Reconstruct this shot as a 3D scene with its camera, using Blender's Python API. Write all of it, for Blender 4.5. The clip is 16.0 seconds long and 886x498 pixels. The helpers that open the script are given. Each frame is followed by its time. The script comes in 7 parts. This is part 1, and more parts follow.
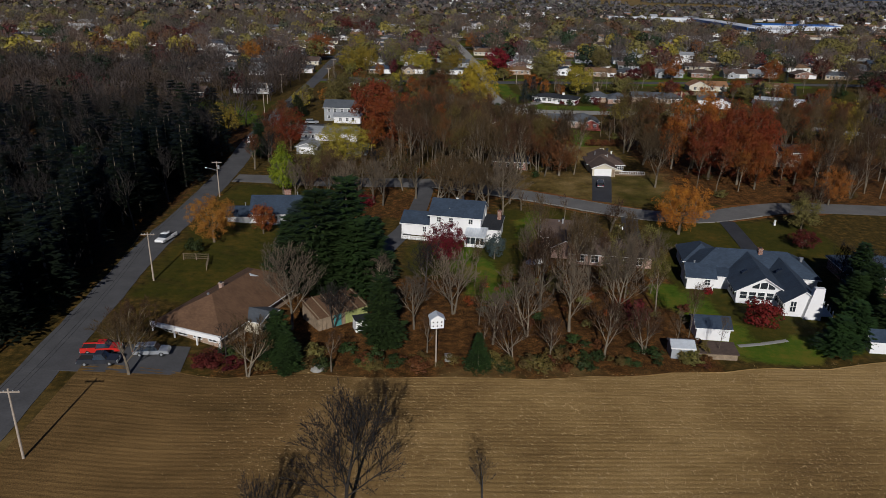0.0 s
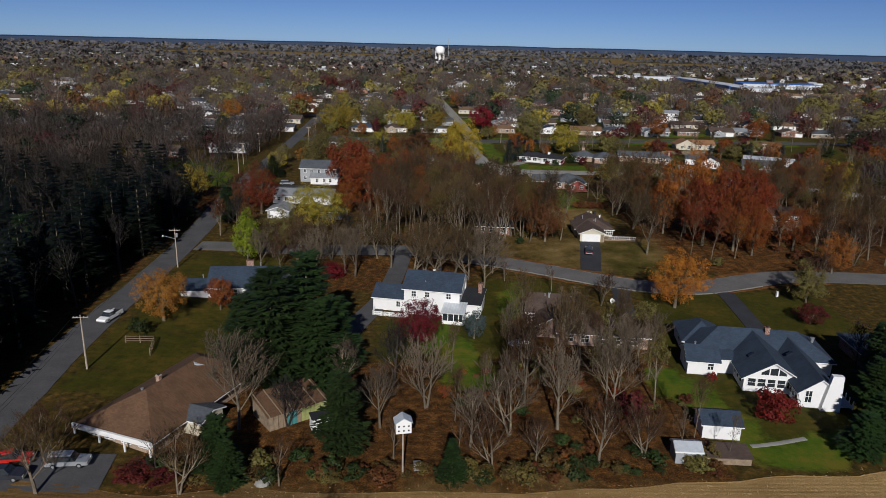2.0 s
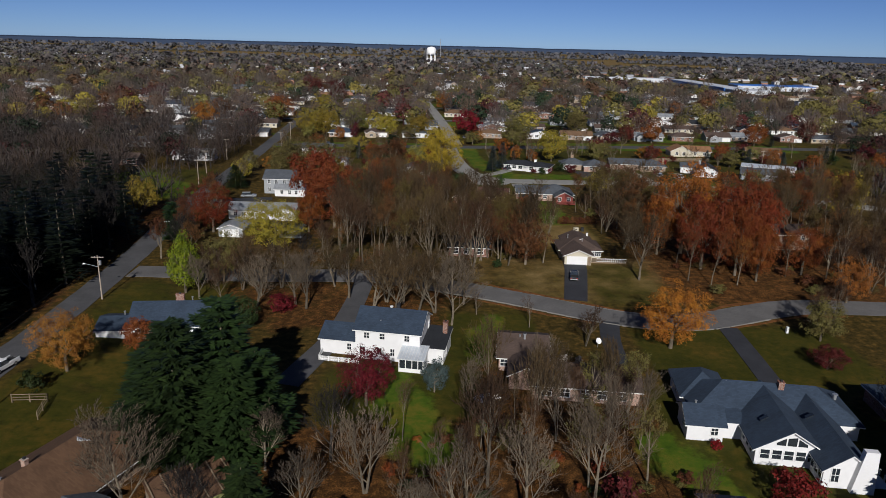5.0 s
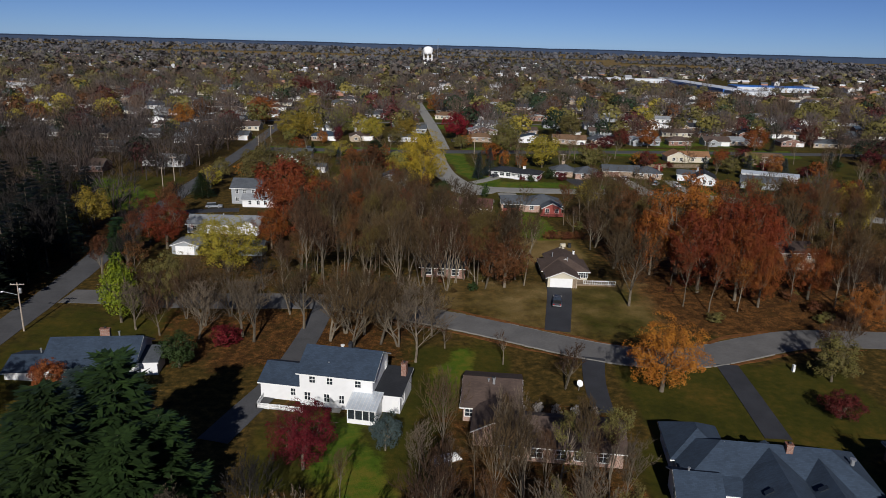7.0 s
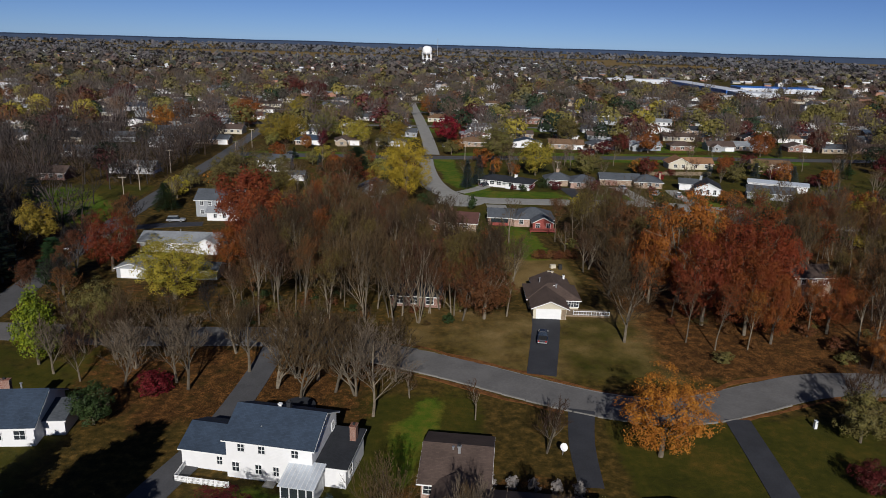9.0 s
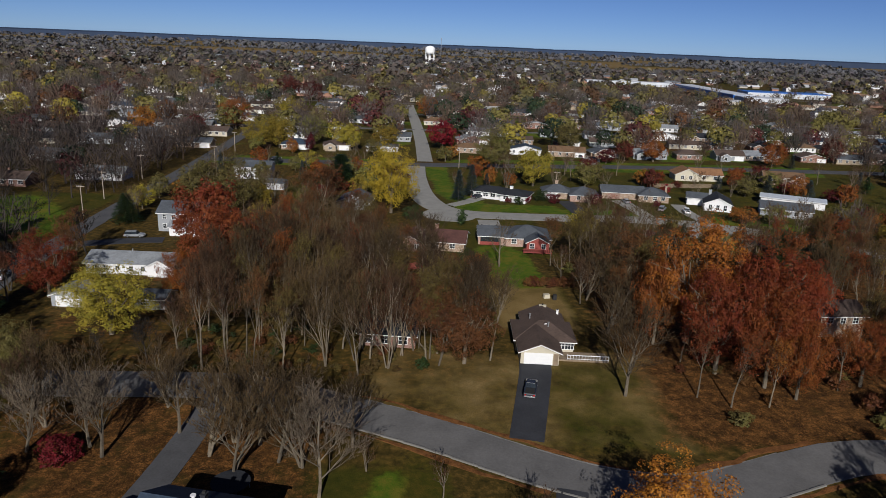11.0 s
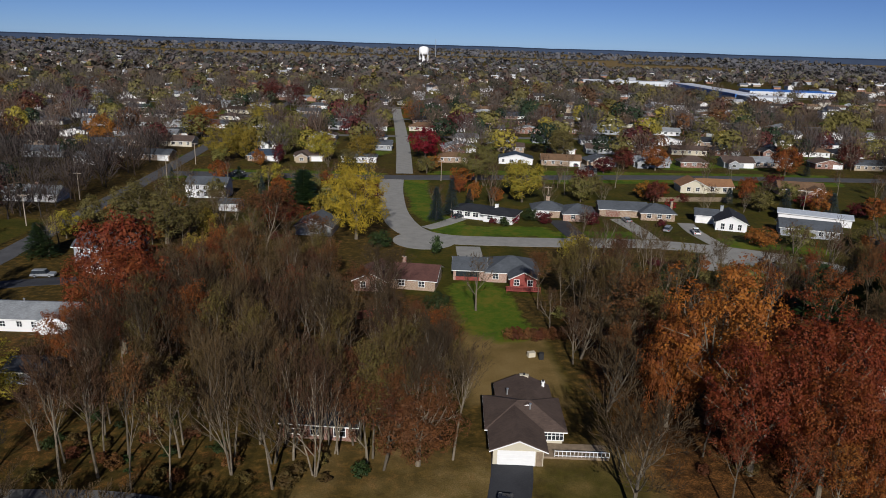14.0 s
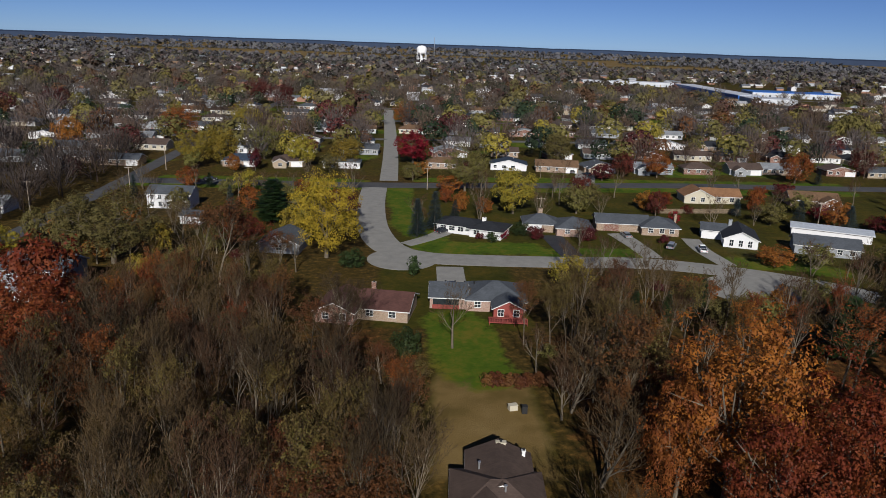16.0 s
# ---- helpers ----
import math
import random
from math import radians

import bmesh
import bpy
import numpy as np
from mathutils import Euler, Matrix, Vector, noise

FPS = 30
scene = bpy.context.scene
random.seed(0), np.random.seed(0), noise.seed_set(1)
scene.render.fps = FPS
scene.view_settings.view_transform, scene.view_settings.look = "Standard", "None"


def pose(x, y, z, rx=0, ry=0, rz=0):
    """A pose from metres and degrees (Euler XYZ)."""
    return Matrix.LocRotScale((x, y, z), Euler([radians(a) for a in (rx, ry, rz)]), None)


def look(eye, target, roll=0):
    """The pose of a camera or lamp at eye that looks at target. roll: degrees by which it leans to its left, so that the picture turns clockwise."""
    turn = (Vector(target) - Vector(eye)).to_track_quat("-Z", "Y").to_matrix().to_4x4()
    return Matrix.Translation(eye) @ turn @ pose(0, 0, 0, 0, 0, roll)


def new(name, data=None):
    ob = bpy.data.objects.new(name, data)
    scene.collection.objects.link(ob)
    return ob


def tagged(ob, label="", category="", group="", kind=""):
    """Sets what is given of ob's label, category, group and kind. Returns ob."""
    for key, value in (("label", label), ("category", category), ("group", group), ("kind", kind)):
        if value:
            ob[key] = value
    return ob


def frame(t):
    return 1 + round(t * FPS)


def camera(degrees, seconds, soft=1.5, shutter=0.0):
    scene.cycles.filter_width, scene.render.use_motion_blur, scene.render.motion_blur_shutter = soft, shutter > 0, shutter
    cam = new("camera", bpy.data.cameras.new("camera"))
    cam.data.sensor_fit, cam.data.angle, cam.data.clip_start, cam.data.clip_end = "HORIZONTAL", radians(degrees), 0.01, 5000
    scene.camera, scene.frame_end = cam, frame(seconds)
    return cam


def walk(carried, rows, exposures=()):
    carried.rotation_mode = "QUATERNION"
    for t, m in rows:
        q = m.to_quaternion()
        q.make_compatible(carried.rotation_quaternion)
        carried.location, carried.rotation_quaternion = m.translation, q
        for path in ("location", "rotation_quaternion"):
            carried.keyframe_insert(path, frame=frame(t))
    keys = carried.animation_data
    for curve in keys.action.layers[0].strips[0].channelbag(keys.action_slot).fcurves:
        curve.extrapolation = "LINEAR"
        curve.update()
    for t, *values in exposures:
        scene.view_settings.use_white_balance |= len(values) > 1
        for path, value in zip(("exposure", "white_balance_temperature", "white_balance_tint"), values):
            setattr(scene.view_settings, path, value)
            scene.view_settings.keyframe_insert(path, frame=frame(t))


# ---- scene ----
cam = camera(64.4, 16.0, soft=0.75)
PATH = [
    (0, (1.435, 3.599, 51.373), (3.24, 97.06, 15.82), 1.30),
    (0.5, (2.170, 7.045, 51.344), (4.35, 100.54, 15.89), 1.30),
    (1, (2.848, 10.450, 51.300), (5.50, 103.96, 15.95), 1.30),
    (1.5, (3.538, 13.861, 51.226), (6.53, 108.47, 18.98), 1.30),
    (2, (4.218, 17.269, 51.084), (7.54, 113.14, 22.83), 1.40),
    (2.5, (4.869, 20.586, 50.997), (8.62, 116.48, 22.85), 1.40),
    (3, (5.717, 23.871, 50.942), (9.63, 119.77, 22.84), 1.50),
    (3.5, (6.709, 27.128, 50.907), (10.68, 123.06, 22.86), 1.50),
    (4, (7.966, 30.555, 50.887), (12.03, 126.46, 22.84), 1.50),
    (6.5, (16.063, 49.764, 51.238), (20.27, 145.62, 22.99), 1.50),
    (7, (17.777, 53.858, 51.347), (22.05, 149.75, 23.15), 1.60),
    (7.5, (19.505, 58.183, 51.464), (23.81, 154.01, 23.26), 1.60),
    (8, (21.154, 62.644, 51.541), (25.36, 158.50, 23.34), 1.60),
    (8.5, (22.695, 67.214, 51.582), (26.84, 163.04, 23.33), 1.60),
    (9, (24.086, 71.886, 51.619), (28.19, 167.73, 23.37), 1.70),
    (9.2, (24.619, 73.775, 51.638), (28.58, 169.66, 23.44), 1.60),
    (11.3, (30.197, 93.692, 52.119), (33.93, 189.54, 23.77), 2.40),
    (11.5, (30.735, 95.602, 52.128), (34.46, 191.40, 23.73), 2.10),
    (12, (32.062, 100.495, 52.137), (35.85, 196.33, 23.84), 1.90),
    (12.5, (33.336, 105.538, 52.170), (37.07, 201.38, 23.92), 1.90),
    (13, (34.563, 110.621, 52.170), (38.35, 206.45, 23.87), 1.80),
    (13.5, (35.822, 115.771, 52.127), (39.65, 211.59, 23.83), 1.80),
    (14, (37.158, 120.916, 52.055), (41.05, 216.77, 23.81), 1.80),
    (14.5, (38.438, 125.925, 51.986), (42.38, 221.76, 23.64), 1.90),
    (15, (39.703, 130.736, 51.911), (43.69, 226.56, 23.61), 1.90),
    (15.5, (41.141, 135.456, 51.804), (45.08, 231.29, 23.50), 2.00),
    (16, (42.701, 140.096, 51.718), (46.64, 235.93, 23.42), 2.00),
]
walk(cam, [(t, look(eye, target, roll)) for t, eye, target, roll in PATH],
     [(0.0, -0.22), (1.0, -0.2), (2.0, -0.08), (3.0, -0.04), (16.0, 0.05)])

# ---- light ----
SUN_EL, SUN_AZ = 28.0, 2.0            # degrees; shadows run along +y, SUN_AZ clockwise of it
world = bpy.data.worlds.new("sky")
scene.world = world
world.use_nodes = True
_n = world.node_tree.nodes
_sky = _n.new("ShaderNodeTexSky")
_sky.sky_type = "NISHITA"
_sky.sun_disc = False
_sky.sun_elevation = radians(SUN_EL)
_sky.sun_rotation = radians(180 + SUN_AZ)
_sky.air_density, _sky.dust_density, _sky.ozone_density = 0.45, 0.03, 4.0
_tone = _n.new("ShaderNodeMix")
_tone.data_type, _tone.blend_type = "RGBA", "MULTIPLY"
_tone.inputs[0].default_value = 1.0
_tone.inputs[7].default_value = (0.72, 0.83, 1.10, 1)
world.node_tree.links.new(_sky.outputs[0], _tone.inputs[6])
world.node_tree.links.new(_tone.outputs[2], _n["Background"].inputs[0])
_n["Background"].inputs[1].default_value = 0.05
sun = new("sun", bpy.data.lights.new("sun", "SUN"))
sun.data.energy, sun.data.angle, sun.data.color = 5.0, radians(0.5), (0.98, 0.95, 0.92)
_a, _e = radians(SUN_AZ), radians(SUN_EL)
sun.matrix_world = look((0, 0, 80), (math.sin(_a) * math.cos(_e), math.cos(_a) * math.cos(_e), 80 - math.sin(_e)))


# ---- materials ----
class Nodes:
    """A material's node tree with short calls."""

    def __init__(self, name):
        self.mat = bpy.data.materials.new(name)
        self.mat.use_nodes = True
        self.tree = self.mat.node_tree
        self.bsdf = self.tree.nodes["Principled BSDF"]
        self.out = self.tree.nodes["Material Output"]

    def add(self, kind, **kw):
        n = self.tree.nodes.new(kind)
        for k, v in kw.items():
            n.inputs[k.replace("_", " ")].default_value = v
        return n

    def link(self, a, b):
        self.tree.links.new(a, b)

    def noise(self, scale, detail=3.0, rough=0.6, coord=None):
        n = self.add("ShaderNodeTexNoise", Scale=scale, Detail=detail, Roughness=rough)
        if coord is None:
            coord = self.add("ShaderNodeNewGeometry").outputs["Position"]
        self.link(coord, n.inputs["Vector"])
        return n.outputs["Fac"]

    def ramp(self, fac, stops):
        n = self.tree.nodes.new("ShaderNodeValToRGB")
        el = n.color_ramp.elements
        while len(el) < len(stops):
            el.new(0.5)
        for e, (p, c) in zip(el, stops):
            e.position, e.color = p, (*c, 1) if len(c) == 3 else c
        self.link(fac, n.inputs[0])
        return n.outputs[0]

    def mix(self, fac, a, b, blend="MIX"):
        n = self.tree.nodes.new("ShaderNodeMix")
        n.data_type, n.blend_type = "RGBA", blend
        for sock, v in ((n.inputs[0], fac), (n.inputs[6], a), (n.inputs[7], b)):
            if isinstance(v, (int, float)):
                sock.default_value = v
            elif isinstance(v, tuple):
                sock.default_value = (*v, 1)
            else:
                self.link(v, sock)
        return n.outputs[2]

    def math(self, op, a, b=0.0):
        n = self.tree.nodes.new("ShaderNodeMath")
        n.operation = op
        for sock, v in ((n.inputs[0], a), (n.inputs[1], b)):
            if isinstance(v, (int, float)):
                sock.default_value = v
            else:
                self.link(v, sock)
        return n.outputs[0]

    def bump(self, height, strength, dist):
        n = self.add("ShaderNodeBump", Strength=strength, Distance=dist)
        self.link(height, n.inputs["Height"])
        self.link(n.outputs[0], self.bsdf.inputs["Normal"])

    def done(self, color, rough=0.8, metal=0.0, spec=0.3):
        if isinstance(color, tuple):
            self.bsdf.inputs["Base Color"].default_value = (*color, 1)
        else:
            self.link(color, self.bsdf.inputs["Base Color"])
        self.bsdf.inputs["Roughness"].default_value = rough
        self.bsdf.inputs["Metallic"].default_value = metal
        self.bsdf.inputs["Specular IOR Level"].default_value = spec
        return self.mat


def plain(name, c, var=0.25, scale=0.8, fine=9.0, rough=0.8, metal=0.0, bump=0.0, spec=0.3, per_object=0.0):
    """A surface of colour c with broad stains and fine grain."""
    m = Nodes(name)
    lo = tuple(v * (1 - var) for v in c)
    hi = tuple(min(1, v * (1 + var)) for v in c)
    a = m.noise(scale)
    b = m.noise(fine, 2.0)
    fac = m.math("ADD", m.math("MULTIPLY", a, 0.6), m.math("MULTIPLY", b, 0.4))
    col = m.ramp(fac, [(0.32, lo), (0.68, hi)])
    if per_object:
        r = m.tree.nodes.new("ShaderNodeObjectInfo").outputs["Random"]
        k = m.math("ADD", m.math("MULTIPLY", r, 2 * per_object), 1 - per_object)
        cc = m.tree.nodes.new("ShaderNodeCombineColor")
        for i in range(3):
            m.link(k, cc.inputs[i])
        col = m.mix(1.0, col, cc.outputs[0], "MULTIPLY")
    if bump:
        m.bump(b, 0.5, bump)
    return m.done(col, rough, metal, spec)


def shingles(name, c, var=0.3):
    """Asphalt shingles: courses with lighter and darker tabs, streaks down the slope."""
    m = Nodes(name)
    tc = m.tree.nodes.new("ShaderNodeTexCoord").outputs["Object"]
    br = m.tree.nodes.new("ShaderNodeTexBrick")
    br.inputs["Color1"].default_value = (*[v * (1 - var) for v in c], 1)
    br.inputs["Color2"].default_value = (*[v * (1 + var) for v in c], 1)
    br.inputs["Mortar"].default_value = (*[v * 0.5 for v in c], 1)
    br.inputs["Scale"].default_value = 1.0
    br.inputs["Brick Width"].default_value = 0.45
    br.inputs["Row Height"].default_value = 0.2
    br.inputs["Mortar Size"].default_value = 0.012
    m.link(tc, br.inputs["Vector"])
    n = m.noise(0.35, 4.0)
    col = m.mix(0.55, br.outputs["Color"], m.ramp(n, [(0.3, tuple(v * 0.7 for v in c)), (0.7, tuple(v * 1.3 for v in c))]))
    m.bump(br.outputs["Fac"], 0.4, 0.02)
    return m.done(col, 0.85, 0.0, 0.25)


def siding(name, c):
    """Painted lap siding: boards 0.2 m high."""
    m = Nodes(name)
    pos = m.tree.nodes.new("ShaderNodeTexCoord").outputs["Object"]
    s = m.tree.nodes.new("ShaderNodeSeparateXYZ")
    m.link(pos, s.inputs[0])
    f = m.math("FRACT", m.math("MULTIPLY", s.outputs[2], 5.0))
    n = m.noise(1.3)
    lo = tuple(v * 0.88 for v in c)
    m.bump(f, 0.6, 0.015)
    return m.done(m.mix(n, lo, c), 0.55, 0.0, 0.35)


def brick(name, c, mortar=(0.42, 0.38, 0.33)):
    m = Nodes(name)
    br = m.tree.nodes.new("ShaderNodeTexBrick")
    tc = m.tree.nodes.new("ShaderNodeTexCoord").outputs["Object"]
    mp = m.tree.nodes.new("ShaderNodeMapping")
    mp.inputs["Rotation"].default_value = (radians(90), 0, 0)
    m.link(tc, mp.inputs["Vector"])
    m.link(mp.outputs[0], br.inputs["Vector"])
    br.inputs["Color1"].default_value = (*[v * 0.75 for v in c], 1)
    br.inputs["Color2"].default_value = (*[v * 1.25 for v in c], 1)
    br.inputs["Mortar"].default_value = (*mortar, 1)
    br.inputs["Scale"].default_value = 1.0
    br.inputs["Brick Width"].default_value = 0.21
    br.inputs["Row Height"].default_value = 0.075
    br.inputs["Mortar Size"].default_value = 0.008
    n = m.noise(0.9)
    return m.done(m.mix(0.25, br.outputs["Color"], m.ramp(n, [(0.3, tuple(v * 0.6 for v in c)), (0.7, tuple(v * 1.2 for v in c))])), 0.85)


def foliage(name, a, b, c=None, through_light=0.16):
    """Leaves: each one between two colours, clumps lean to a third, trees differ."""
    m = Nodes(name)
    isl = m.tree.nodes.new("ShaderNodeNewGeometry").outputs["Random Per Island"]
    col = m.mix(isl, a, b)
    n = m.ramp(m.noise(0.55, 2.0), [(0.4, (0, 0, 0)), (0.65, (1, 1, 1))])
    col = m.mix(n, col, m.mix(0.6, col, c or tuple(v * 0.6 for v in a)))
    r = m.tree.nodes.new("ShaderNodeObjectInfo").outputs["Random"]
    hs = m.tree.nodes.new("ShaderNodeHueSaturation")
    m.link(m.math("ADD", m.math("MULTIPLY", r, 0.03), 0.485), hs.inputs["Hue"])
    m.link(m.math("ADD", m.math("MULTIPLY", r, 0.5), 0.75), hs.inputs["Value"])
    m.link(col, hs.inputs["Color"])
    m.done(hs.outputs[0], 0.65, 0.0, 0.2)
    tr = m.tree.nodes.new("ShaderNodeBsdfTranslucent")
    m.link(hs.outputs[0], tr.inputs[0])
    mx = m.tree.nodes.new("ShaderNodeMixShader")
    mx.inputs[0].default_value = through_light
    m.link(m.bsdf.outputs[0], mx.inputs[1])
    m.link(tr.outputs[0], mx.inputs[2])
    m.link(mx.outputs[0], m.out.inputs[0])
    return m.mat


def tinted(name, rough=0.8, leaf=True):
    """Many far things in one mesh, each its own colour; far trees' includes haze."""
    m = Nodes(name)
    at = m.tree.nodes.new("ShaderNodeAttribute")
    at.attribute_name = "tint"
    isl = m.tree.nodes.new("ShaderNodeNewGeometry").outputs["Random Per Island"]
    hs = m.tree.nodes.new("ShaderNodeHueSaturation")
    m.link(m.math("ADD", m.math("MULTIPLY", isl, 0.26), 0.87), hs.inputs["Value"])
    m.link(at.outputs["Color"], hs.inputs["Color"])
    return m.done(hs.outputs[0], rough, 0.0, 0.2)


def ground_mat():
    """Grass, fallen leaves and dry ground, mixed by the cover of each spot."""
    m = Nodes("ground")
    at = m.tree.nodes.new("ShaderNodeAttribute")
    at.attribute_name = "cover"
    sep = m.tree.nodes.new("ShaderNodeSeparateColor")
    m.link(at.outputs["Color"], sep.inputs[0])
    n1, n2, n3 = m.noise(0.09, 4.0), m.noise(0.7, 5.0, 0.7), m.noise(5.0, 3.0, 0.7)
    rough_grass = m.ramp(n2, [(0.3, (0.022, 0.022, 0.005)), (0.5, (0.075, 0.056, 0.014)), (0.72, (0.21, 0.135, 0.038))])
    lawn = m.ramp(m.math("ADD", m.math("MULTIPLY", n2, 0.5), m.math("MULTIPLY", n1, 0.5)),
                  [(0.3, (0.024, 0.034, 0.004)), (0.5, (0.062, 0.066, 0.009)), (0.7, (0.15, 0.102, 0.02))])
    litter = m.ramp(m.math("ADD", m.math("MULTIPLY", n3, 0.5), m.math("MULTIPLY", n2, 0.5)),
                    [(0.36, (0.011, 0.006, 0.003)), (0.5, (0.085, 0.043, 0.014)), (0.64, (0.31, 0.152, 0.05))])
    dry = m.ramp(m.math("ADD", m.math("MULTIPLY", n3, 0.5), m.math("MULTIPLY", n1, 0.5)),
                 [(0.3, (0.12, 0.088, 0.032)), (0.5, (0.23, 0.17, 0.068)), (0.7, (0.38, 0.3, 0.16))])

    def mask(s, noise):
        return m.math("MULTIPLY", m.math("SUBTRACT", m.math("ADD", s, m.math("MULTIPLY", noise, 0.9)), 0.85), 2.6)
    n4 = m.noise(0.22, 4.0, 0.7)
    mixed = m.ramp(m.math("ADD", m.math("MULTIPLY", n1, 0.3), m.math("ADD", m.math("MULTIPLY", n4, 0.4), m.math("MULTIPLY", n2, 0.3))), [(0.36, (0.1, 0.1, 0.1)), (0.64, (0.95, 0.95, 0.95))])
    for s, c, nn in ((0, lawn, mixed), (1, litter, mixed), (2, dry, n1)):
        f = m.math("MINIMUM", m.math("MAXIMUM", mask(sep.outputs[s], nn), 0.0), 1.0)
        rough_grass = m.mix(f, rough_grass, c)
    fresh = m.ramp(mixed, [(0.2, (0.045, 0.105, 0.008)), (0.5, (0.085, 0.155, 0.013)), (0.8, (0.17, 0.17, 0.025))])
    f = m.math("MINIMUM", m.math("MAXIMUM", mask(at.outputs["Alpha"], mixed), 0.0), 1.0)
    rough_grass = m.mix(f, rough_grass, fresh)
    rough_grass = m.mix(1.0, rough_grass, (0.68, 0.61, 0.52), "MULTIPLY")
    m.bump(n3, 0.6, 0.12)
    return m.done(rough_grass, 0.95, 0.0, 0.1)


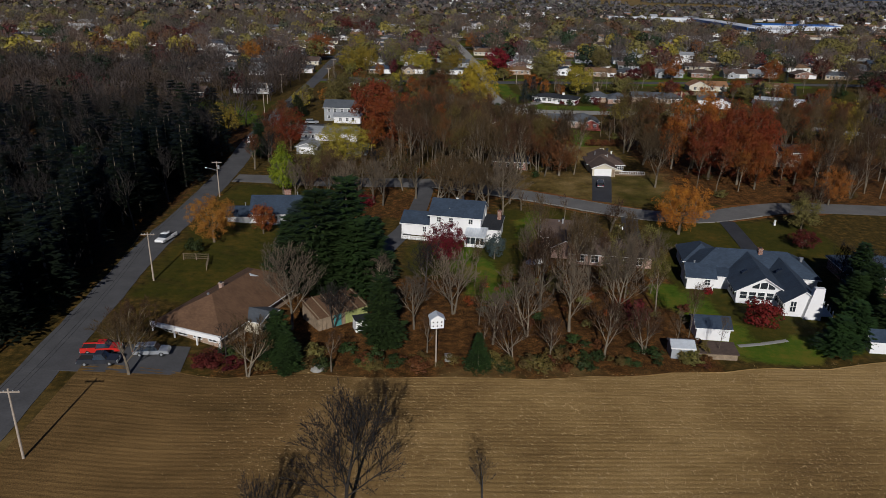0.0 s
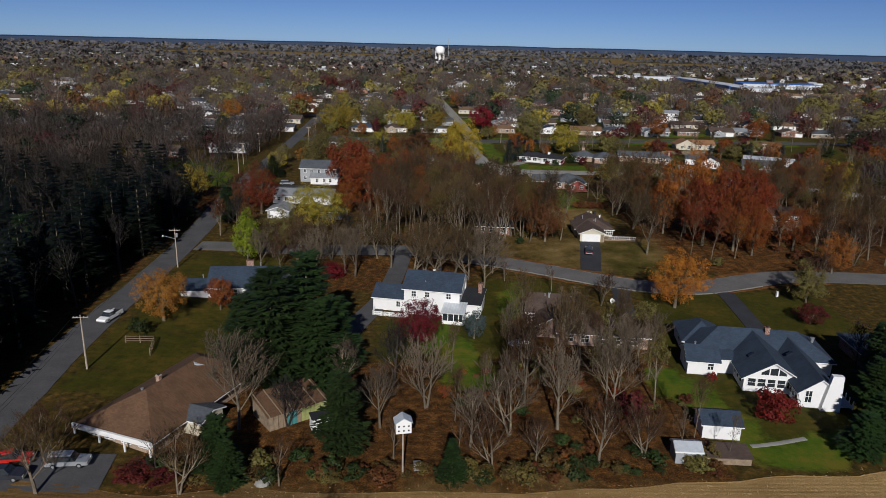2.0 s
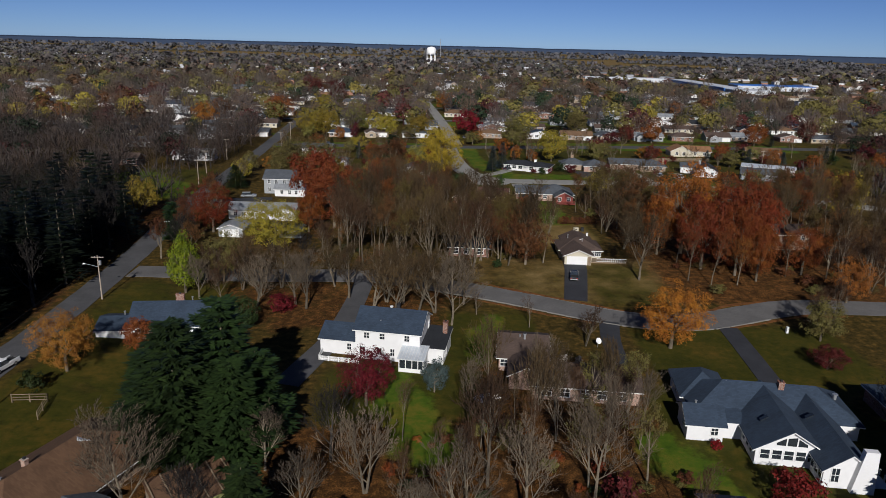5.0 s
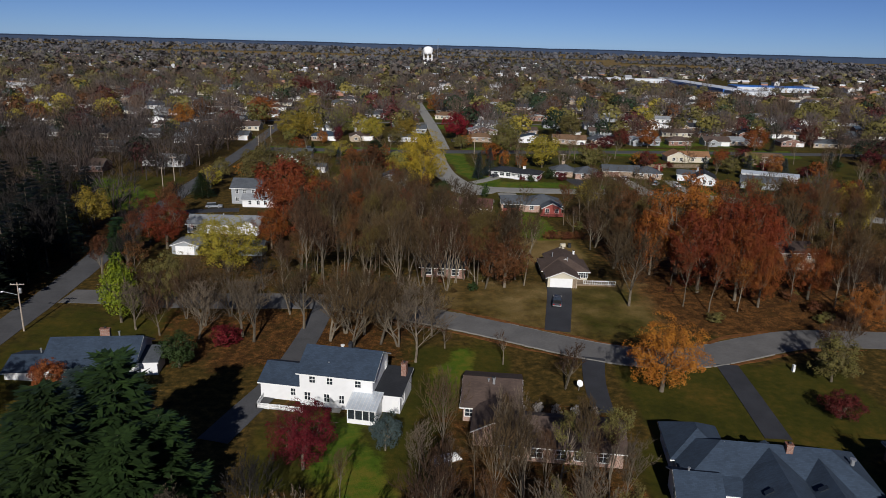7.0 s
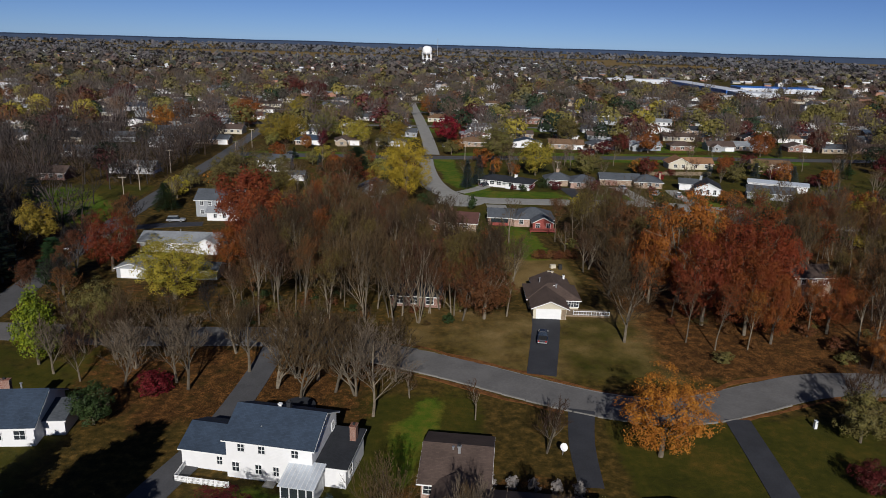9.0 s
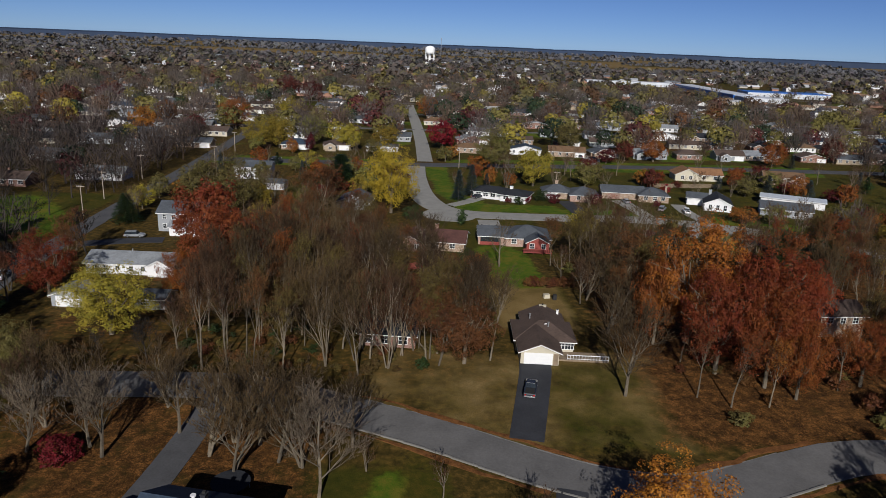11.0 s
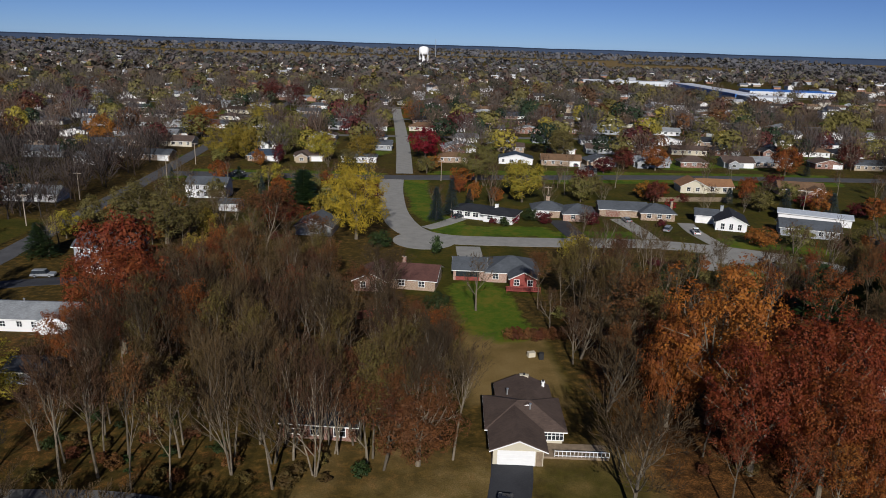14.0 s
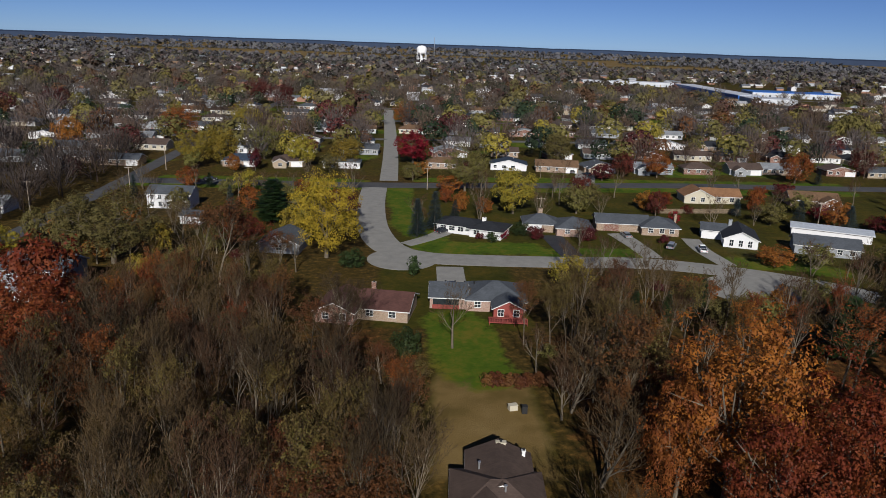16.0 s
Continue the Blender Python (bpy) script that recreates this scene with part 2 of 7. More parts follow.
M = {
    "ground": ground_mat(),
    "asphalt": plain("asphalt", (0.106, 0.102, 0.0992), 0.22, 0.25, 3.0, 0.9, bump=0.01),
    "asphalt_dark": plain("asphalt_dark", (0.0288, 0.0301, 0.0352), 0.3, 0.3, 4.0, 0.85, bump=0.01),
    "asphalt_mid": plain("asphalt_mid", (0.0608, 0.0608, 0.064), 0.25, 0.3, 4.0, 0.88, bump=0.01),
    "concrete": plain("concrete", (0.23, 0.224, 0.205), 0.18, 0.4, 5.0, 0.9, bump=0.01),
    "drift": plain("leaf_drift", (0.121, 0.0512, 0.0173), 0.6, 0.9, 6.0, 0.95, bump=0.05, spec=0.1),
    "asphalt_old": plain("asphalt_old", (0.0672, 0.0672, 0.0704), 0.25, 0.25, 3.0, 0.9, bump=0.01),
    "kerb": plain("kerb", (0.17, 0.163, 0.148), 0.15, 0.8, 6.0, 0.9),
    "white": siding("white_siding", (0.68, 0.68, 0.68)),
    "trim": plain("white_trim", (0.663, 0.663, 0.654), 0.05, 1.0, 9.0, 0.5),
    "cream": siding("cream_siding", (0.494, 0.449, 0.344)),
    "grey_wall": siding("grey_siding", (0.269, 0.284, 0.299)),
    "tan_wall": siding("tan_siding", (0.337, 0.269, 0.187)),
    "brick_red": brick("brick_red", (0.165, 0.0673, 0.0449)),
    "brick_tan": brick("brick_tan", (0.254, 0.172, 0.113)),
    "brick_pink": brick("brick_pink", (0.299, 0.18, 0.135)),
    "roof_blue": shingles("roof_blue_grey", (0.029, 0.044, 0.068)),
    "roof_dark": shingles("roof_dark", (0.021, 0.023, 0.0276)),
    "roof_grey": shingles("roof_grey", (0.0689, 0.0774, 0.0886)),
    "roof_light": shingles("roof_light", (0.197, 0.21, 0.223)),
    "roof_brown": shingles("roof_brown", (0.0754, 0.0525, 0.0426)),
    "roof_tan": shingles("roof_tan", (0.138, 0.082, 0.0459)),
    "roof_umber": shingles("roof_umber", (0.108, 0.06, 0.034)),
    "roof_orange": shingles("roof_orange", (0.216, 0.112, 0.0558)),
    "roof_red": shingles("roof_red", (0.0853, 0.0394, 0.0328)),
    "metal_roof": plain("metal_roof", (0.527, 0.57, 0.612), 0.15, 1.2, 12.0, 0.35, 0.3),
    "glass": plain("dark_glass", (0.02, 0.025, 0.03), 0.2, 1.0, 4.0, 0.08, 0.0, 0.0, 0.8),
    "door": plain("door_paint", (0.30, 0.07, 0.05), 0.15, 2.0, 12.0, 0.5),
    "wood": plain("weathered_wood", (0.20, 0.15, 0.10), 0.35, 1.5, 14.0, 0.85, bump=0.01),
    "wood_red": plain("red_stained_wood", (0.22, 0.05, 0.04), 0.3, 1.5, 14.0, 0.8),
    "green_board": plain("green_board", (0.25, 0.27, 0.10), 0.25, 1.5, 10.0, 0.7),
    "teal": plain("teal_panel", (0.05, 0.19, 0.19), 0.2, 1.5, 10.0, 0.4),
    "bark": plain("bark", (0.115, 0.094, 0.067), 0.5, 1.0, 9.0, 0.95, bump=0.03, per_object=0.3),
    # darker copy of the bark, with the roadside wood's shade in its colour
    "bark_shade": plain("shaded_bark", (0.03, 0.025, 0.021), 0.5, 1.0, 9.0, 0.95, bump=0.03, per_object=0.25),
    "twig": plain("twigs", (0.05, 0.031, 0.0125), 0.45, 0.6, 5.0, 0.95, per_object=0.4),
    # lighter copy of the twigs for yard and street, sunlight put into the colour
    "twig_lit": plain("lit_twigs", (0.082, 0.062, 0.042), 0.4, 0.6, 5.0, 0.95, per_object=0.35),
    "twig_red": plain("reddish_twigs", (0.042, 0.021, 0.0095), 0.45, 0.6, 5.0, 0.95, per_object=0.3),
    # near-black copy of the twigs, shade put into the colour
    "twig_shade": plain("shaded_twigs", (0.011, 0.009, 0.008), 0.35, 0.6, 5.0, 0.95, per_object=0.3),
    "pole": plain("pole_wood", (0.30, 0.25, 0.20), 0.25, 1.0, 14.0, 0.9),
    "steel": plain("galvanised_steel", (0.45, 0.46, 0.47), 0.15, 3.0, 20.0, 0.4, 0.7),
    "tower": plain("tower_paint", (0.80, 0.80, 0.79), 0.06, 0.1, 1.0, 0.5),
    "tyre": plain("tyre_rubber", (0.02, 0.02, 0.02), 0.2, 4.0, 30.0, 0.9),
    "car_red": plain("red_car_paint", (0.42, 0.02, 0.015), 0.08, 1.0, 9.0, 0.25, 0.0, 0.0, 0.6),
    "car_white": plain("white_car_paint", (0.72, 0.73, 0.74), 0.05, 1.0, 9.0, 0.25, 0.0, 0.0, 0.6),
    "car_silver": plain("silver_car_paint", (0.38, 0.40, 0.42), 0.08, 1.0, 9.0, 0.28, 0.5, 0.0, 0.6),
    "car_dark": plain("dark_car_paint", (0.025, 0.028, 0.035), 0.1, 1.0, 9.0, 0.2, 0.0, 0.0, 0.7),
    "lamp_red": plain("tail_lamp", (0.35, 0.01, 0.01), 0.05, 1.0, 9.0, 0.2),
    "lamp_white": plain("head_lamp", (0.75, 0.75, 0.72), 0.05, 1.0, 9.0, 0.15),
    "stubble": plain("corn_stubble", (0.34, 0.235, 0.115), 0.4, 0.5, 6.0, 0.9),
    "orange": foliage("orange_leaves", (0.272, 0.1, 0.0161), (0.194, 0.0646, 0.0129), (0.116, 0.0388, 0.0129)),
    "amber": foliage("amber_leaves", (0.40, 0.17, 0.018), (0.29, 0.105, 0.014), (0.2, 0.06, 0.012)),
    "claret": foliage("claret_leaves", (0.16, 0.015, 0.009), (0.105, 0.011, 0.008), (0.06, 0.007, 0.006)),
    "pale_shrub": foliage("pale_dry_shrub", (0.30, 0.27, 0.25), (0.22, 0.2, 0.185), (0.16, 0.14, 0.12)),
    "crimson": foliage("crimson_leaves", (0.21, 0.008, 0.015), (0.14, 0.007, 0.011), (0.08, 0.005, 0.008)),
    "maroon": foliage("maroon_leaves", (0.0635, 0.0092, 0.0092), (0.0983, 0.0144, 0.0115), (0.0289, 0.00693, 0.00693)),
    "rust": foliage("rust_leaves", (0.17, 0.042, 0.009), (0.11, 0.026, 0.0075), (0.22, 0.08, 0.015)),
    "oakred": foliage("oak_red_leaves", (0.13, 0.022, 0.005), (0.08, 0.013, 0.0045), (0.16, 0.048, 0.009)),
    "oakorange": foliage("oak_orange_leaves", (0.25, 0.072, 0.011), (0.17, 0.042, 0.009), (0.125, 0.024, 0.008)),
    "brown": foliage("brown_leaves", (0.125, 0.048, 0.0145), (0.08, 0.03, 0.0105), (0.06, 0.026, 0.0105)),
    "yellow": foliage("yellow_leaves", (0.267, 0.191, 0.0207), (0.191, 0.146, 0.0207), (0.114, 0.108, 0.0178)),
    "lime": foliage("lime_leaves", (0.17, 0.185, 0.008), (0.1, 0.125, 0.008), (0.0346, 0.0577, 0.00866)),
    "olive": foliage("olive_leaves", (0.155, 0.133, 0.0351), (0.101, 0.0975, 0.0273), (0.0779, 0.0585, 0.0234)),
    "gold": foliage("golden_leaves", (0.33, 0.21, 0.018), (0.23, 0.155, 0.016), (0.15, 0.11, 0.012)),
    "drab": foliage("drab_leaves", (0.105, 0.076, 0.02), (0.066, 0.052, 0.015), (0.075, 0.042, 0.014)),
    "pine": foliage("pine_needles", (0.015, 0.032, 0.008), (0.03, 0.056, 0.014), (0.007, 0.014, 0.005), 0.08),
    # near-black copy of the pine needles for the dark roadside wood
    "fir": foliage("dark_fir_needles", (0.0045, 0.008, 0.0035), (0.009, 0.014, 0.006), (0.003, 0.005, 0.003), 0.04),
    "spruce": foliage("spruce_needles", (0.031, 0.0478, 0.045), (0.0478, 0.0647, 0.0619), (0.0169, 0.0281, 0.0281), 0.1),
    "hedge": foliage("hedge_leaves", (0.0184, 0.0315, 0.0084), (0.0315, 0.0473, 0.0105), (0.0105, 0.021, 0.0063), 0.15),
    "tint_leaf": tinted("far_leaves"),
    "tint_wall": tinted("far_walls", 0.7),
}

# ---- building blocks ----
def smooth(a, b, v):
    u = min(1.0, max(0.0, (v - a) / (b - a)))
    return u * u * (3 - 2 * u)


def gz(x, y):
    """Height of the ground: a shallow dip round the yards south of the bend."""
    return -1.4 * smooth(-48, -28, x) * (1 - smooth(165, 205, y))


class Shape:
    """Vertices and faces of one part."""

    def __init__(self):
        self.v, self.f = [], []

    def add(self, verts, faces):
        k = len(self.v)
        self.v += [tuple(p) for p in verts]
        self.f += [tuple(i + k for i in f) for f in faces]
        return self

    def box(self, x0, x1, y0, y1, z0, z1):
        return self.add([(x0, y0, z0), (x1, y0, z0), (x1, y1, z0), (x0, y1, z0), (x0, y0, z1), (x1, y0, z1), (x1, y1, z1), (x0, y1, z1)],
                        [(0, 3, 2, 1), (4, 5, 6, 7), (0, 1, 5, 4), (1, 2, 6, 5), (2, 3, 7, 6), (3, 0, 4, 7)])

    def prism(self, low, high):
        """A solid between two rings of as many corners."""
        n = len(low)
        self.add(list(low) + list(high), [tuple(range(n - 1, -1, -1)), tuple(range(n, 2 * n))] + [(i, (i + 1) % n, n + (i + 1) % n, n + i) for i in range(n)])
        return self

    def tube(self, p, q, r0, r1, n=6, cap=True):
        p, q = Vector(p), Vector(q)
        d = (q - p).normalized()
        a = d.orthogonal().normalized()
        b = d.cross(a)
        ring = [math.cos(2 * math.pi * i / n) * a + math.sin(2 * math.pi * i / n) * b for i in range(n)]
        k = len(self.v)
        self.v += [tuple(p + r0 * c) for c in ring] + [tuple(q + r1 * c) for c in ring]
        self.f += [(k + i, k + (i + 1) % n, k + n + (i + 1) % n, k + n + i) for i in range(n)]
        if cap:
            self.f += [tuple(k + n + i for i in range(n)), tuple(k + n - 1 - i for i in range(n))]
        return self

    def lathe(self, rings, n=16):
        """Rings of (radius, z) round the z axis."""
        k = len(self.v)
        for r, z in rings:
            self.v += [(r * math.cos(2 * math.pi * i / n), r * math.sin(2 * math.pi * i / n), z) for i in range(n)]
        for j in range(len(rings) - 1):
            self.f += [(k + j * n + i, k + j * n + (i + 1) % n, k + (j + 1) * n + (i + 1) % n, k + (j + 1) * n + i) for i in range(n)]
        self.f += [tuple(k + n - 1 - i for i in range(n)), tuple(k + (len(rings) - 1) * n + i for i in range(n))]
        return self

    def mesh(self, name, mat=None, smooth_faces=False):
        me = bpy.data.meshes.new(name)
        me.from_pydata(self.v, [], self.f)
        if mat:
            me.materials.append(mat)
        if smooth_faces:
            me.polygons.foreach_set("use_smooth", [True] * len(me.polygons))
        me.update()
        return me


def part(name, shape, mat, parent, label="", smooth_faces=False):
    """One mesh under a thing or a part."""
    me = shape if isinstance(shape, bpy.types.Mesh) else shape.mesh(name, M[mat], smooth_faces)
    ob = new(name, me)
    ob.parent = parent
    if label:
        ob["label"] = label
    return ob


def thing(name, label, category, x, y, z=None, turn=0.0, group="", scale=None):
    ob = new(name)
    ob.matrix_basis = pose(x, y, gz(x, y) if z is None else z, 0, 0, turn)
    if scale:
        ob.scale = scale
    return tagged(ob, label, category, group)


def setting(name, shape, mat, label, category, kind="structure"):
    me = shape if isinstance(shape, bpy.types.Mesh) else shape.mesh(name, M[mat])
    return tagged(new(name, me), label, category, "", kind)


# ---- ground ----
def rect(x, y, x0, x1, y0, y1, soft=2.5):
    return smooth(x0 - soft, x0 + soft, x) * (1 - smooth(x1 - soft, x1 + soft, x)) * smooth(y0 - soft, y0 + soft, y) * (1 - smooth(y1 - soft, y1 + soft, y))


def band(x, y, pts, width):
    """1 within a band along a line, fading to 0 outside."""
    best = 1e9
    for (ax, ay), (bx, by) in zip(pts, pts[1:]):
        k = max(0, min(1, ((x - ax) * (bx - ax) + (y - ay) * (by - ay)) / ((bx - ax) ** 2 + (by - ay) ** 2)))
        best = min(best, math.hypot(x - ax - k * (bx - ax), y - ay - k * (by - ay)))
    return 1 - smooth(width * 0.35, width * 0.7, best)


FRESH = [([(36.6, 391), (38.0, 360), (41.5, 334), (48, 322)], 9), ([(46.5, 316.5), (58, 316), (72, 317.5)], 11), ([(50.5, 266), (52, 255), (54, 245)], 13), ([(5, 143), (10, 133), (13, 121)], 9),
         ([(45.5, 122), (48.5, 112), (50, 106)], 8), ([(53, 99), (60, 100.5), (68, 103)], 7), ([(64, 414), (85, 415), (102, 417)], 8), ([(150, 399), (175, 401), (210, 404)], 10),
         ([(27, 168), (22, 150)], 5), ([(-95, 305), (-82, 290), (-70, 275)], 18), ([(125, 309), (136, 309), (146, 303)], 10), ([(130, 282), (142, 278), (152, 268)], 10), ([(-55, 388), (-10, 389), (20, 390)], 8), ([(45, 409), (110, 416), (215, 421)], 9), ([(90, 395), (140, 402)], 8), ([(-50, 402), (20, 403)], 8), ([(75, 313), (100, 315)], 9)]


def cover(x, y):
    """Lawn, fallen leaves and dry ground at a spot, 0 to 1 each."""
    w = noise.noise(Vector((x * 0.03, y * 0.03, 0)))
    lawn = leaf = dry = 0.0
    lawn += rect(x, y, -4, 24, 122, 146) + rect(x, y, 46, 80, 98, 138) + rect(x, y, 15, 35, 146, 172) + rect(x, y, 52, 92, 138, 165)
    lawn += rect(x, y, -52, -22, 112, 186) * 0.8 + rect(x, y, 34, 66, 262, 302) + rect(x, y, 36, 110, 312, 400) * 0.9
    lawn += rect(x, y, 110, 230, 290, 410) * 0.75 + rect(x, y, -20, 22, 320, 394) * 0.7 + rect(x, y, -40, 260, 414, 470) * 0.6
    lawn += rect(x, y, -100, -66, 262, 320) + 0.9 * rect(x, y, 52, 75, 174, 200) * 0.3
    leaf += rect(x, y, -40, 44, 192, 266, 6) * (0.45 + 0.3 * w) + rect(x, y, 66, 150, 176, 262, 6) + rect(x, y, -30, 46, 90, 128, 4)
    leaf += rect(x, y, -300, -60, 60, 262, 6) + rect(x, y, -30, 20, 160, 188, 5) * 0.75 + rect(x, y, 20, 48, 100, 150) * 0.7
    leaf += rect(x, y, -34, 10, 90, 100, 3) * 0.5
    dry += rect(x, y, 20, 72, 174, 206, 4) * 0.55 + rect(x, y, -40, 60, 88, 95, 2) * 0.5 + rect(x, y, 44, 62, 214, 244, 2) * 0.8
    lawn += rect(x, y, 28, 72, 174, 202, 3) * 0.5 + rect(x, y, 44, 62, 218, 244, 2)
    if y > 470 or x < -110 or x > 260:
        lawn += 0.65 + 0.5 * noise.noise(Vector((x * 0.012, y * 0.012, 3)))
        leaf += 0.35 + 0.6 * noise.noise(Vector((x * 0.015, y * 0.015, 9)))
    # ground colour lightened with distance, lifting the dark gaps between far trees
    if y > 700:
        dry += 0.4 * smooth(700, 1500, y)
    if y > 1500:
        dry += smooth(-0.06, 0.03, noise.noise(Vector((x * 0.0011, y * 0.0022, 5)))) * smooth(1900, 2500, y)
    if y < 86:
        dry += 0.55
    fresh = max([band(x, y, p, w) for p, w in FRESH]) if -110 < x < 230 and 90 < y < 430 else (0.85 * smooth(0.1, 0.3, noise.noise(Vector((x * 0.035, y * 0.035, 12)))) if 430 <= y < 1000 else 0.0)
    return max(0, min(1, lawn)), max(0, min(1, leaf)), max(0, min(1, dry)), fresh


def make_ground():
    def steps(lo, a, b, hi, fine, grow):
        v = list(np.arange(a, b + 0.01, fine))
        s, p = fine, b
        while p < hi:
            s *= grow
            p = min(hi, p + s)
            v.append(p)
        s, p = fine, a
        while p > lo:
            s *= grow
            p = max(lo, p - s)
            v.insert(0, p)
        return v
    xs, ys = steps(-6000, -130, 260, 6000, 3.4, 1.15), steps(-1500, 80, 480, 6500, 3.4, 1.08)
    nx = len(xs)
    me = bpy.data.meshes.new("ground")
    me.from_pydata([(x, y, gz(x, y)) for y in ys for x in xs], [],
                   [(j * nx + i, j * nx + i + 1, (j + 1) * nx + i + 1, (j + 1) * nx + i) for j in range(len(ys) - 1) for i in range(nx - 1)])
    att = me.color_attributes.new("cover", "FLOAT_COLOR", "POINT")
    att.data.foreach_set("color", [c for y in ys for x in xs for c in cover(x, y)])
    me.materials.append(M["ground"])
    setting("ground", me, "ground", "autumn grass with fallen leaves, stretching to the horizon", "ground")


make_ground()


def curve(points, step=3.0):
    """A smooth line through the points."""
    p = [points[0], *points, points[-1]]
    out = []
    for i in range(1, len(p) - 2):
        a, b, c, d = (Vector(q) for q in p[i - 1:i + 3])
        n = max(2, int((c - b).length / step))
        for k in range(n):
            t = k / n
            out.append(0.5 * (2 * b + (c - a) * t + (2 * a - 5 * b + 4 * c - d) * t * t + (3 * b - a - 3 * c + d) * t ** 3))
    out.append(Vector(points[-1]))
    return out


def strip(points, width, lift=0.06, thick=0.12, wobble=0.0):
    """A paved band along a line, with edges that stand above the ground."""
    line = curve(points)
    s = Shape()
    rows = []
    for i, p in enumerate(line):
        d = (line[min(i + 1, len(line) - 1)] - line[max(i - 1, 0)]).normalized()
        nrm = Vector((-d.y, d.x))
        w = width[0] + (width[1] - width[0]) * i / (len(line) - 1) if isinstance(width, tuple) else width
        wl = w / 2 + wobble * noise.noise(Vector((p.x * 0.2, p.y * 0.2, 1)))
        wr = w / 2 + wobble * noise.noise(Vector((p.x * 0.2, p.y * 0.2, 7)))
        rows.append([(p + nrm * wl), (p + nrm * wl * 0.33), (p - nrm * wr * 0.33), (p - nrm * wr)])
    for r in rows:
        for k, q in enumerate(r):
            s.v.append((q.x, q.y, gz(q.x, q.y) + lift + (0.03 if k in (1, 2) else 0)))
        for q in (r[0], r[3]):
            s.v.append((q.x, q.y, gz(q.x, q.y) + lift - thick))
    for i in range(len(rows) - 1):
        a, b = i * 6, i * 6 + 6
        s.f += [(a + k, a + k + 1, b + k + 1, b + k) for k in range(3)]
        s.f += [(a + 4, a, b, b + 4), (a + 3, a + 5, b + 5, b + 3)]
    return s


def kerb(points, offset, name="kerb"):
    line = curve(points)
    s = Shape()
    for i in range(len(line) - 1):
        p, q = line[i], line[i + 1]
        d = (q - p).normalized()
        nrm = Vector((-d.y, d.x)) * offset
        side = Vector((-d.y, d.x)) * 0.13
        z = gz(p.x, p.y)
        a, b, c, e = p + nrm - side, q + nrm - side, q + nrm + side, p + nrm + side
        s.prism([(v.x, v.y, z - 0.05) for v in (a, b, c, e)], [(v.x, v.y, z + 0.17) for v in (a, b, c, e)])
    return setting(name, s, "kerb", "pale concrete kerb along the street", "kerb")


def disc(cx, cy, r, lift):
    n = 40
    ring = [(cx + r * math.cos(2 * math.pi * i / n), cy + r * math.sin(2 * math.pi * i / n)) for i in range(n)]
    return Shape().prism([(x, y, gz(x, y) - 0.06) for x, y in ring], [(x, y, gz(x, y) + lift) for x, y in ring])


ROAD_A = [(-51, 20), (-51.5, 70), (-53, 100), (-55, 135), (-55, 165), (-56, 200), (-59, 240), (-61, 290), (-61.5, 340), (-62.5, 400), (-65, 470), (-68, 600), (-72, 800)]
ROAD_B = [(-52, 190.5), (-25, 190), (3, 190), (20, 184), (33, 178.2), (43.5, 172.6), (53, 168.2), (61, 166.4), (69, 167), (82, 172), (92, 175), (106, 175), (140, 172), (190, 166)]
ROAD_C = [(27.5, 392), (28, 365), (30.5, 335), (36, 315), (45, 307.5), (60, 306), (80, 306), (100, 306.5), (118, 302), (131, 296), (142, 288), (155, 276), (180, 262)]
ROAD_D = [(-60, 394), (-20, 395), (22, 396), (77, 402), (146, 411), (216, 414), (300, 417), (420, 420)]
ROAD_E = [(32, 405), (30.5, 460), (28.3, 515), (25, 585), (21, 660), (20, 690)]
setting("road_1", strip(ROAD_A, 6.2, 0.060, wobble=0.3), "asphalt_old", "grey asphalt road with ragged grass edges", "road")
setting("road_2", strip(ROAD_B, 7.6, 0.068), "asphalt", "pale grey asphalt street curving past the houses", "road")
setting("road_3", strip(ROAD_C, 9.0, 0.064), "concrete", "pale concrete street bending round a corner", "road")
setting("road_4", strip(ROAD_D, 9.5, 0.072), "asphalt_mid", "dark asphalt cross street", "road")
setting("road_5", strip(ROAD_E, 7.0, 0.060), "concrete", "pale grey street running straight away", "road")
setting("road_elbow", disc(39.5, 305.5, 8.6, 0.076), "concrete", "wide pale concrete bend of the street", "road")
setting("road_bulb", disc(119, 288, 10.5, 0.080), "concrete", "round concrete turning place", "road")
kerb(ROAD_B[2:10], 3.9)
kerb(ROAD_B[2:10], -3.9)
for k, yy in enumerate((520, 610, 700, 800, 920)):
    setting(f"road_{6 + k}", strip([(-260 - k * 60, yy - 14), (0, yy), (180, yy + 14), (460 + 40 * k, yy + 26)], 7, 0.05 + 0.004 * k), "asphalt", "narrow grey street between far houses", "road")


def drive(name, pts, width, mat, label):
    setting(name, strip(pts, width, 0.085, 0.14), mat, label, "driveway")


drive("driveway_1", [(50.4, 203.0), (49.8, 197), (45.6, 177.4)], (5.5, 4.9), "asphalt_dark", "fresh black asphalt driveway before a garage")
drive("driveway_2", [(49.9, 166.5), (47.8, 157), (46.8, 147)], (4.0, 3.2), "asphalt_dark", "dark asphalt driveway with grass edges")
drive("driveway_3", [(72.8, 164), (71.6, 153), (70, 140)], 3.8, "asphalt_dark", "dark blue-black asphalt driveway")
drive("driveway_4", [(0.2, 188), (-1.2, 174), (-3.4, 158), (-6.6, 147), (-9, 139)], (4.2, 4.6), "asphalt_mid", "grey driveway beside the white house")
drive("driveway_5", [(121, 331), (120, 320), (121.5, 306)], (5, 4.5), "concrete", "pale concrete driveway")
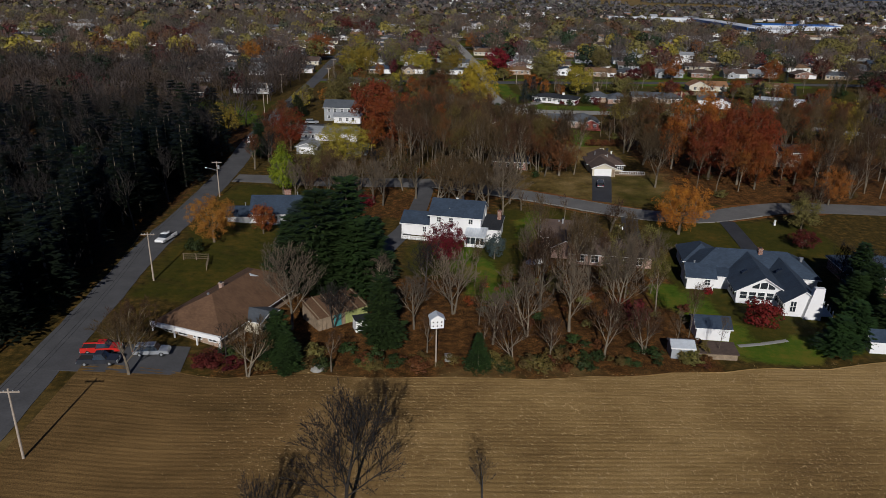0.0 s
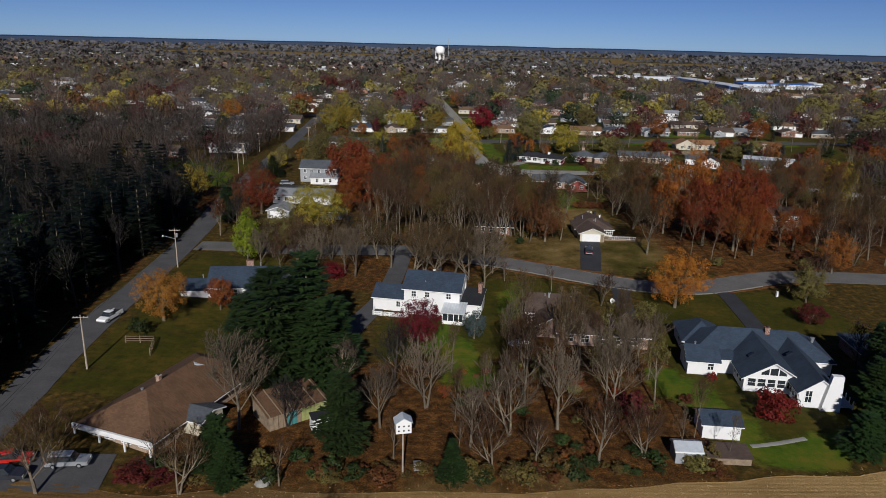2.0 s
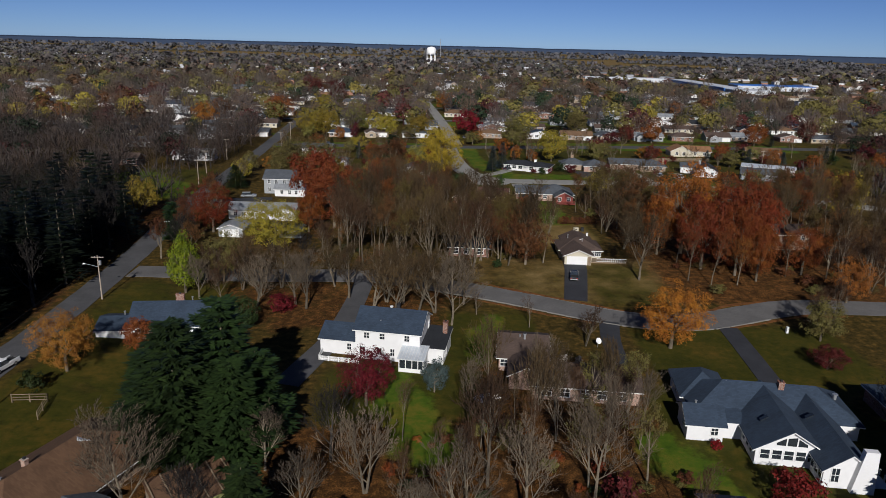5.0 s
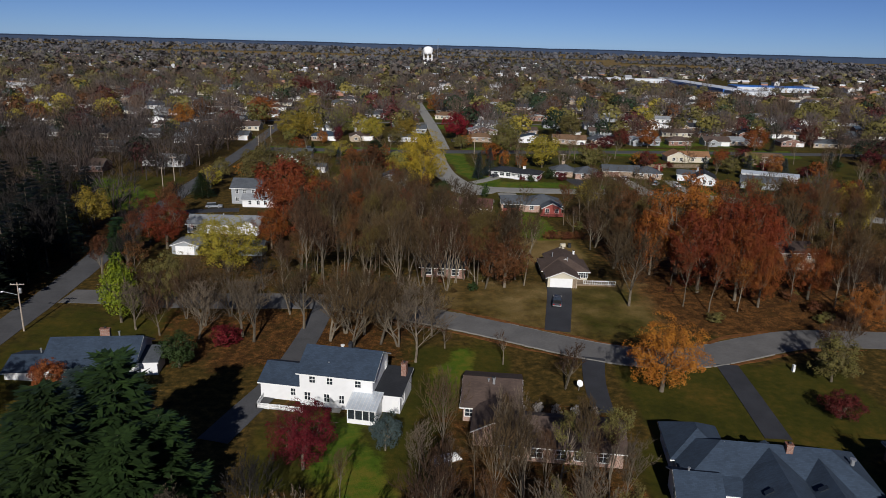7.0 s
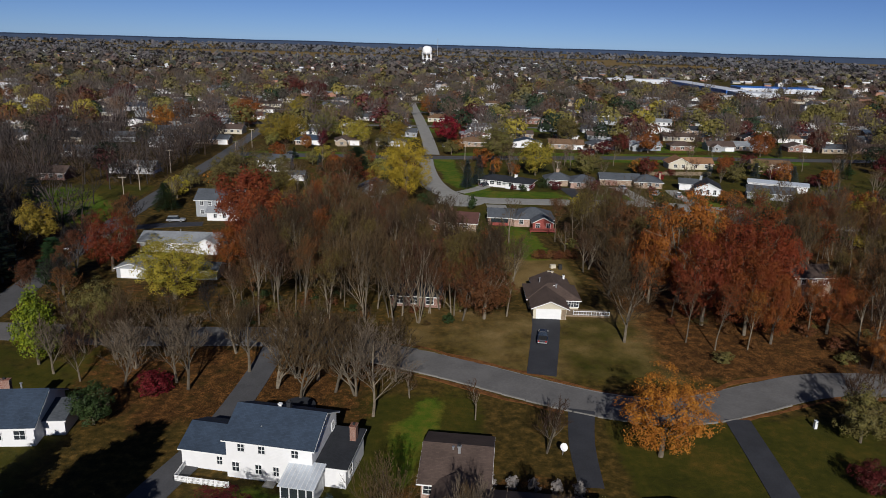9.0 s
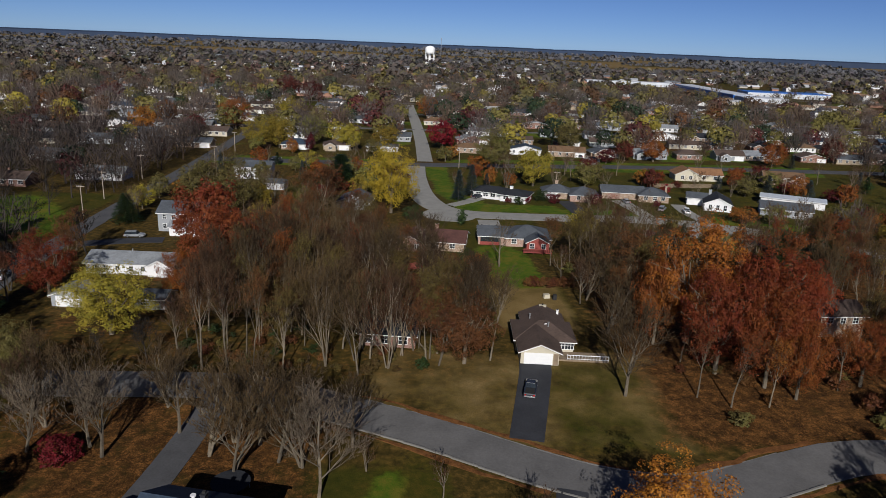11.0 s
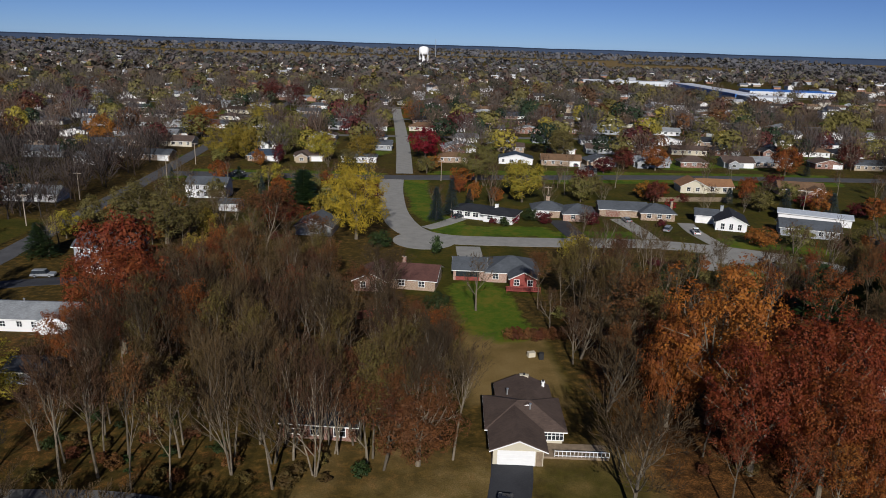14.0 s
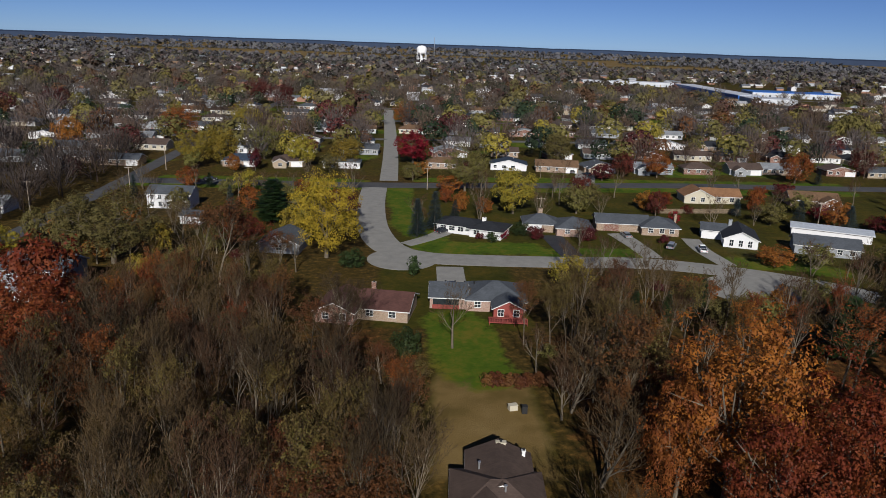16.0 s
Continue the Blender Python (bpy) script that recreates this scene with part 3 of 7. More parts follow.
drive("driveway_6", [(101, 335), (103, 322), (104, 311)], (6, 5), "concrete", "pale concrete driveway before a brick house")
drive("driveway_7", [(81, 331), (82, 320), (83, 311)], 6, "asphalt_dark", "dark driveway before a white garage")
drive("driveway_8", [(51.5, 333), (46, 325), (40, 318.5)], (5, 4), "concrete", "pale driveway curving off the street")
drive("driveway_9", [(51, 281), (51, 292), (51, 300)], 6.5, "concrete", "wide pale concrete driveway")
drive("driveway_10", [(116, 440), (112, 425), (108, 411)], (7, 9), "concrete", "wide pale concrete driveway across the street")
drive("driveway_11", [(-55, 262), (-45, 266), (-36, 268)], 5, "asphalt_dark", "dark shaded driveway off the road")
drive("driveway_12", [(-53, 93), (-44, 93), (-34, 94)], 8, "asphalt_mid", "worn grey parking place beside the road")
drive("driveway_13", [(154, 232), (149, 212), (140, 204), (134, 176)], 4, "concrete", "pale concrete drive under the trees")


for k, (off, a, b) in enumerate(((4.6, 3, 7), (-4.7, 2, 6), (4.6, 7, 10), (-4.6, 8, 11))):
    line = curve(ROAD_B[a:b + 1], 4.0)
    side = []
    for i in range(len(line) - 1):
        d = (line[i + 1] - line[i]).normalized()
        side.append(tuple(line[i] + Vector((-d.y, d.x)) * off))
    setting(f"leaf_drift_{k + 1}", strip(side, 0.8, 0.05, 0.1, 1.1), "drift", "orange leaves drifted along the kerb", "fallen leaves")


# ---- harvested field ----
def field_edge(x):
    return 90.6 + 0.0012 * max(0.0, x) ** 2


def make_field():
    rng = random.Random(5)
    s = Shape()
    xs = list(np.arange(-47, 150, 4.0))
    prev = None
    y = -40.0
    while y < 104:
        for off, h in ((0.0, 0.08), (0.38, 0.1)):
            row = []
            for x in xs:
                edge = field_edge(x) + 1.6 * noise.noise(Vector((x * 0.09, 3, 0)))
                yy = min(y + off, edge) + 0.25 * noise.noise(Vector((x * 0.05, y * 0.05, 2)))
                s.v.append((x, yy, gz(x, yy) + h + 0.05 * noise.noise(Vector((x * 0.7, yy, 4)))))
                row.append(len(s.v) - 1)
            if prev:
                s.f += [(prev[i], prev[i + 1], row[i + 1], row[i]) for i in range(len(xs) - 1)]
            prev = row
        y += 0.76 if y > 30 else 3.0
    setting("harvested_field", s, "field", "harvested corn field with pale stubble rows", "field")
    b = Shape()
    for _ in range(44000):
        x = rng.uniform(-46, 105)
        y = 34 + 62 * rng.random() ** 0.8
        if y > field_edge(x) + rng.gauss(0, 0.7) or x < -12 - 20 * rng.random():
            continue
        y = round(y / 0.76) * 0.76 + rng.gauss(0, 0.12)
        z = gz(x, y) + 0.1
        a, l, h = rng.uniform(0, 6.28), rng.uniform(0.08, 0.24), rng.uniform(0.03, 0.2)
        dx, dy = math.cos(a) * l, math.sin(a) * l
        b.add([(x - dx, y - dy, z), (x + dx, y + dy, z + h), (x + dy * 0.25, y - dx * 0.25, z + h * 0.5 + 0.05)], [(0, 1, 2)])
    setting("stubble", b, "stubble", "pale broken corn stalks lying in rows", "stubble", "stuff")


def field_mat():
    m = Nodes("field")
    pos = m.tree.nodes.new("ShaderNodeNewGeometry").outputs["Position"]
    mp = m.tree.nodes.new("ShaderNodeMapping")
    mp.inputs["Scale"].default_value = (0.12, 1.0, 1.0)
    m.link(pos, mp.inputs["Vector"])
    rows = m.noise(1.3, 4.0, 0.7, mp.outputs[0])
    broad = m.noise(0.05, 3.0)
    fine = m.noise(7.0, 3.0, 0.7)
    fac = m.math("ADD", m.math("MULTIPLY", rows, 0.14), m.math("ADD", m.math("MULTIPLY", broad, 0.38), m.math("MULTIPLY", fine, 0.48)))
    m.bump(fine, 0.7, 0.1)
    sep = m.tree.nodes.new("ShaderNodeSeparateXYZ")
    m.link(pos, sep.inputs[0])
    margin = m.math("ADD", m.math("MULTIPLY", sep.outputs[0], 0.035), m.math("ADD", m.math("MULTIPLY", m.noise(0.16, 4.0, 0.7), 1.6), -0.1))
    margin = m.math("MINIMUM", m.math("MAXIMUM", margin, 0.0), 1.0)
    weeds = m.ramp(fac, [(0.38, (0.05, 0.034, 0.012)), (0.5, (0.13, 0.076, 0.028)), (0.64, (0.24, 0.145, 0.055))])
    return m.done(m.mix(margin, weeds, m.ramp(fac, [(0.36, (0.10, 0.058, 0.022)), (0.5, (0.235, 0.148, 0.056)), (0.64, (0.42, 0.285, 0.125))])), 0.95, 0.0, 0.1)


M["field"] = field_mat()
make_field()

# ---- trees ----
def grow(s, fine, p, d, length, r, level, rng, bend=0.25, kids=(5, 5, 5, 4), spread=0.75, tips=None):
    """A limb with its branches; the thinnest go into the shape fine."""
    n = 3 if level == 0 else 2
    step = length / n
    pts = [Vector(p)]
    dirs = []
    d = Vector(d).normalized()
    for i in range(n):
        d = (d + Vector((rng.gauss(0, 0.11), rng.gauss(0, 0.11), bend * 0.5))).normalized()
        dirs.append(d)
        pts.append(pts[-1] + d * step)
    last = level >= len(kids)
    for i in range(n):
        r0, r1 = r * (1 - 0.7 * i / n), r * (1 - 0.7 * (i + 1) / n)
        if last or level >= 2:
            r0 = max(r0 * 0.8, 0.04)
            side = dirs[i].orthogonal().normalized()
            side.rotate(Matrix.Rotation(rng.uniform(0, 6.28), 3, dirs[i]))
            k = len(fine.v)
            fine.v += [tuple(pts[i] - side * r0), tuple(pts[i] + side * r0), tuple(pts[i + 1])]
            fine.f.append((k, k + 1, k + 2))
        else:
            s.tube(pts[i], pts[i + 1], r0, r1, 5 if level < 1 else 3, False)
    if tips is not None and level >= len(kids) - 1:
        tips.append(pts[-1])
    if last:
        return
    m = kids[level]
    for k in range(m):
        t = (0.35 if level else 0.15) + 0.65 * (k + rng.random() * 0.8) / m
        t = min(t, 0.999)
        i = int(t * n)
        q = pts[i].lerp(pts[i + 1], t * n - i)
        side = dirs[i].orthogonal().normalized()
        side.rotate(Matrix.Rotation(2.4 * k + rng.uniform(-0.5, 0.5), 3, dirs[i]))
        nd = dirs[i] * (1 - 0.35 * spread) + side * spread * rng.uniform(0.6, 1.15)
        grow(s, fine, q, nd, length * rng.uniform(0.42, 0.62), r * 0.5 * (1 - 0.5 * t), level + 1, rng, bend, kids, spread, tips)


def bare_tree(seed, height=12.0, limbs=6, lean=0.55, low=0.22, kids=(6, 6, 7), slim=1.0):
    """Trunk and twig meshes of a leafless tree 12 m high; a low fork gives several stems."""
    rng = random.Random(seed)
    s, fine, tips = Shape(), Shape(), []
    stems = 1 if low > 0.2 else 2 + seed % 2
    for j in range(stems):
        a = 2.1 * j + rng.uniform(0, 6.28)
        o = 0.0 if stems == 1 else rng.uniform(0.14, 0.3)
        base = Vector((0.15 * math.cos(a), 0.15 * math.sin(a), -0.3)) if stems > 1 else Vector((0, 0, -0.3))
        d = Vector((o * math.cos(a), o * math.sin(a), 1)).normalized()
        pts = [base]
        for i in range(5):
            d = (d + Vector((rng.gauss(0, 0.045), rng.gauss(0, 0.045), 0.05))).normalized()
            pts.append(pts[-1] + d * height * 0.17)
        rad = 0.23 * slim / (1 + 0.25 * (stems - 1))
        for i in range(5):
            s.tube(pts[i], pts[i + 1], rad * (1 - 0.17 * i), rad * (1 - 0.17 * (i + 1)), 6, False)
        n = max(3, int(limbs * (1.7 if stems == 1 else 1.0)))
        for k in range(n):
            t = low + (0.92 - low) * (k + rng.random()) / n
            i = min(4, int(t * 5))
            q = pts[i].lerp(pts[i + 1], t * 5 - i)
            b = 2.4 * k + rng.uniform(-0.4, 0.4)
            e = lean * rng.uniform(0.7, 1.25) * (1.25 - 0.6 * t)
            grow(s, fine, q, (math.cos(b) * e, math.sin(b) * e, 0.8), height * rng.uniform(0.38, 0.54) * (1.15 - 0.75 * t) * (0.55 + 0.45 * slim), 0.1 * (1.2 - t) * slim, 0, rng, 0.36, kids, 0.5, tips)
    hi = max(v[2] for v in fine.v)
    for sh in (s, fine):
        sh.v = [(x, y, z * height / hi) for x, y, z in sh.v]
    tips = [Vector((t.x, t.y, t.z * height / hi)) for t in tips]
    return s.mesh("trunk", M["bark"]), fine.mesh("branches", M["twig"]), tips


def leaf_mesh(name, centres, per, radius, size, rng, middle=None):
    """Leaves in clumps round the centres, each a tilted blade that looks out of its clump."""
    n = len(centres) * per
    c = np.repeat(np.array([tuple(q) for q in centres]), per, axis=0)
    g = np.random.default_rng(rng.randrange(1 << 30))
    d = g.normal(size=(n, 3)) + np.array([0, 0, 0.25])
    out = None
    if middle is not None:
        out = c - np.array(middle)
        out /= np.linalg.norm(out, axis=1)[:, None] + 1e-6
        d += 0.55 * out
    d /= np.linalg.norm(d, axis=1)[:, None]
    rad = radius * (0.55 + 0.55 * g.random(n) ** 0.7)[:, None] * np.repeat(0.7 + 0.6 * g.random(len(centres)), per)[:, None]
    pos = c + d * rad * np.array([1, 1, 0.9])
    nrm = d + 0.42 * g.normal(size=(n, 3)) + np.array([0, 0, 0.25])
    if out is not None:
        nrm += 0.35 * out
    nrm /= np.linalg.norm(nrm, axis=1)[:, None]
    u = np.cross(nrm, g.normal(size=(n, 3)))
    u /= np.linalg.norm(u, axis=1)[:, None]
    w = np.cross(nrm, u)
    sz = size * (0.55 + 0.8 * g.random(n))[:, None]
    v = np.stack([pos - u * sz, pos - w * sz * 1.1 + nrm * sz * 0.3, pos + u * sz + w * sz * 0.8], 1).reshape(-1, 3)
    me = bpy.data.meshes.new(name)
    me.from_pydata(v.tolist(), [], np.arange(n * 3).reshape(-1, 3).tolist())
    return me


def leafy_tree(seed, clumps=85, per=28, size=0.3, shape="round", radius=0.95):
    """Trunk and crown of a tree 10 m high and 10 m wide: boughs of leaves round dark gaps."""
    rng = random.Random(seed)
    s = Shape()
    s.tube((0, 0, -0.3), (0.05, 0.05, 2.4), 0.24, 0.19, 7)
    for k in range(6):
        a = 2.4 * k + rng.uniform(-0.3, 0.3)
        grow(s, s, (0.05, 0.05, 2.2), (math.cos(a) * 0.7, math.sin(a) * 0.7, 1), rng.uniform(4, 5.5), 0.1, 0, rng, 0.2, (3, 2), 0.8)
    boughs = []
    for k in range(17):
        z = 1 - 1.95 * (k + 0.5) / 17
        a = 2.4 * k + rng.uniform(-0.4, 0.4)
        h = math.sqrt(max(0.05, 1 - z * z))
        boughs.append((Vector((h * math.cos(a), h * math.sin(a), z)) * rng.uniform(0.55, 0.76), rng.uniform(0.24, 0.4)))
    cs = []
    while len(cs) < clumps:
        if rng.random() < 0.12:
            q = Vector((rng.gauss(0, 0.36), rng.gauss(0, 0.36), rng.gauss(0, 0.36)))
        else:
            c, r = rng.choice(boughs)
            q = c + Vector((rng.gauss(0, 1), rng.gauss(0, 1), rng.gauss(0, 1))).normalized() * r * rng.uniform(0.6, 1.0)
        if q.length > 1.06:
            continue
        if shape == "cone":
            f = 1.05 - 0.85 * (q.z * 0.5 + 0.5)
            q = Vector((q.x * f, q.y * f, q.z))
        cs.append(Vector((q.x * 4.3, q.y * 4.3, 5.1 + q.z * 4.4)))
    return s.mesh("trunk", M["bark"]), leaf_mesh("crown", cs, per, radius, size, rng, (0, 0, 4.6))


def conifer(seed, height=14.0, radius=4.2, levels=24, boughs=9, droop=-0.12, ragged=0.35, tufts=14, needle=1.0, full=0.8):
    """Trunk and needles: whorls of flat sprays, uneven in reach."""
    rng = random.Random(seed)
    s = Shape().tube((0, 0, -0.3), (0, 0, height * 0.97), 0.24, 0.03, 7)
    v, f = [], []
    for k in range(levels):
        t = (k + 0.5) / levels
        z = height * (0.08 + 0.9 * t)
        R = (radius * (1 - t) ** full + 0.25) * rng.uniform(1 - 0.45 * ragged, 1.0)
        for b in range(max(4, int(boughs * (1 - 0.4 * t)))):
            a = 2.4 * b + 1.7 * k + rng.uniform(-0.3, 0.3)
            L = R * rng.uniform(1 - ragged, 1.05)
            dx, dy = math.cos(a), math.sin(a)
            for j in range(tufts):
                q = ((j + rng.random()) / tufts) ** 0.8
                fan = (0.12 + 0.26 * L * math.sin(min(1.0, q * 1.1) * 2.6)) * rng.uniform(-1, 1)
                px, py = dx * L * q - dy * fan, dy * L * q + dx * fan
                pz = z + L * (0.25 * q + droop * q * q * 2.2) + rng.gauss(0, 0.1) - 0.12 * abs(fan)
                e = math.copysign(rng.uniform(0.0, 0.9), fan) + rng.uniform(-0.3, 0.3)
                ex, ey = math.cos(a + e), math.sin(a + e)
                m = len(v)
                l, w = rng.uniform(0.45, 0.85) * needle, rng.uniform(0.26, 0.44) * needle
                v += [(px - ey * w * 0.5, py + ex * w * 0.5, pz + rng.uniform(-0.1, 0.1)), (px + ey * w * 0.5, py - ex * w * 0.5, pz), (px + ex * l, py + ey * l, pz + rng.uniform(-0.14, 0.22))]
                f.append((m, m + 1, m + 2))
    me = bpy.data.meshes.new("foliage")
    me.from_pydata(v, [], f)
    return s.mesh("trunk", M["bark"]), me


BIG = [leafy_tree(s, 320, 50, 0.078, "round", 0.54) for s in (41, 42, 43)]
GIANT = [bare_tree(s, 16.0, 7, 0.72, 0.21, (6, 6, 6)) for s in (51, 52)]
BARE = [bare_tree(s, 12.0, 6, l, w, (5, 5, 6)) for s, l, w in ((1, 0.62, 0.21), (2, 0.6, 0.16), (3, 0.52, 0.24), (4, 0.66, 0.15), (5, 0.5, 0.22))]
BARE_F = [bare_tree(s, 12.0, 4, l, w, (3, 4, 5)) for s, l, w in ((9, 0.75, 0.2), (10, 0.7, 0.24))]
BARE_L = [bare_tree(s, 12.0, 4, l, w, (4, 4, 5)) for s, l, w in ((6, 0.7, 0.18), (7, 0.75, 0.22), (8, 0.6, 0.28))]
TALL = [bare_tree(s, 18.0, l, 0.42, w, (5, 5, 5), 0.78) for s, l, w in ((11, 6, 0.34), (12, 5, 0.42), (13, 5, 0.17), (14, 6, 0.38))]
TALL_L = [bare_tree(s, 18.0, 5, 0.46, 0.36, (4, 4, 5), 0.8) for s in (15, 16, 17)]
LEAFY_L = [leafy_tree(s, 90, 24, 0.26, "round", 0.95) for s in (25, 26, 27)]
BUSH = [leafy_tree(s, 40, 18, 0.42, "round", 1.1) for s in (28, 29)]
LEAFY = [leafy_tree(s, 170, 36, 0.15, "round", 0.78) for s in (21, 22, 23)] + [leafy_tree(24, 160, 44, 0.15, "cone", 0.8)]
CONIFER = [conifer(31, 14, 4.8, 18, 8, -0.04, 0.45, 42, 1.2, 0.6), conifer(32, 14, 4.8, 16, 8, -0.02, 0.5, 46, 1.2, 0.55), conifer(33, 14, 3.6, 24, 9, -0.2, 0.2, 16), conifer(34, 14, 4.2, 14, 7, -0.1, 0.5, 14, 1.6)]
SPARSE = []
for _k, (_t, _b, _tips) in enumerate(BARE_L[:2] + TALL_L[:2]):
    _rng = random.Random(60 + _k)
    SPARSE.append((_t, _b, leaf_mesh("leaves", [_rng.choice(_tips) for _ in range(560)], 4, 0.5, 0.13, _rng)))


def crown_part(name, me, mat, parent):
    """A crown that shares its mesh with its like and has its own colour."""
    if not me.materials:
        me.materials.append(M["olive"])
    ob = part(name, me, None, parent)
    ob.material_slots[0].link = "OBJECT"
    ob.material_slots[0].material = M[mat]
    return ob


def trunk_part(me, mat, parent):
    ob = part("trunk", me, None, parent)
    # trees with shade-coloured twigs get shade-coloured bark too
    if mat == "twig_shade":
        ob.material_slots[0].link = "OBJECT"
        ob.material_slots[0].material = M["bark_shade"]
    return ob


def plant(kind, label, category, x, y, scale, turn, group=""):
    return thing(kind, label, category, x, y, None, turn, group, scale)


_tree_rng = random.Random(77)


REST = {}


def to_rest(me, mat, m):
    """Adds a copy of a mesh to the joined rest of the woods."""
    v = np.empty(len(me.vertices) * 3)
    me.vertices.foreach_get("co", v)
    v = v.reshape(-1, 3) @ np.array(m.to_3x3()).T + np.array(m.translation)
    REST.setdefault(mat, []).append((v, [tuple(p.vertices) for p in me.polygons]))


def finish_rest():
    for mat, pieces in REST.items():
        v, f, k = [], [], 0
        for a, b in pieces:
            v += a.tolist()
            f += [tuple(i + k for i in q) for q in b]
            k += len(a)
        me = bpy.data.meshes.new("wood_rest")
        me.from_pydata(v, [], f)
        me.materials.append(M[mat])
        tagged(new("wood_rest", me), "further leafless trees deep in the woods", "trees", "", "stuff")


def bare(x, y, h=12.0, w=1.0, tall=False, mat="twig", label="leafless grey-brown tree with fine twigs", group="bare trees"):
    lite = y > 232 or x < -60 or h < 8
    if h >= 15.5 and not tall and group != "trees of the dark wood":
        t, b, _ = _tree_rng.choice(GIANT)
        top = plant("bare_tree", label, "tree", x, y, (h / 16 * w, h / 16 * w, h / 16), _tree_rng.uniform(0, 360), group)
        trunk_part(t, mat, top)
        crown_part("crown", b, mat, top)
        return top
    t, b, _ = _tree_rng.choice((TALL_L if lite else TALL) if tall else (BARE_F if y > 270 or x < -76 else BARE_L if lite else BARE))
    k = h / (18.0 if tall else 12.0)
    if x < -76 or x > 122 or (y > 240 and -30 < x < 90) or group in ("garden trees", "thicket trees"):
        m = pose(x, y, gz(x, y), 0, 0, _tree_rng.uniform(0, 360)) @ Matrix.Diagonal((k * w, k * w, k, 1))
        to_rest(t, "bark_shade" if mat == "twig_shade" else "bark", m)
        to_rest(b, mat, m)
        return None
    top = plant("bare_tree", label, "tree", x, y, (k * w, k * w, k), _tree_rng.uniform(0, 360), group)
    trunk_part(t, mat, top)
    crown_part("crown", b, mat, top)
    return top


def leafy(x, y, r, h, mat, label, v=None, group=""):
    t, c = LEAFY[v] if v is not None else _tree_rng.choice(BIG if r > 7.9 or (r > 4 and y < 236 and x < 122) else (LEAFY_L if (y > 256 or x > 120) and r < 5.2 else LEAFY[:3]))
    top = plant("tree", label, "tree", x, y, (r / 4.1, r / 4.1, h / 9.0), _tree_rng.uniform(0, 360), group)
    part("trunk", t, None, top)
    crown_part("crown", c, mat, top)
    return top


def sparse(x, y, r, h, mat, label, tall=False, group=""):
    t, b, l = SPARSE[(2 if tall else 0) + _tree_rng.randrange(2)]
    k = h / (18.0 if tall else 12.0)
    w = r / (5.4 if tall else 5.2)
    top = plant("tree", label, "tree", x, y, (w, w, k), _tree_rng.uniform(0, 360), group)
    part("trunk", t, None, top)
    crown_part("crown", b, "twig", top)
    crown_part("foliage", l, mat, top)
    return top


def pine(x, y, r, h, mat="pine", label="dark green pine with drooping boughs", v=None, group=""):
    t, c = CONIFER[3] if x < -58.5 else (CONIFER[v] if v is not None else _tree_rng.choice(CONIFER[:3]))
    top = plant("conifer", label, "tree", x, y, (r / 4.2, r / 4.2, h / 14.0), _tree_rng.uniform(0, 360), group)
    part("trunk", t, None, top)
    crown_part("foliage", c, mat, top)
    return top


def bush(x, y, r, h, mat, label, group=""):
    _, c = _tree_rng.choice(BUSH if r < 2.3 else LEAFY_L)
    top = plant("bush", label, "bush", x, y, (r / 4.25, r / 4.25, h / 7.8), _tree_rng.uniform(0, 360), group)
    ob = crown_part("crown", c, mat, top)
    ob.location.z = -1.0
    return top

# ---- houses ----
def slab(top, thick, drop=0.0, out=0.0):
    """A roof skin: faces given as rings of corners, thickened downwards."""
    s = Shape()
    for ring in top:
        c = sum((Vector(p) for p in ring), Vector()) / len(ring)
        hi = []
        for p in ring:
            p = Vector(p)
            e = (p - c)
            e.z = 0
            hi.append(p + (e.normalized() * out if out else Vector()) - Vector((0, 0, drop)))
        s.prism([(p.x, p.y, p.z - thick) for p in hi], [tuple(p) for p in hi])
    return s


def roof_rings(x0, x1, y0, y1, z, kind, axis, rise, over):
    """Corners of the slopes of a roof over a rectangle."""
    if kind == "flat":
        return [[(x0 - over, y0 - over, z), (x1 + over, y0 - over, z), (x1 + over, y1 + over, z), (x0 - over, y1 + over, z)]]
    if axis == "y":
        rings = roof_rings(y0, y1, -x1, -x0, z, kind, "x", rise, over)
        return [[(-b, a, c) for a, b, c in r] for r in rings]
    half = (y1 - y0) / 2
    k = rise / half
    ze, zr, ym = z - over * k, z + rise, (y0 + y1) / 2
    a, b, c, d = x0 - over, x1 + over, y0 - over, y1 + over
    if kind == "gable":
        return [[(a, c, ze), (b, c, ze), (b, ym, zr), (a, ym, zr)], [(b, d, ze), (a, d, ze), (a, ym, zr), (b, ym, zr)]]
    if kind == "shed":
        return [[(a, c, z - over * rise / (y1 - y0)), (b, c, z - over * rise / (y1 - y0)), (b, d, z + rise), (a, d, z + rise)]]
    e = half + over
    if b - a < 2 * e + 0.2:
        e = (b - a) / 2 - 0.1
    return [[(a, c, ze), (b, c, ze), (b - e, ym, zr), (a + e, ym, zr)], [(b, d, ze), (a, d, ze), (a + e, ym, zr), (b - e, ym, zr)],
            [(a, d, ze), (a, c, ze), (a + e, ym, zr)], [(b, c, ze), (b, d, ze), (b - e, ym, zr)]]


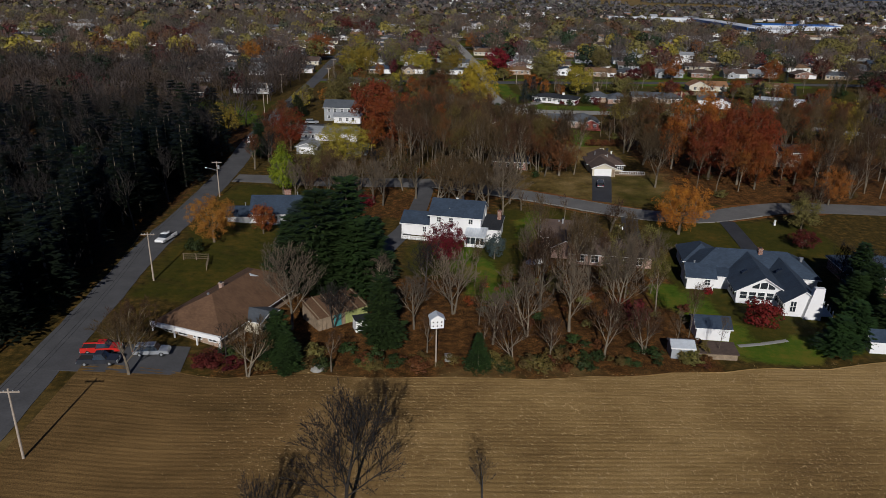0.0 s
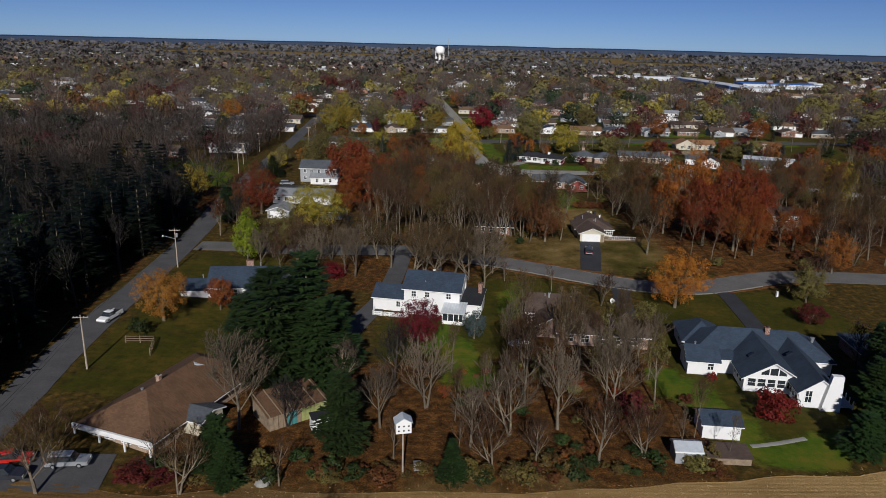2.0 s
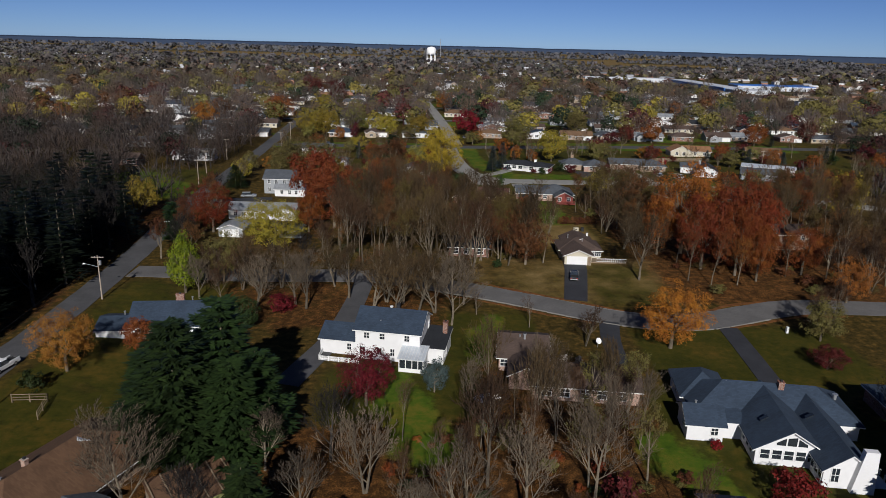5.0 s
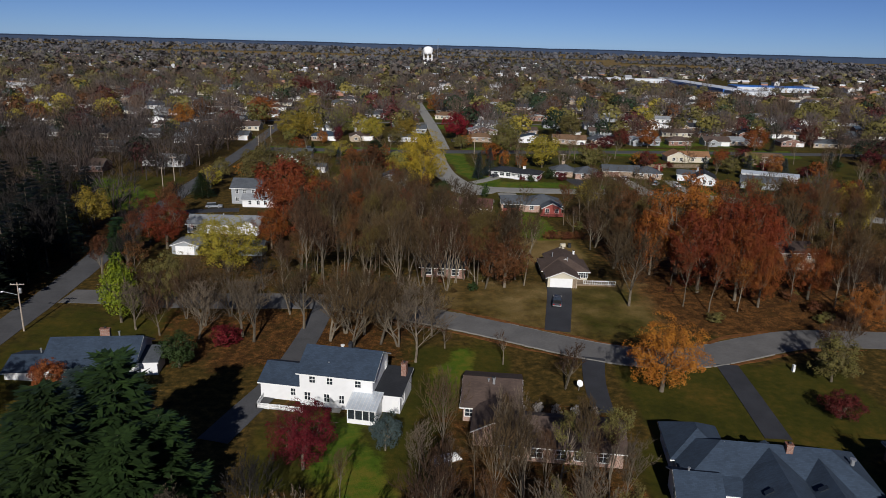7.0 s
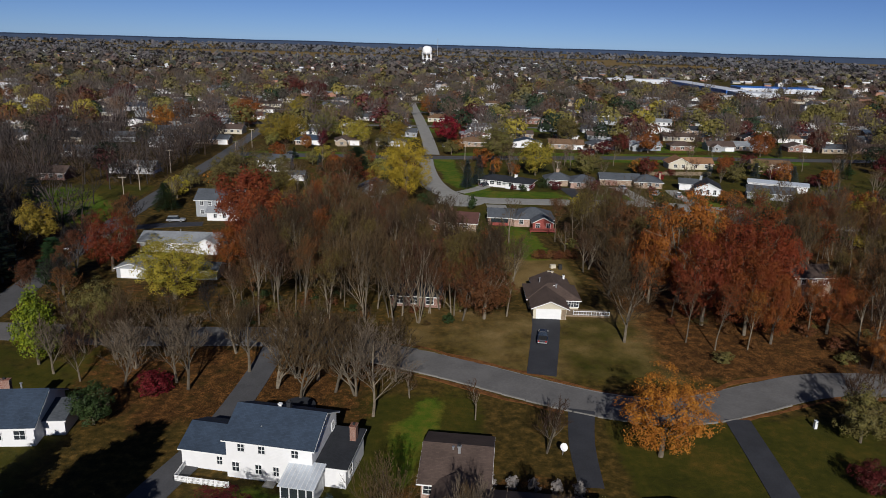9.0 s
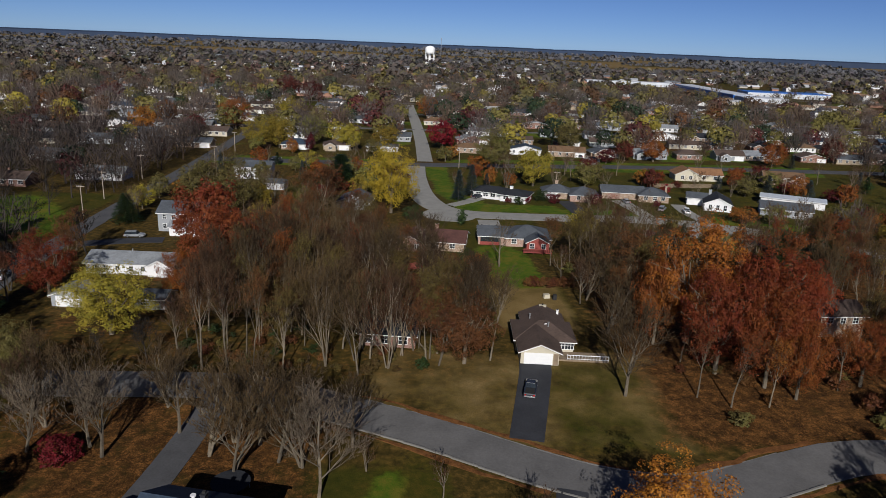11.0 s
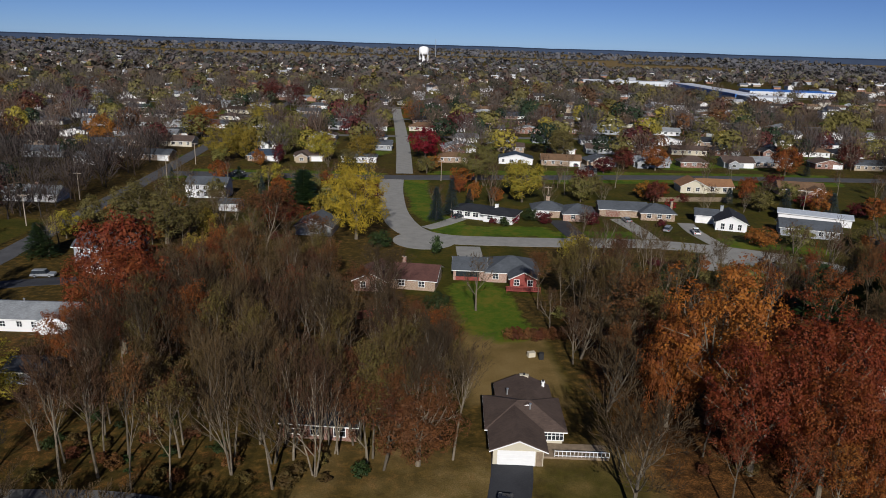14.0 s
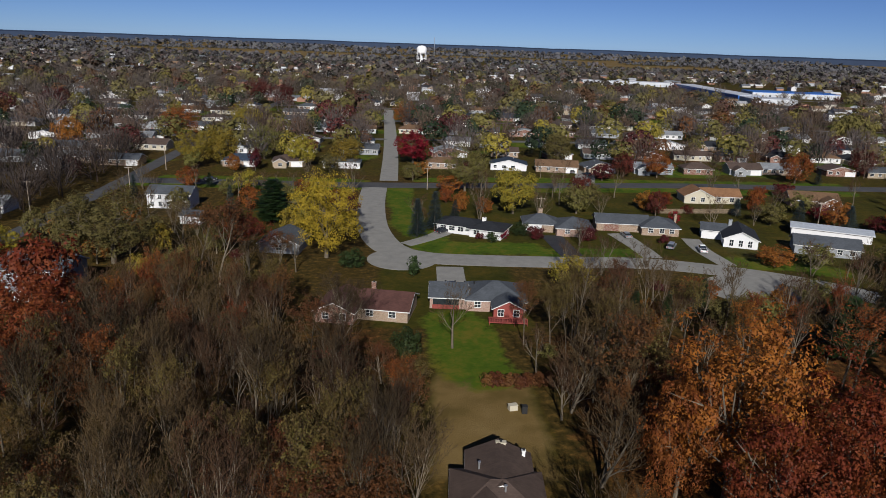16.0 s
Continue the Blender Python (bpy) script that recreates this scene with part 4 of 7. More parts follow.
def block(h, x0, x1, y0, y1, z1, kind, axis, rise, wall, roof, over=0.45, z0=0.0, fascia=True):
    """Walls and roof of one wing."""
    s = Shape().box(x0, x1, y0, y1, z0 - 0.5 if z0 == 0 else z0, z1)
    if kind == "gable":
        if axis == "x":
            ym = (y0 + y1) / 2
            s.prism([(x0, y0, z1), (x0, y1, z1), (x0, ym, z1 + rise - 0.1)], [(x1, y0, z1), (x1, y1, z1), (x1, ym, z1 + rise - 0.1)])
        else:
            xm = (x0 + x1) / 2
            s.prism([(x0, y0, z1), (x1, y0, z1), (xm, y0, z1 + rise - 0.1)], [(x0, y1, z1), (x1, y1, z1), (xm, y1, z1 + rise - 0.1)])
    if kind == "shed":
        s.prism([(x0, y0, z1), (x0, y1, z1), (x0, y1, z1 + rise - 0.1)], [(x1, y0, z1), (x1, y1, z1), (x1, y1, z1 + rise - 0.1)])
    part("wall", s, wall, h)
    rings = roof_rings(x0, x1, y0, y1, z1 + 0.12, kind, axis, rise, over)
    part("roof", slab(rings, 0.12), roof, h)
    if fascia:
        part("fascia", slab(rings, 0.16, 0.125, 0.03), "trim", h, "white eave boards")


def window(h, face, at, u, z, w, hgt, bars=1, trim="trim"):
    """A window on a face: S and N lie at y = at, W and E at x = at; u is its middle along the face."""
    s, p = Shape(), Shape()
    out = -1 if face in "SW" else 1

    def put(sh, u0, u1, z0, z1, d0, d1):
        lo, hi = sorted((at + out * d0, at + out * d1))
        if face in "SN":
            sh.box(u0, u1, lo, hi, z0, z1)
        else:
            sh.box(lo, hi, u0, u1, z0, z1)
    a, b = u - w / 2, u + w / 2
    t = 0.09
    put(s, a - t, a, z - t, z + hgt + t, 0.0, 0.09)
    put(s, b, b + t, z - t, z + hgt + t, 0.0, 0.09)
    put(s, a, b, z + hgt, z + hgt + t, 0.0, 0.09)
    put(s, a - 0.05, b + 0.05, z - t, z, 0.0, 0.13)
    put(s, a, b, z + hgt / 2 - 0.03, z + hgt / 2 + 0.03, 0.0, 0.07)
    for k in range(bars):
        c = a + (b - a) * (k + 1) / (bars + 1)
        put(s, c - 0.03, c + 0.03, z, z + hgt, 0.0, 0.065)
    put(p, a, b, z, z + hgt, 0.0, 0.035)
    f = part("window", s, trim, h)
    part("pane", p, "glass", f, "dark glass pane")
    return f


def door(h, face, at, u, w=0.95, hgt=2.05, mat="door", z=0.05):
    s, k = Shape(), Shape()
    out = -1 if face in "SW" else 1

    def put(sh, u0, u1, z0, z1, d):
        lo, hi = sorted((at, at + out * d))
        if face in "SN":
            sh.box(u0, u1, lo, hi, z0, z1)
        else:
            sh.box(lo, hi, u0, u1, z0, z1)
    put(s, u - w / 2, u + w / 2, z, z + hgt, 0.06)
    for i in (0, 1):
        put(s, u - w * 0.36, u + w * 0.36, z + 0.15 + i * hgt / 2, z + hgt / 2 - 0.1 + i * hgt / 2, 0.08)
    put(k, u + w * 0.38, u + w * 0.44, z + 0.95, z + 1.05, 0.13)
    d = part("door", s, mat, h)
    part("handle", k, "steel", d)


def garage_door(h, face, at, u, w, hgt=2.15, mat="trim"):
    out = -1 if face in "SW" else 1
    d = Shape()
    p = Shape()
    for i in range(4):
        z0, z1 = 0.03 + i * hgt / 4, (i + 1) * hgt / 4
        for j in range(4):
            a, b = u - w / 2 + j * w / 4 + 0.06, u - w / 2 + (j + 1) * w / 4 - 0.06
            lo, hi = sorted((at + out * 0.03, at + out * 0.06))
            if face in "SN":
                p.box(a, b, lo, hi, z0 + 0.06, z1 - 0.04)
            else:
                p.box(lo, hi, a, b, z0 + 0.06, z1 - 0.04)
    lo, hi = sorted((at, at + out * 0.04))
    if face in "SN":
        d.box(u - w / 2, u + w / 2, lo, hi, 0.0, hgt)
    else:
        d.box(lo, hi, u - w / 2, u + w / 2, 0.0, hgt)
    part("garage_door", d.add(p.v, p.f), mat, h)


def chimney(h, x, y, z0, z1, w=0.7, d=0.5, mat="brick_red"):
    s = Shape().box(x - w / 2, x + w / 2, y - d / 2, y + d / 2, z0, z1).box(x - w / 2 - 0.07, x + w / 2 + 0.07, y - d / 2 - 0.07, y + d / 2 + 0.07, z1, z1 + 0.12)
    c = part("chimney", s, mat, h)
    part("flue", Shape().box(x - 0.15, x + 0.15, y - 0.13, y + 0.13, z1 + 0.1, z1 + 0.38), "tyre", c)


def vent(h, x, y, z, r=0.12, hgt=0.5, mat="steel"):
    part("vent_pipe", Shape().tube((x, y, z - 0.4), (x, y, z + hgt), r, r, 8).tube((x, y, z + hgt), (x, y, z + hgt + 0.12), r * 1.6, r * 1.6, 8), mat, h)


def porch_step(h, x0, x1, y0, y1, z=0.18):
    part("step", Shape().box(x0, x1, y0, y1, -0.3, z), "concrete", h)


def house(label, x, y, turn=0.0, name="house", group="", z=None):
    return thing(name, label, "house", x, y, z, turn, group)


def simple_house(x, y, w, d, wall, roof, label, kind="gable", axis="x", turn=0.0, hgt=2.7, rise=1.9, garage=0.0, wing=0.0, seed=0, chim=True):
    """A plain one-storey house with windows to the south, and a garage or a wing where it has one."""
    rng = random.Random(seed * 7 + int(abs(x) * 3 + y))
    h = house(label, x, y, turn, group="houses of the far streets")
    block(h, -w / 2, w / 2, -d / 2, d / 2, hgt, kind, axis, rise, wall, roof)
    n = max(2, int(w / 3.2))
    for k in range(n):
        u = -w / 2 + w * (k + 0.5) / n
        if garage and u > w / 2 - garage - 0.8:
            continue
        window(h, "S", -d / 2, u, 0.95, rng.choice((0.9, 1.2, 1.7)), 1.15, 1)
    if garage:
        garage_door(h, "S", -d / 2, w / 2 - garage / 2 - 0.4, garage)
    if wing:
        block(h, -w / 2 + 0.8, -w / 2 + 0.8 + wing, -d / 2 - 3.5, -d / 2 + 1.0, hgt - 0.05, "gable", "y", 1.4, wall, roof, 0.4)
        window(h, "S", -d / 2 - 3.5, -w / 2 + 0.8 + wing / 2, 0.9, 1.5, 1.2, 1)
    if chim:
        chimney(h, rng.uniform(-w / 4, w / 4), 0.6, hgt + rise * 0.5, hgt + rise + 0.7)
    vent(h, rng.uniform(-w / 3, w / 3), 1.2, hgt + rise * 0.8)
    return h


# white two-storey house with a garage wing and a sun room
H = house("white two-storey house with blue-grey roof", 7.8, 153.2, -12)
block(H, -5.6, 5.6, -5.2, 4.0, 5.5, "gable", "x", 2.3, "white", "roof_blue", 0.4)
block(H, -12.2, -5.62, -4.3, 3.0, 2.8, "gable", "x", 1.6, "white", "roof_blue", 0.35)
block(H, 5.62, 9.6, -4.6, 3.2, 2.9, "shed", "x", 0.7, "white", "roof_dark", 0.3)
for u in (-3.6, -0.9, 3.4):
    window(H, "S", -5.2, u, 3.9, 0.85, 1.0, 1)
for u, w in ((-4.4, 0.9), (-1.4, 0.8), (0.9, 0.7), (3.6, 1.0)):
    window(H, "S", -5.2, u, 1.0, w, 1.25, 1)
window(H, "S", -4.3, -7.0, 1.0, 0.7, 1.1, 1)
window(H, "E", 5.6, -0.8, 5.9, 0.9, 1.1, 1)
window(H, "E", 5.6, 2.5, 3.7, 0.8, 1.1, 1)
window(H, "E", 9.6, -2.6, 0.9, 1.4, 1.4, 1)
door(H, "S", -4.6, 8.9, 0.9, 2.05, "trim")
chimney(H, 8.9, 1.2, 2.9, 5.4, 0.8, 1.1)
chimney(H, 0.7, 0.1, 7.0, 8.3, 0.5, 0.7, "roof_dark")
vent(H, -0.6, 0.2, 7.4, 0.2, 0.4, "trim")
vent(H, -1.6, -3.4, 6.2, 0.06, 0.3)
porch_step(H, -0.5, 0.9, -6.4, -5.22)
# sun room
part("sun_room_roof", slab([[(2.6, -9.0, 2.45), (7.2, -9.0, 2.45), (7.2, -4.62, 3.25), (2.6, -4.62, 3.25)]], 0.1), "metal_roof", H, "ribbed pale metal roof")
part("sun_room_frame", Shape().box(2.8, 7.0, -8.75, -8.65, 0.0, 0.7).box(2.8, 7.0, -8.75, -8.65, 2.15, 2.4).box(2.8, 2.9, -8.65, -5.2, 0, 0.7).box(6.9, 7.0, -8.65, -5.2, 0.0, 2.5).box(2.8, 2.9, -8.65, -5.2, 2.15, 2.5)
     .box(2.8, 2.95, -8.75, -8.6, 0.7, 2.15).box(3.9, 4.02, -8.75, -8.6, 0.7, 2.15).box(5.0, 5.12, -8.75, -8.6, 0.7, 2.15).box(6.0, 6.12, -8.75, -8.6, 0.7, 2.15).box(6.85, 7.0, -8.75, -8.6, 0.7, 2.15), "trim", H)
part("sun_room_glass", Shape().box(2.95, 6.85, -8.71, -8.69, 0.7, 2.15), "glass", H)
for k in range(9):
    x = 2.75 + k * 0.54
    part("roof_rib", Shape().prism([(x, -9.0, 2.4), (x + 0.05, -9.0, 2.4), (x + 0.05, -4.65, 3.2), (x, -4.65, 3.2)], [(x, -9.0, 2.5), (x + 0.05, -9.0, 2.5), (x + 0.05, -4.65, 3.3), (x, -4.65, 3.3)]), "trim", H)

# ranch house with a double garage beyond the street
H = house("tan ranch house with brown roof and white garage door", 52.6, 199.6, -3)
block(H, -5.0, 1.5, 0, 8.6, 2.55, "gable", "y", 1.35, "cream", "roof_brown", 0.55)
block(H, -5.4, 4.7, 5.2, 13.6, 2.5, "hip", "x", 1.75, "cream", "roof_brown", 0.55)
block(H, -3.6, 3.8, 9.0, 17.6, 2.55, "gable", "y", 1.65, "brick_tan", "roof_brown", 0.5)
garage_door(H, "S", 0, -2.0, 4.88, 2.15)
door(H, "S", 0, 0.98, 0.85, 2.05, "wood")
for u in (2.4, 4.0):
    window(H, "S", 5.2, u, 0.8, 1.5, 1.3, 2)
window(H, "W", -5.4, 9.0, 0.9, 1.2, 1.2, 1)
chimney(H, 0.4, 17.4, 2.6, 4.2, 1.2, 0.5, "cream")
chimney(H, 3.2, 16.6, 2.6, 3.6, 0.4, 0.4, "trim")
vent(H, 0.4, 8.0, 4.0)
vent(H, -2.4, 13.0, 3.6)
part("deck", Shape().box(1.7, 10.4, 1.8, 5.1, -0.2, 0.32), "wood", H, "low wooden deck")
part("porch_rail", Shape().box(3.2, 10.4, 1.85, 1.93, 1.1, 1.2).box(3.2, 10.4, 1.85, 1.93, 0.45, 0.52), "trim", H)
for k in range(15):
    part("porch_post", Shape().box(3.2 + k * 0.51, 3.27 + k * 0.51, 1.85, 1.93, 0.3, 1.15 if k % 4 else 1.3), "trim", H)
part("walk", strip([(1.2, -1.5), (4.0, -1.2), (6.4, 0.2), (6.8, 1.7)], 0.9, 0.02), "concrete", H, "curved concrete garden walk").location.z = -gz(52, 200) + 0.02

# brown-roofed house with two wings south of the street
H = house("brown brick ranch house with weathered roof", 29.8, 147.4, -8)
block(H, -4.0, 4.0, -3.2, 7.6, 2.6, "gable", "x", 1.9, "brick_pink", "roof_brown", 0.5)
block(H, 1.5, 17.6, -12.2, -4.0, 2.6, "gable", "x", 1.8, "brick_pink", "roof_brown", 0.5)
block(H, -2.2, 3.4, -9.5, -3.22, 2.5, "gable", "y", 1.5, "brick_pink", "roof_brown", 0.4)
for u in (3.6, 6.4, 9.5, 12.0, 15.0):
    window(H, "S", -12.2, u, 0.7, 1.4, 1.5, 1)
window(H, "S", -3.2, -3.1, 0.9, 1.2, 1.2, 1)
chimney(H, 0.2, 1.0, 3.8, 5.0, 0.35, 0.35, "steel")
vent(H, -0.6, 1.4, 4.1)

# long house with hips, a glazed gable and a sloping chimney
H = house("long white house with blue-grey hipped roofs", 62.0, 126.0, -9)
block(H, -10.6, 12.0, -1.0, 8.6, 2.7, "hip", "x", 2.9, "white", "roof_blue", 0.5)
block(H, -11.2, -4.4, 4.0, 12.4, 2.75, "hip", "y", 2.2, "white", "roof_blue", 0.5)
block(H, -12.1, -7.2, -4.4, 1.5, 2.6, "gable", "x", 1.5, "white", "roof_blue", 0.4)
block(H, -4.4, 4.2, -9.2, 4.5, 2.75, "gable", "y", 2.6, "white", "roof_blue", 0.6)
block(H, 2.6, 8.6, -13.2, 4.8, 2.7, "gable", "y", 2.2, "white", "roof_blue", 0.4)
block(H, -7.18, -4.42, -3.2, 1.0, 2.6, "shed", "x", 0.8, "white", "roof_blue", 0.3)
for k in range(5):
    window(H, "S", -9.2, -3.2 + k * 1.5, 1.0, 1.15, 1.3, 0)
for k in range(3):
    part("gable_light", Shape().prism([(-1.9 + k * 1.35, -9.26, 3.05), (-0.75 + k * 1.35, -9.26, 3.05), (-0.75 + k * 1.35, -9.26, 4.3 if k == 1 else (4.1 if k == 0 else 3.4)), (-1.9 + k * 1.35, -9.26, 4.1 if k == 1 else (3.4 if k == 0 else 4.1))],
                                      [(-1.9 + k * 1.35, -9.2, 3.05), (-0.75 + k * 1.35, -9.2, 3.05), (-0.75 + k * 1.35, -9.2, 4.3 if k == 1 else (4.1 if k == 0 else 3.4)), (-1.9 + k * 1.35, -9.2, 4.1 if k == 1 else (3.4 if k == 0 else 4.1))]), "glass", H)
window(H, "S", -4.4, -8.4, 1.0, 0.9, 1.2, 1)
window(H, "S", -13.2, 4.0, 0.9, 0.9, 1.9, 1)
window(H, "W", -12.1, -2.0, 1.0, 0.8, 1.0, 1)
window(H, "W", -11.2, 8.0, 0.9, 1.2, 1.7, 1)
for k in range(3):
    window(H, "W", -4.4, -7.6 + k * 1.6, 0.9, 1.0, 1.4, 0)
    window(H, "W", 2.6, -12.4 + k * 1.2, 0.9, 0.9, 1.4, 0)
for k in range(2):
    window(H, "E", 8.6, -12.0 + k * 4, 0.9, 1.1, 1.4, 1)
part("chimney", Shape().prism([(5.6, -14.1, -0.5), (8.5, -14.1, -0.5), (8.5, -13.22, -0.5), (5.6, -13.22, -0.5)], [(6.7, -14.0, 5.8), (8.3, -14.0, 5.8), (8.3, -13.1, 5.8), (6.7, -13.1, 5.8)]), "white", H, "white sided chimney breast, wider at the foot")
chimney(H, 2.2, 3.2, 4.6, 6.2, 0.8, 0.8, "brick_red")
for x, y, z in ((-2.3, -4.6, 4.35), (4.2, -3.0, 4.35)):
    part("skylight", Shape().box(-0.55, 0.55, -0.35, 0.35, 0, 0.14), "glass", H).matrix_basis = pose(x, y, z, 0, -36 if x < 0 else -34, 0)
vent(H, -5.4, 3.8, 5.0)
vent(H, 9.8, 3.0, 4.6, 0.25, 0.35)
vent(H, -10.6, -1.4, 4.0, 0.12)
part("deck", Shape().box(8.62, 10.8, -13.0, -6, 0.3, 0.5), "trim", H)
for k in range(6):
    part("deck_post", Shape().box(10.65, 10.8, -13.0 + k * 1.35, -12.85 + k * 1.35, -0.3, 1.5), "trim", H)

# sheds by the field
H = thing("shed", "white garden shed with blue-grey roof", "shed", 47.0, 105.3, None, -7)
block(H, -2.6, 2.6, -2.2, 2.2, 2.3, "gable", "x", 1.0, "white", "roof_blue", 0.3)
door(H, "W", -2.6, 0.0, 0.9, 1.9, "trim")
H = thing("shed", "small grey metal shed at the field edge", "shed", 40.0, 98.4, None, -5)
block(H, -1.7, 1.7, -1.4, 1.4, 1.9, "gable", "x", 0.6, "grey_wall", "metal_roof", 0.15)
door(H, "S", -1.4, 0.3, 0.9, 1.7, "grey_wall")
H = thing("shed", "low brown lean-to with a shallow roof", "shed", 45.4, 98.4, None, -5)
block(H, -2.9, 2.9, -1.5, 1.5, 1.0, "shed", "x", 0.35, "wood", "roof_brown", 0.2, 0.0, False)
H = thing("shed", "white shed with dark blue roof", "shed", 72.8, 101.3, None, -6)
block(H, -2.5, 2.5, -2.0, 2.0, 2.2, "gable", "x", 1.0, "white", "roof_blue", 0.3)
door(H, "W", -2.5, 0.0, 0.9, 1.9, "trim")

# brown hipped house in the corner by the road
H = house("low house with wide brown hipped roof", -31.0, 111.1, -22)
block(H, -5.7, 5.7, -11.4, 11.4, 2.6, "hip", "y", 2.9, "brick_tan", "roof_umber", 0.9)
block(H, 5.0, 8.6, -5.4, -0.8, 2.3, "gable", "x", 0.7, "cream", "roof_grey", 0.4)
part("porch_beam", Shape().box(-6.6, 6.6, -12.6, -12.3, 1.85, 2.55), "trim", H, "white eave beam")
for k in range(4):
    part("porch_post", Shape().box(-6.4 + k * 4.2, -6.2 + k * 4.2, -12.55, -12.35, -0.6, 1.85), "trim", H)
    window(H, "S", -11.4, -4.2 + k * 2.8, 0.8, 1.5, 1.3, 1)
part("skylight", Shape().box(-1.3, 1.3, -0.4, 0.4, 0, 0.25), "metal_roof", H).matrix_basis = pose(1.0, 4.6, 4.75, 0, 26, 60)
vent(H, -0.8, -5.6, 5.0, 0.14, 0.4)
chimney(H, -0.5, -2.7, 4.9, 6.1, 0.6, 0.5, "brick_pink")

# low wing with green boards and teal panels
H = thing("outbuilding", "low brown-roofed shelter with green boards and teal panels", "outbuilding", -13.2, 107.9, None, 36)
block(H, -4.5, 4.5, -1.0, 4.6, 2.2, "shed", "x", 1.0, "wood", "roof_umber", 0.25, 0.0, False)
for k in range(13):
    x = -4.5 + k * 0.7
    part("board", Shape().box(x, x + 0.62, -1.12, -1.03, 0.0, 2.05), "green_board" if k > 6 else ("teal" if k in (4, 5) else "wood"), H)
for k in range(6):
    part("rafter", Shape().prism([(-4.5 + k * 1.75, -1.3, 2.2), (-4.38 + k * 1.75, -1.3, 2.2), (-4.38 + k * 1.75, 4.8, 3.28), (-4.5 + k * 1.75, 4.8, 3.28)],
                                 [(-4.5 + k * 1.75, -1.3, 2.42), (-4.38 + k * 1.75, -1.3, 2.42), (-4.38 + k * 1.75, 4.8, 3.5), (-4.5 + k * 1.75, 4.8, 3.5)]), "wood", H)

# blue-grey house with a red brick chimney
H = house("blue-grey house with steep roof and brick chimney", -32.4, 161.0, 4)
block(H, -7.2, 6.4, -5.6, 4.6, 2.9, "gable", "x", 2.7, "white", "roof_blue", 0.4)
block(H, -12.6, -7.22, -6.0, 1.6, 2.4, "gable", "x", 1.1, "white", "roof_blue", 0.35)
block(H, 6.42, 9.2, -3.0, 1.4, 2.2, "shed", "x", 0.8, "white", "roof_grey", 0.3)
chimney(H, 0.6, 0.4, 4.6, 6.6, 1.5, 0.7)
for u in (-5.4, -2.0, 1.6, 4.6):
    window(H, "S", -5.6, u, 0.9, 1.4, 1.3, 1)
vent(H, -9.0, -1.0, 3.4)
vent(H, 2.8, 0.2, 5.6)

# house at the far side of the big house, in the trees
H = house("grey-blue house among dark trees", 87.5, 130.0, -6)
block(H, -6.0, 6.0, -4.5, 4.5, 2.7, "hip", "x", 2.0, "brick_red", "roof_blue", 0.5)
block(H, -3.0, 2.5, -8.0, -4.4, 2.6, "gable", "y", 1.4, "brick_red", "roof_grey", 0.4)
for u in (-4.4, 4.0):
    window(H, "S", -4.5, u, 0.9, 1.5, 1.3, 1)

# white houses west of the wood
H = house("long white house with pale grey roof", -33.5, 243.5, -2)
block(H, -9.6, 9.6, -3.6, 4.6, 2.7, "gable", "x", 1.5, "white", "roof_light", 0.5)
block(H, 4.4, 9.4, -4.6, 1.0, 2.65, "gable", "y", 1.3, "white", "roof_light", 0.45)
for u in (-7.6, -5.2, -2.6, 0.4, 3.0):
    window(H, "S", -3.6, u, 1.0, 0.9, 1.0, 1)
vent(H, -1.0, 1.0, 4.0)
H = house("low garage with pale weathered roof", -37.4, 223.5, -4, "garage")
block(H, -3.2, 3.2, -3.4, 3.4, 2.4, "gable", "y", 1.1, "grey_wall", "roof_light", 0.4)
garage_door(H, "S", -3.4, 0, 4.6)
H = house("low garage with blue-grey roof behind the yellow tree", -21.8, 222.5, -4, "garage")
block(H, -3.0, 3.0, -2.6, 2.6, 2.3, "gable", "x", 1.0, "grey_wall", "roof_grey", 0.35)
window(H, "S", -2.6, -1.2, 0.9, 1.0, 1.0, 1)
H = house("two-storey grey house with grey roof and white porch", -33.5, 280.5, -3)
block(H, -6.6, 6.6, -4.4, 4.4, 5.3, "gable", "x", 2.2, "grey_wall", "roof_grey", 0.45)
block(H, -2.0, 8.0, -8.6, -4.42, 2.6, "gable", "x", 1.2, "white", "roof_light", 0.4)
for u in (-4.8, -2.4, 0.4, 3.0, 5.2):
    window(H, "S", -4.4, u, 3.5, 0.9, 1.2, 1)
    window(H, "S", -4.4 if u < -2.2 else -8.6, u, 0.9, 0.9, 1.2, 1)
H = house("brick house among the oaks", 111.8, 219.0, 4)
block(H, -4.5, 4.5, -4.0, 4.0, 4.6, "gable", "x", 1.6, "brick_tan", "roof_brown", 0.5)
for u in (-2.6, 0.0, 2.6):
    window(H, "S", -4.0, u, 2.9, 1.0, 1.1, 1)
H = house("small white and brick house under the trees", 25.0, 208.5, -6)
block(H, -5.0, 5.0, -3.2, 3.6, 2.6, "gable", "x", 1.7, "brick_red", "roof_dark", 0.45)
for u in (-3.4, -0.4, 2.8):
    window(H, "S", -3.2, u, 0.7, 1.5, 1.5, 1)

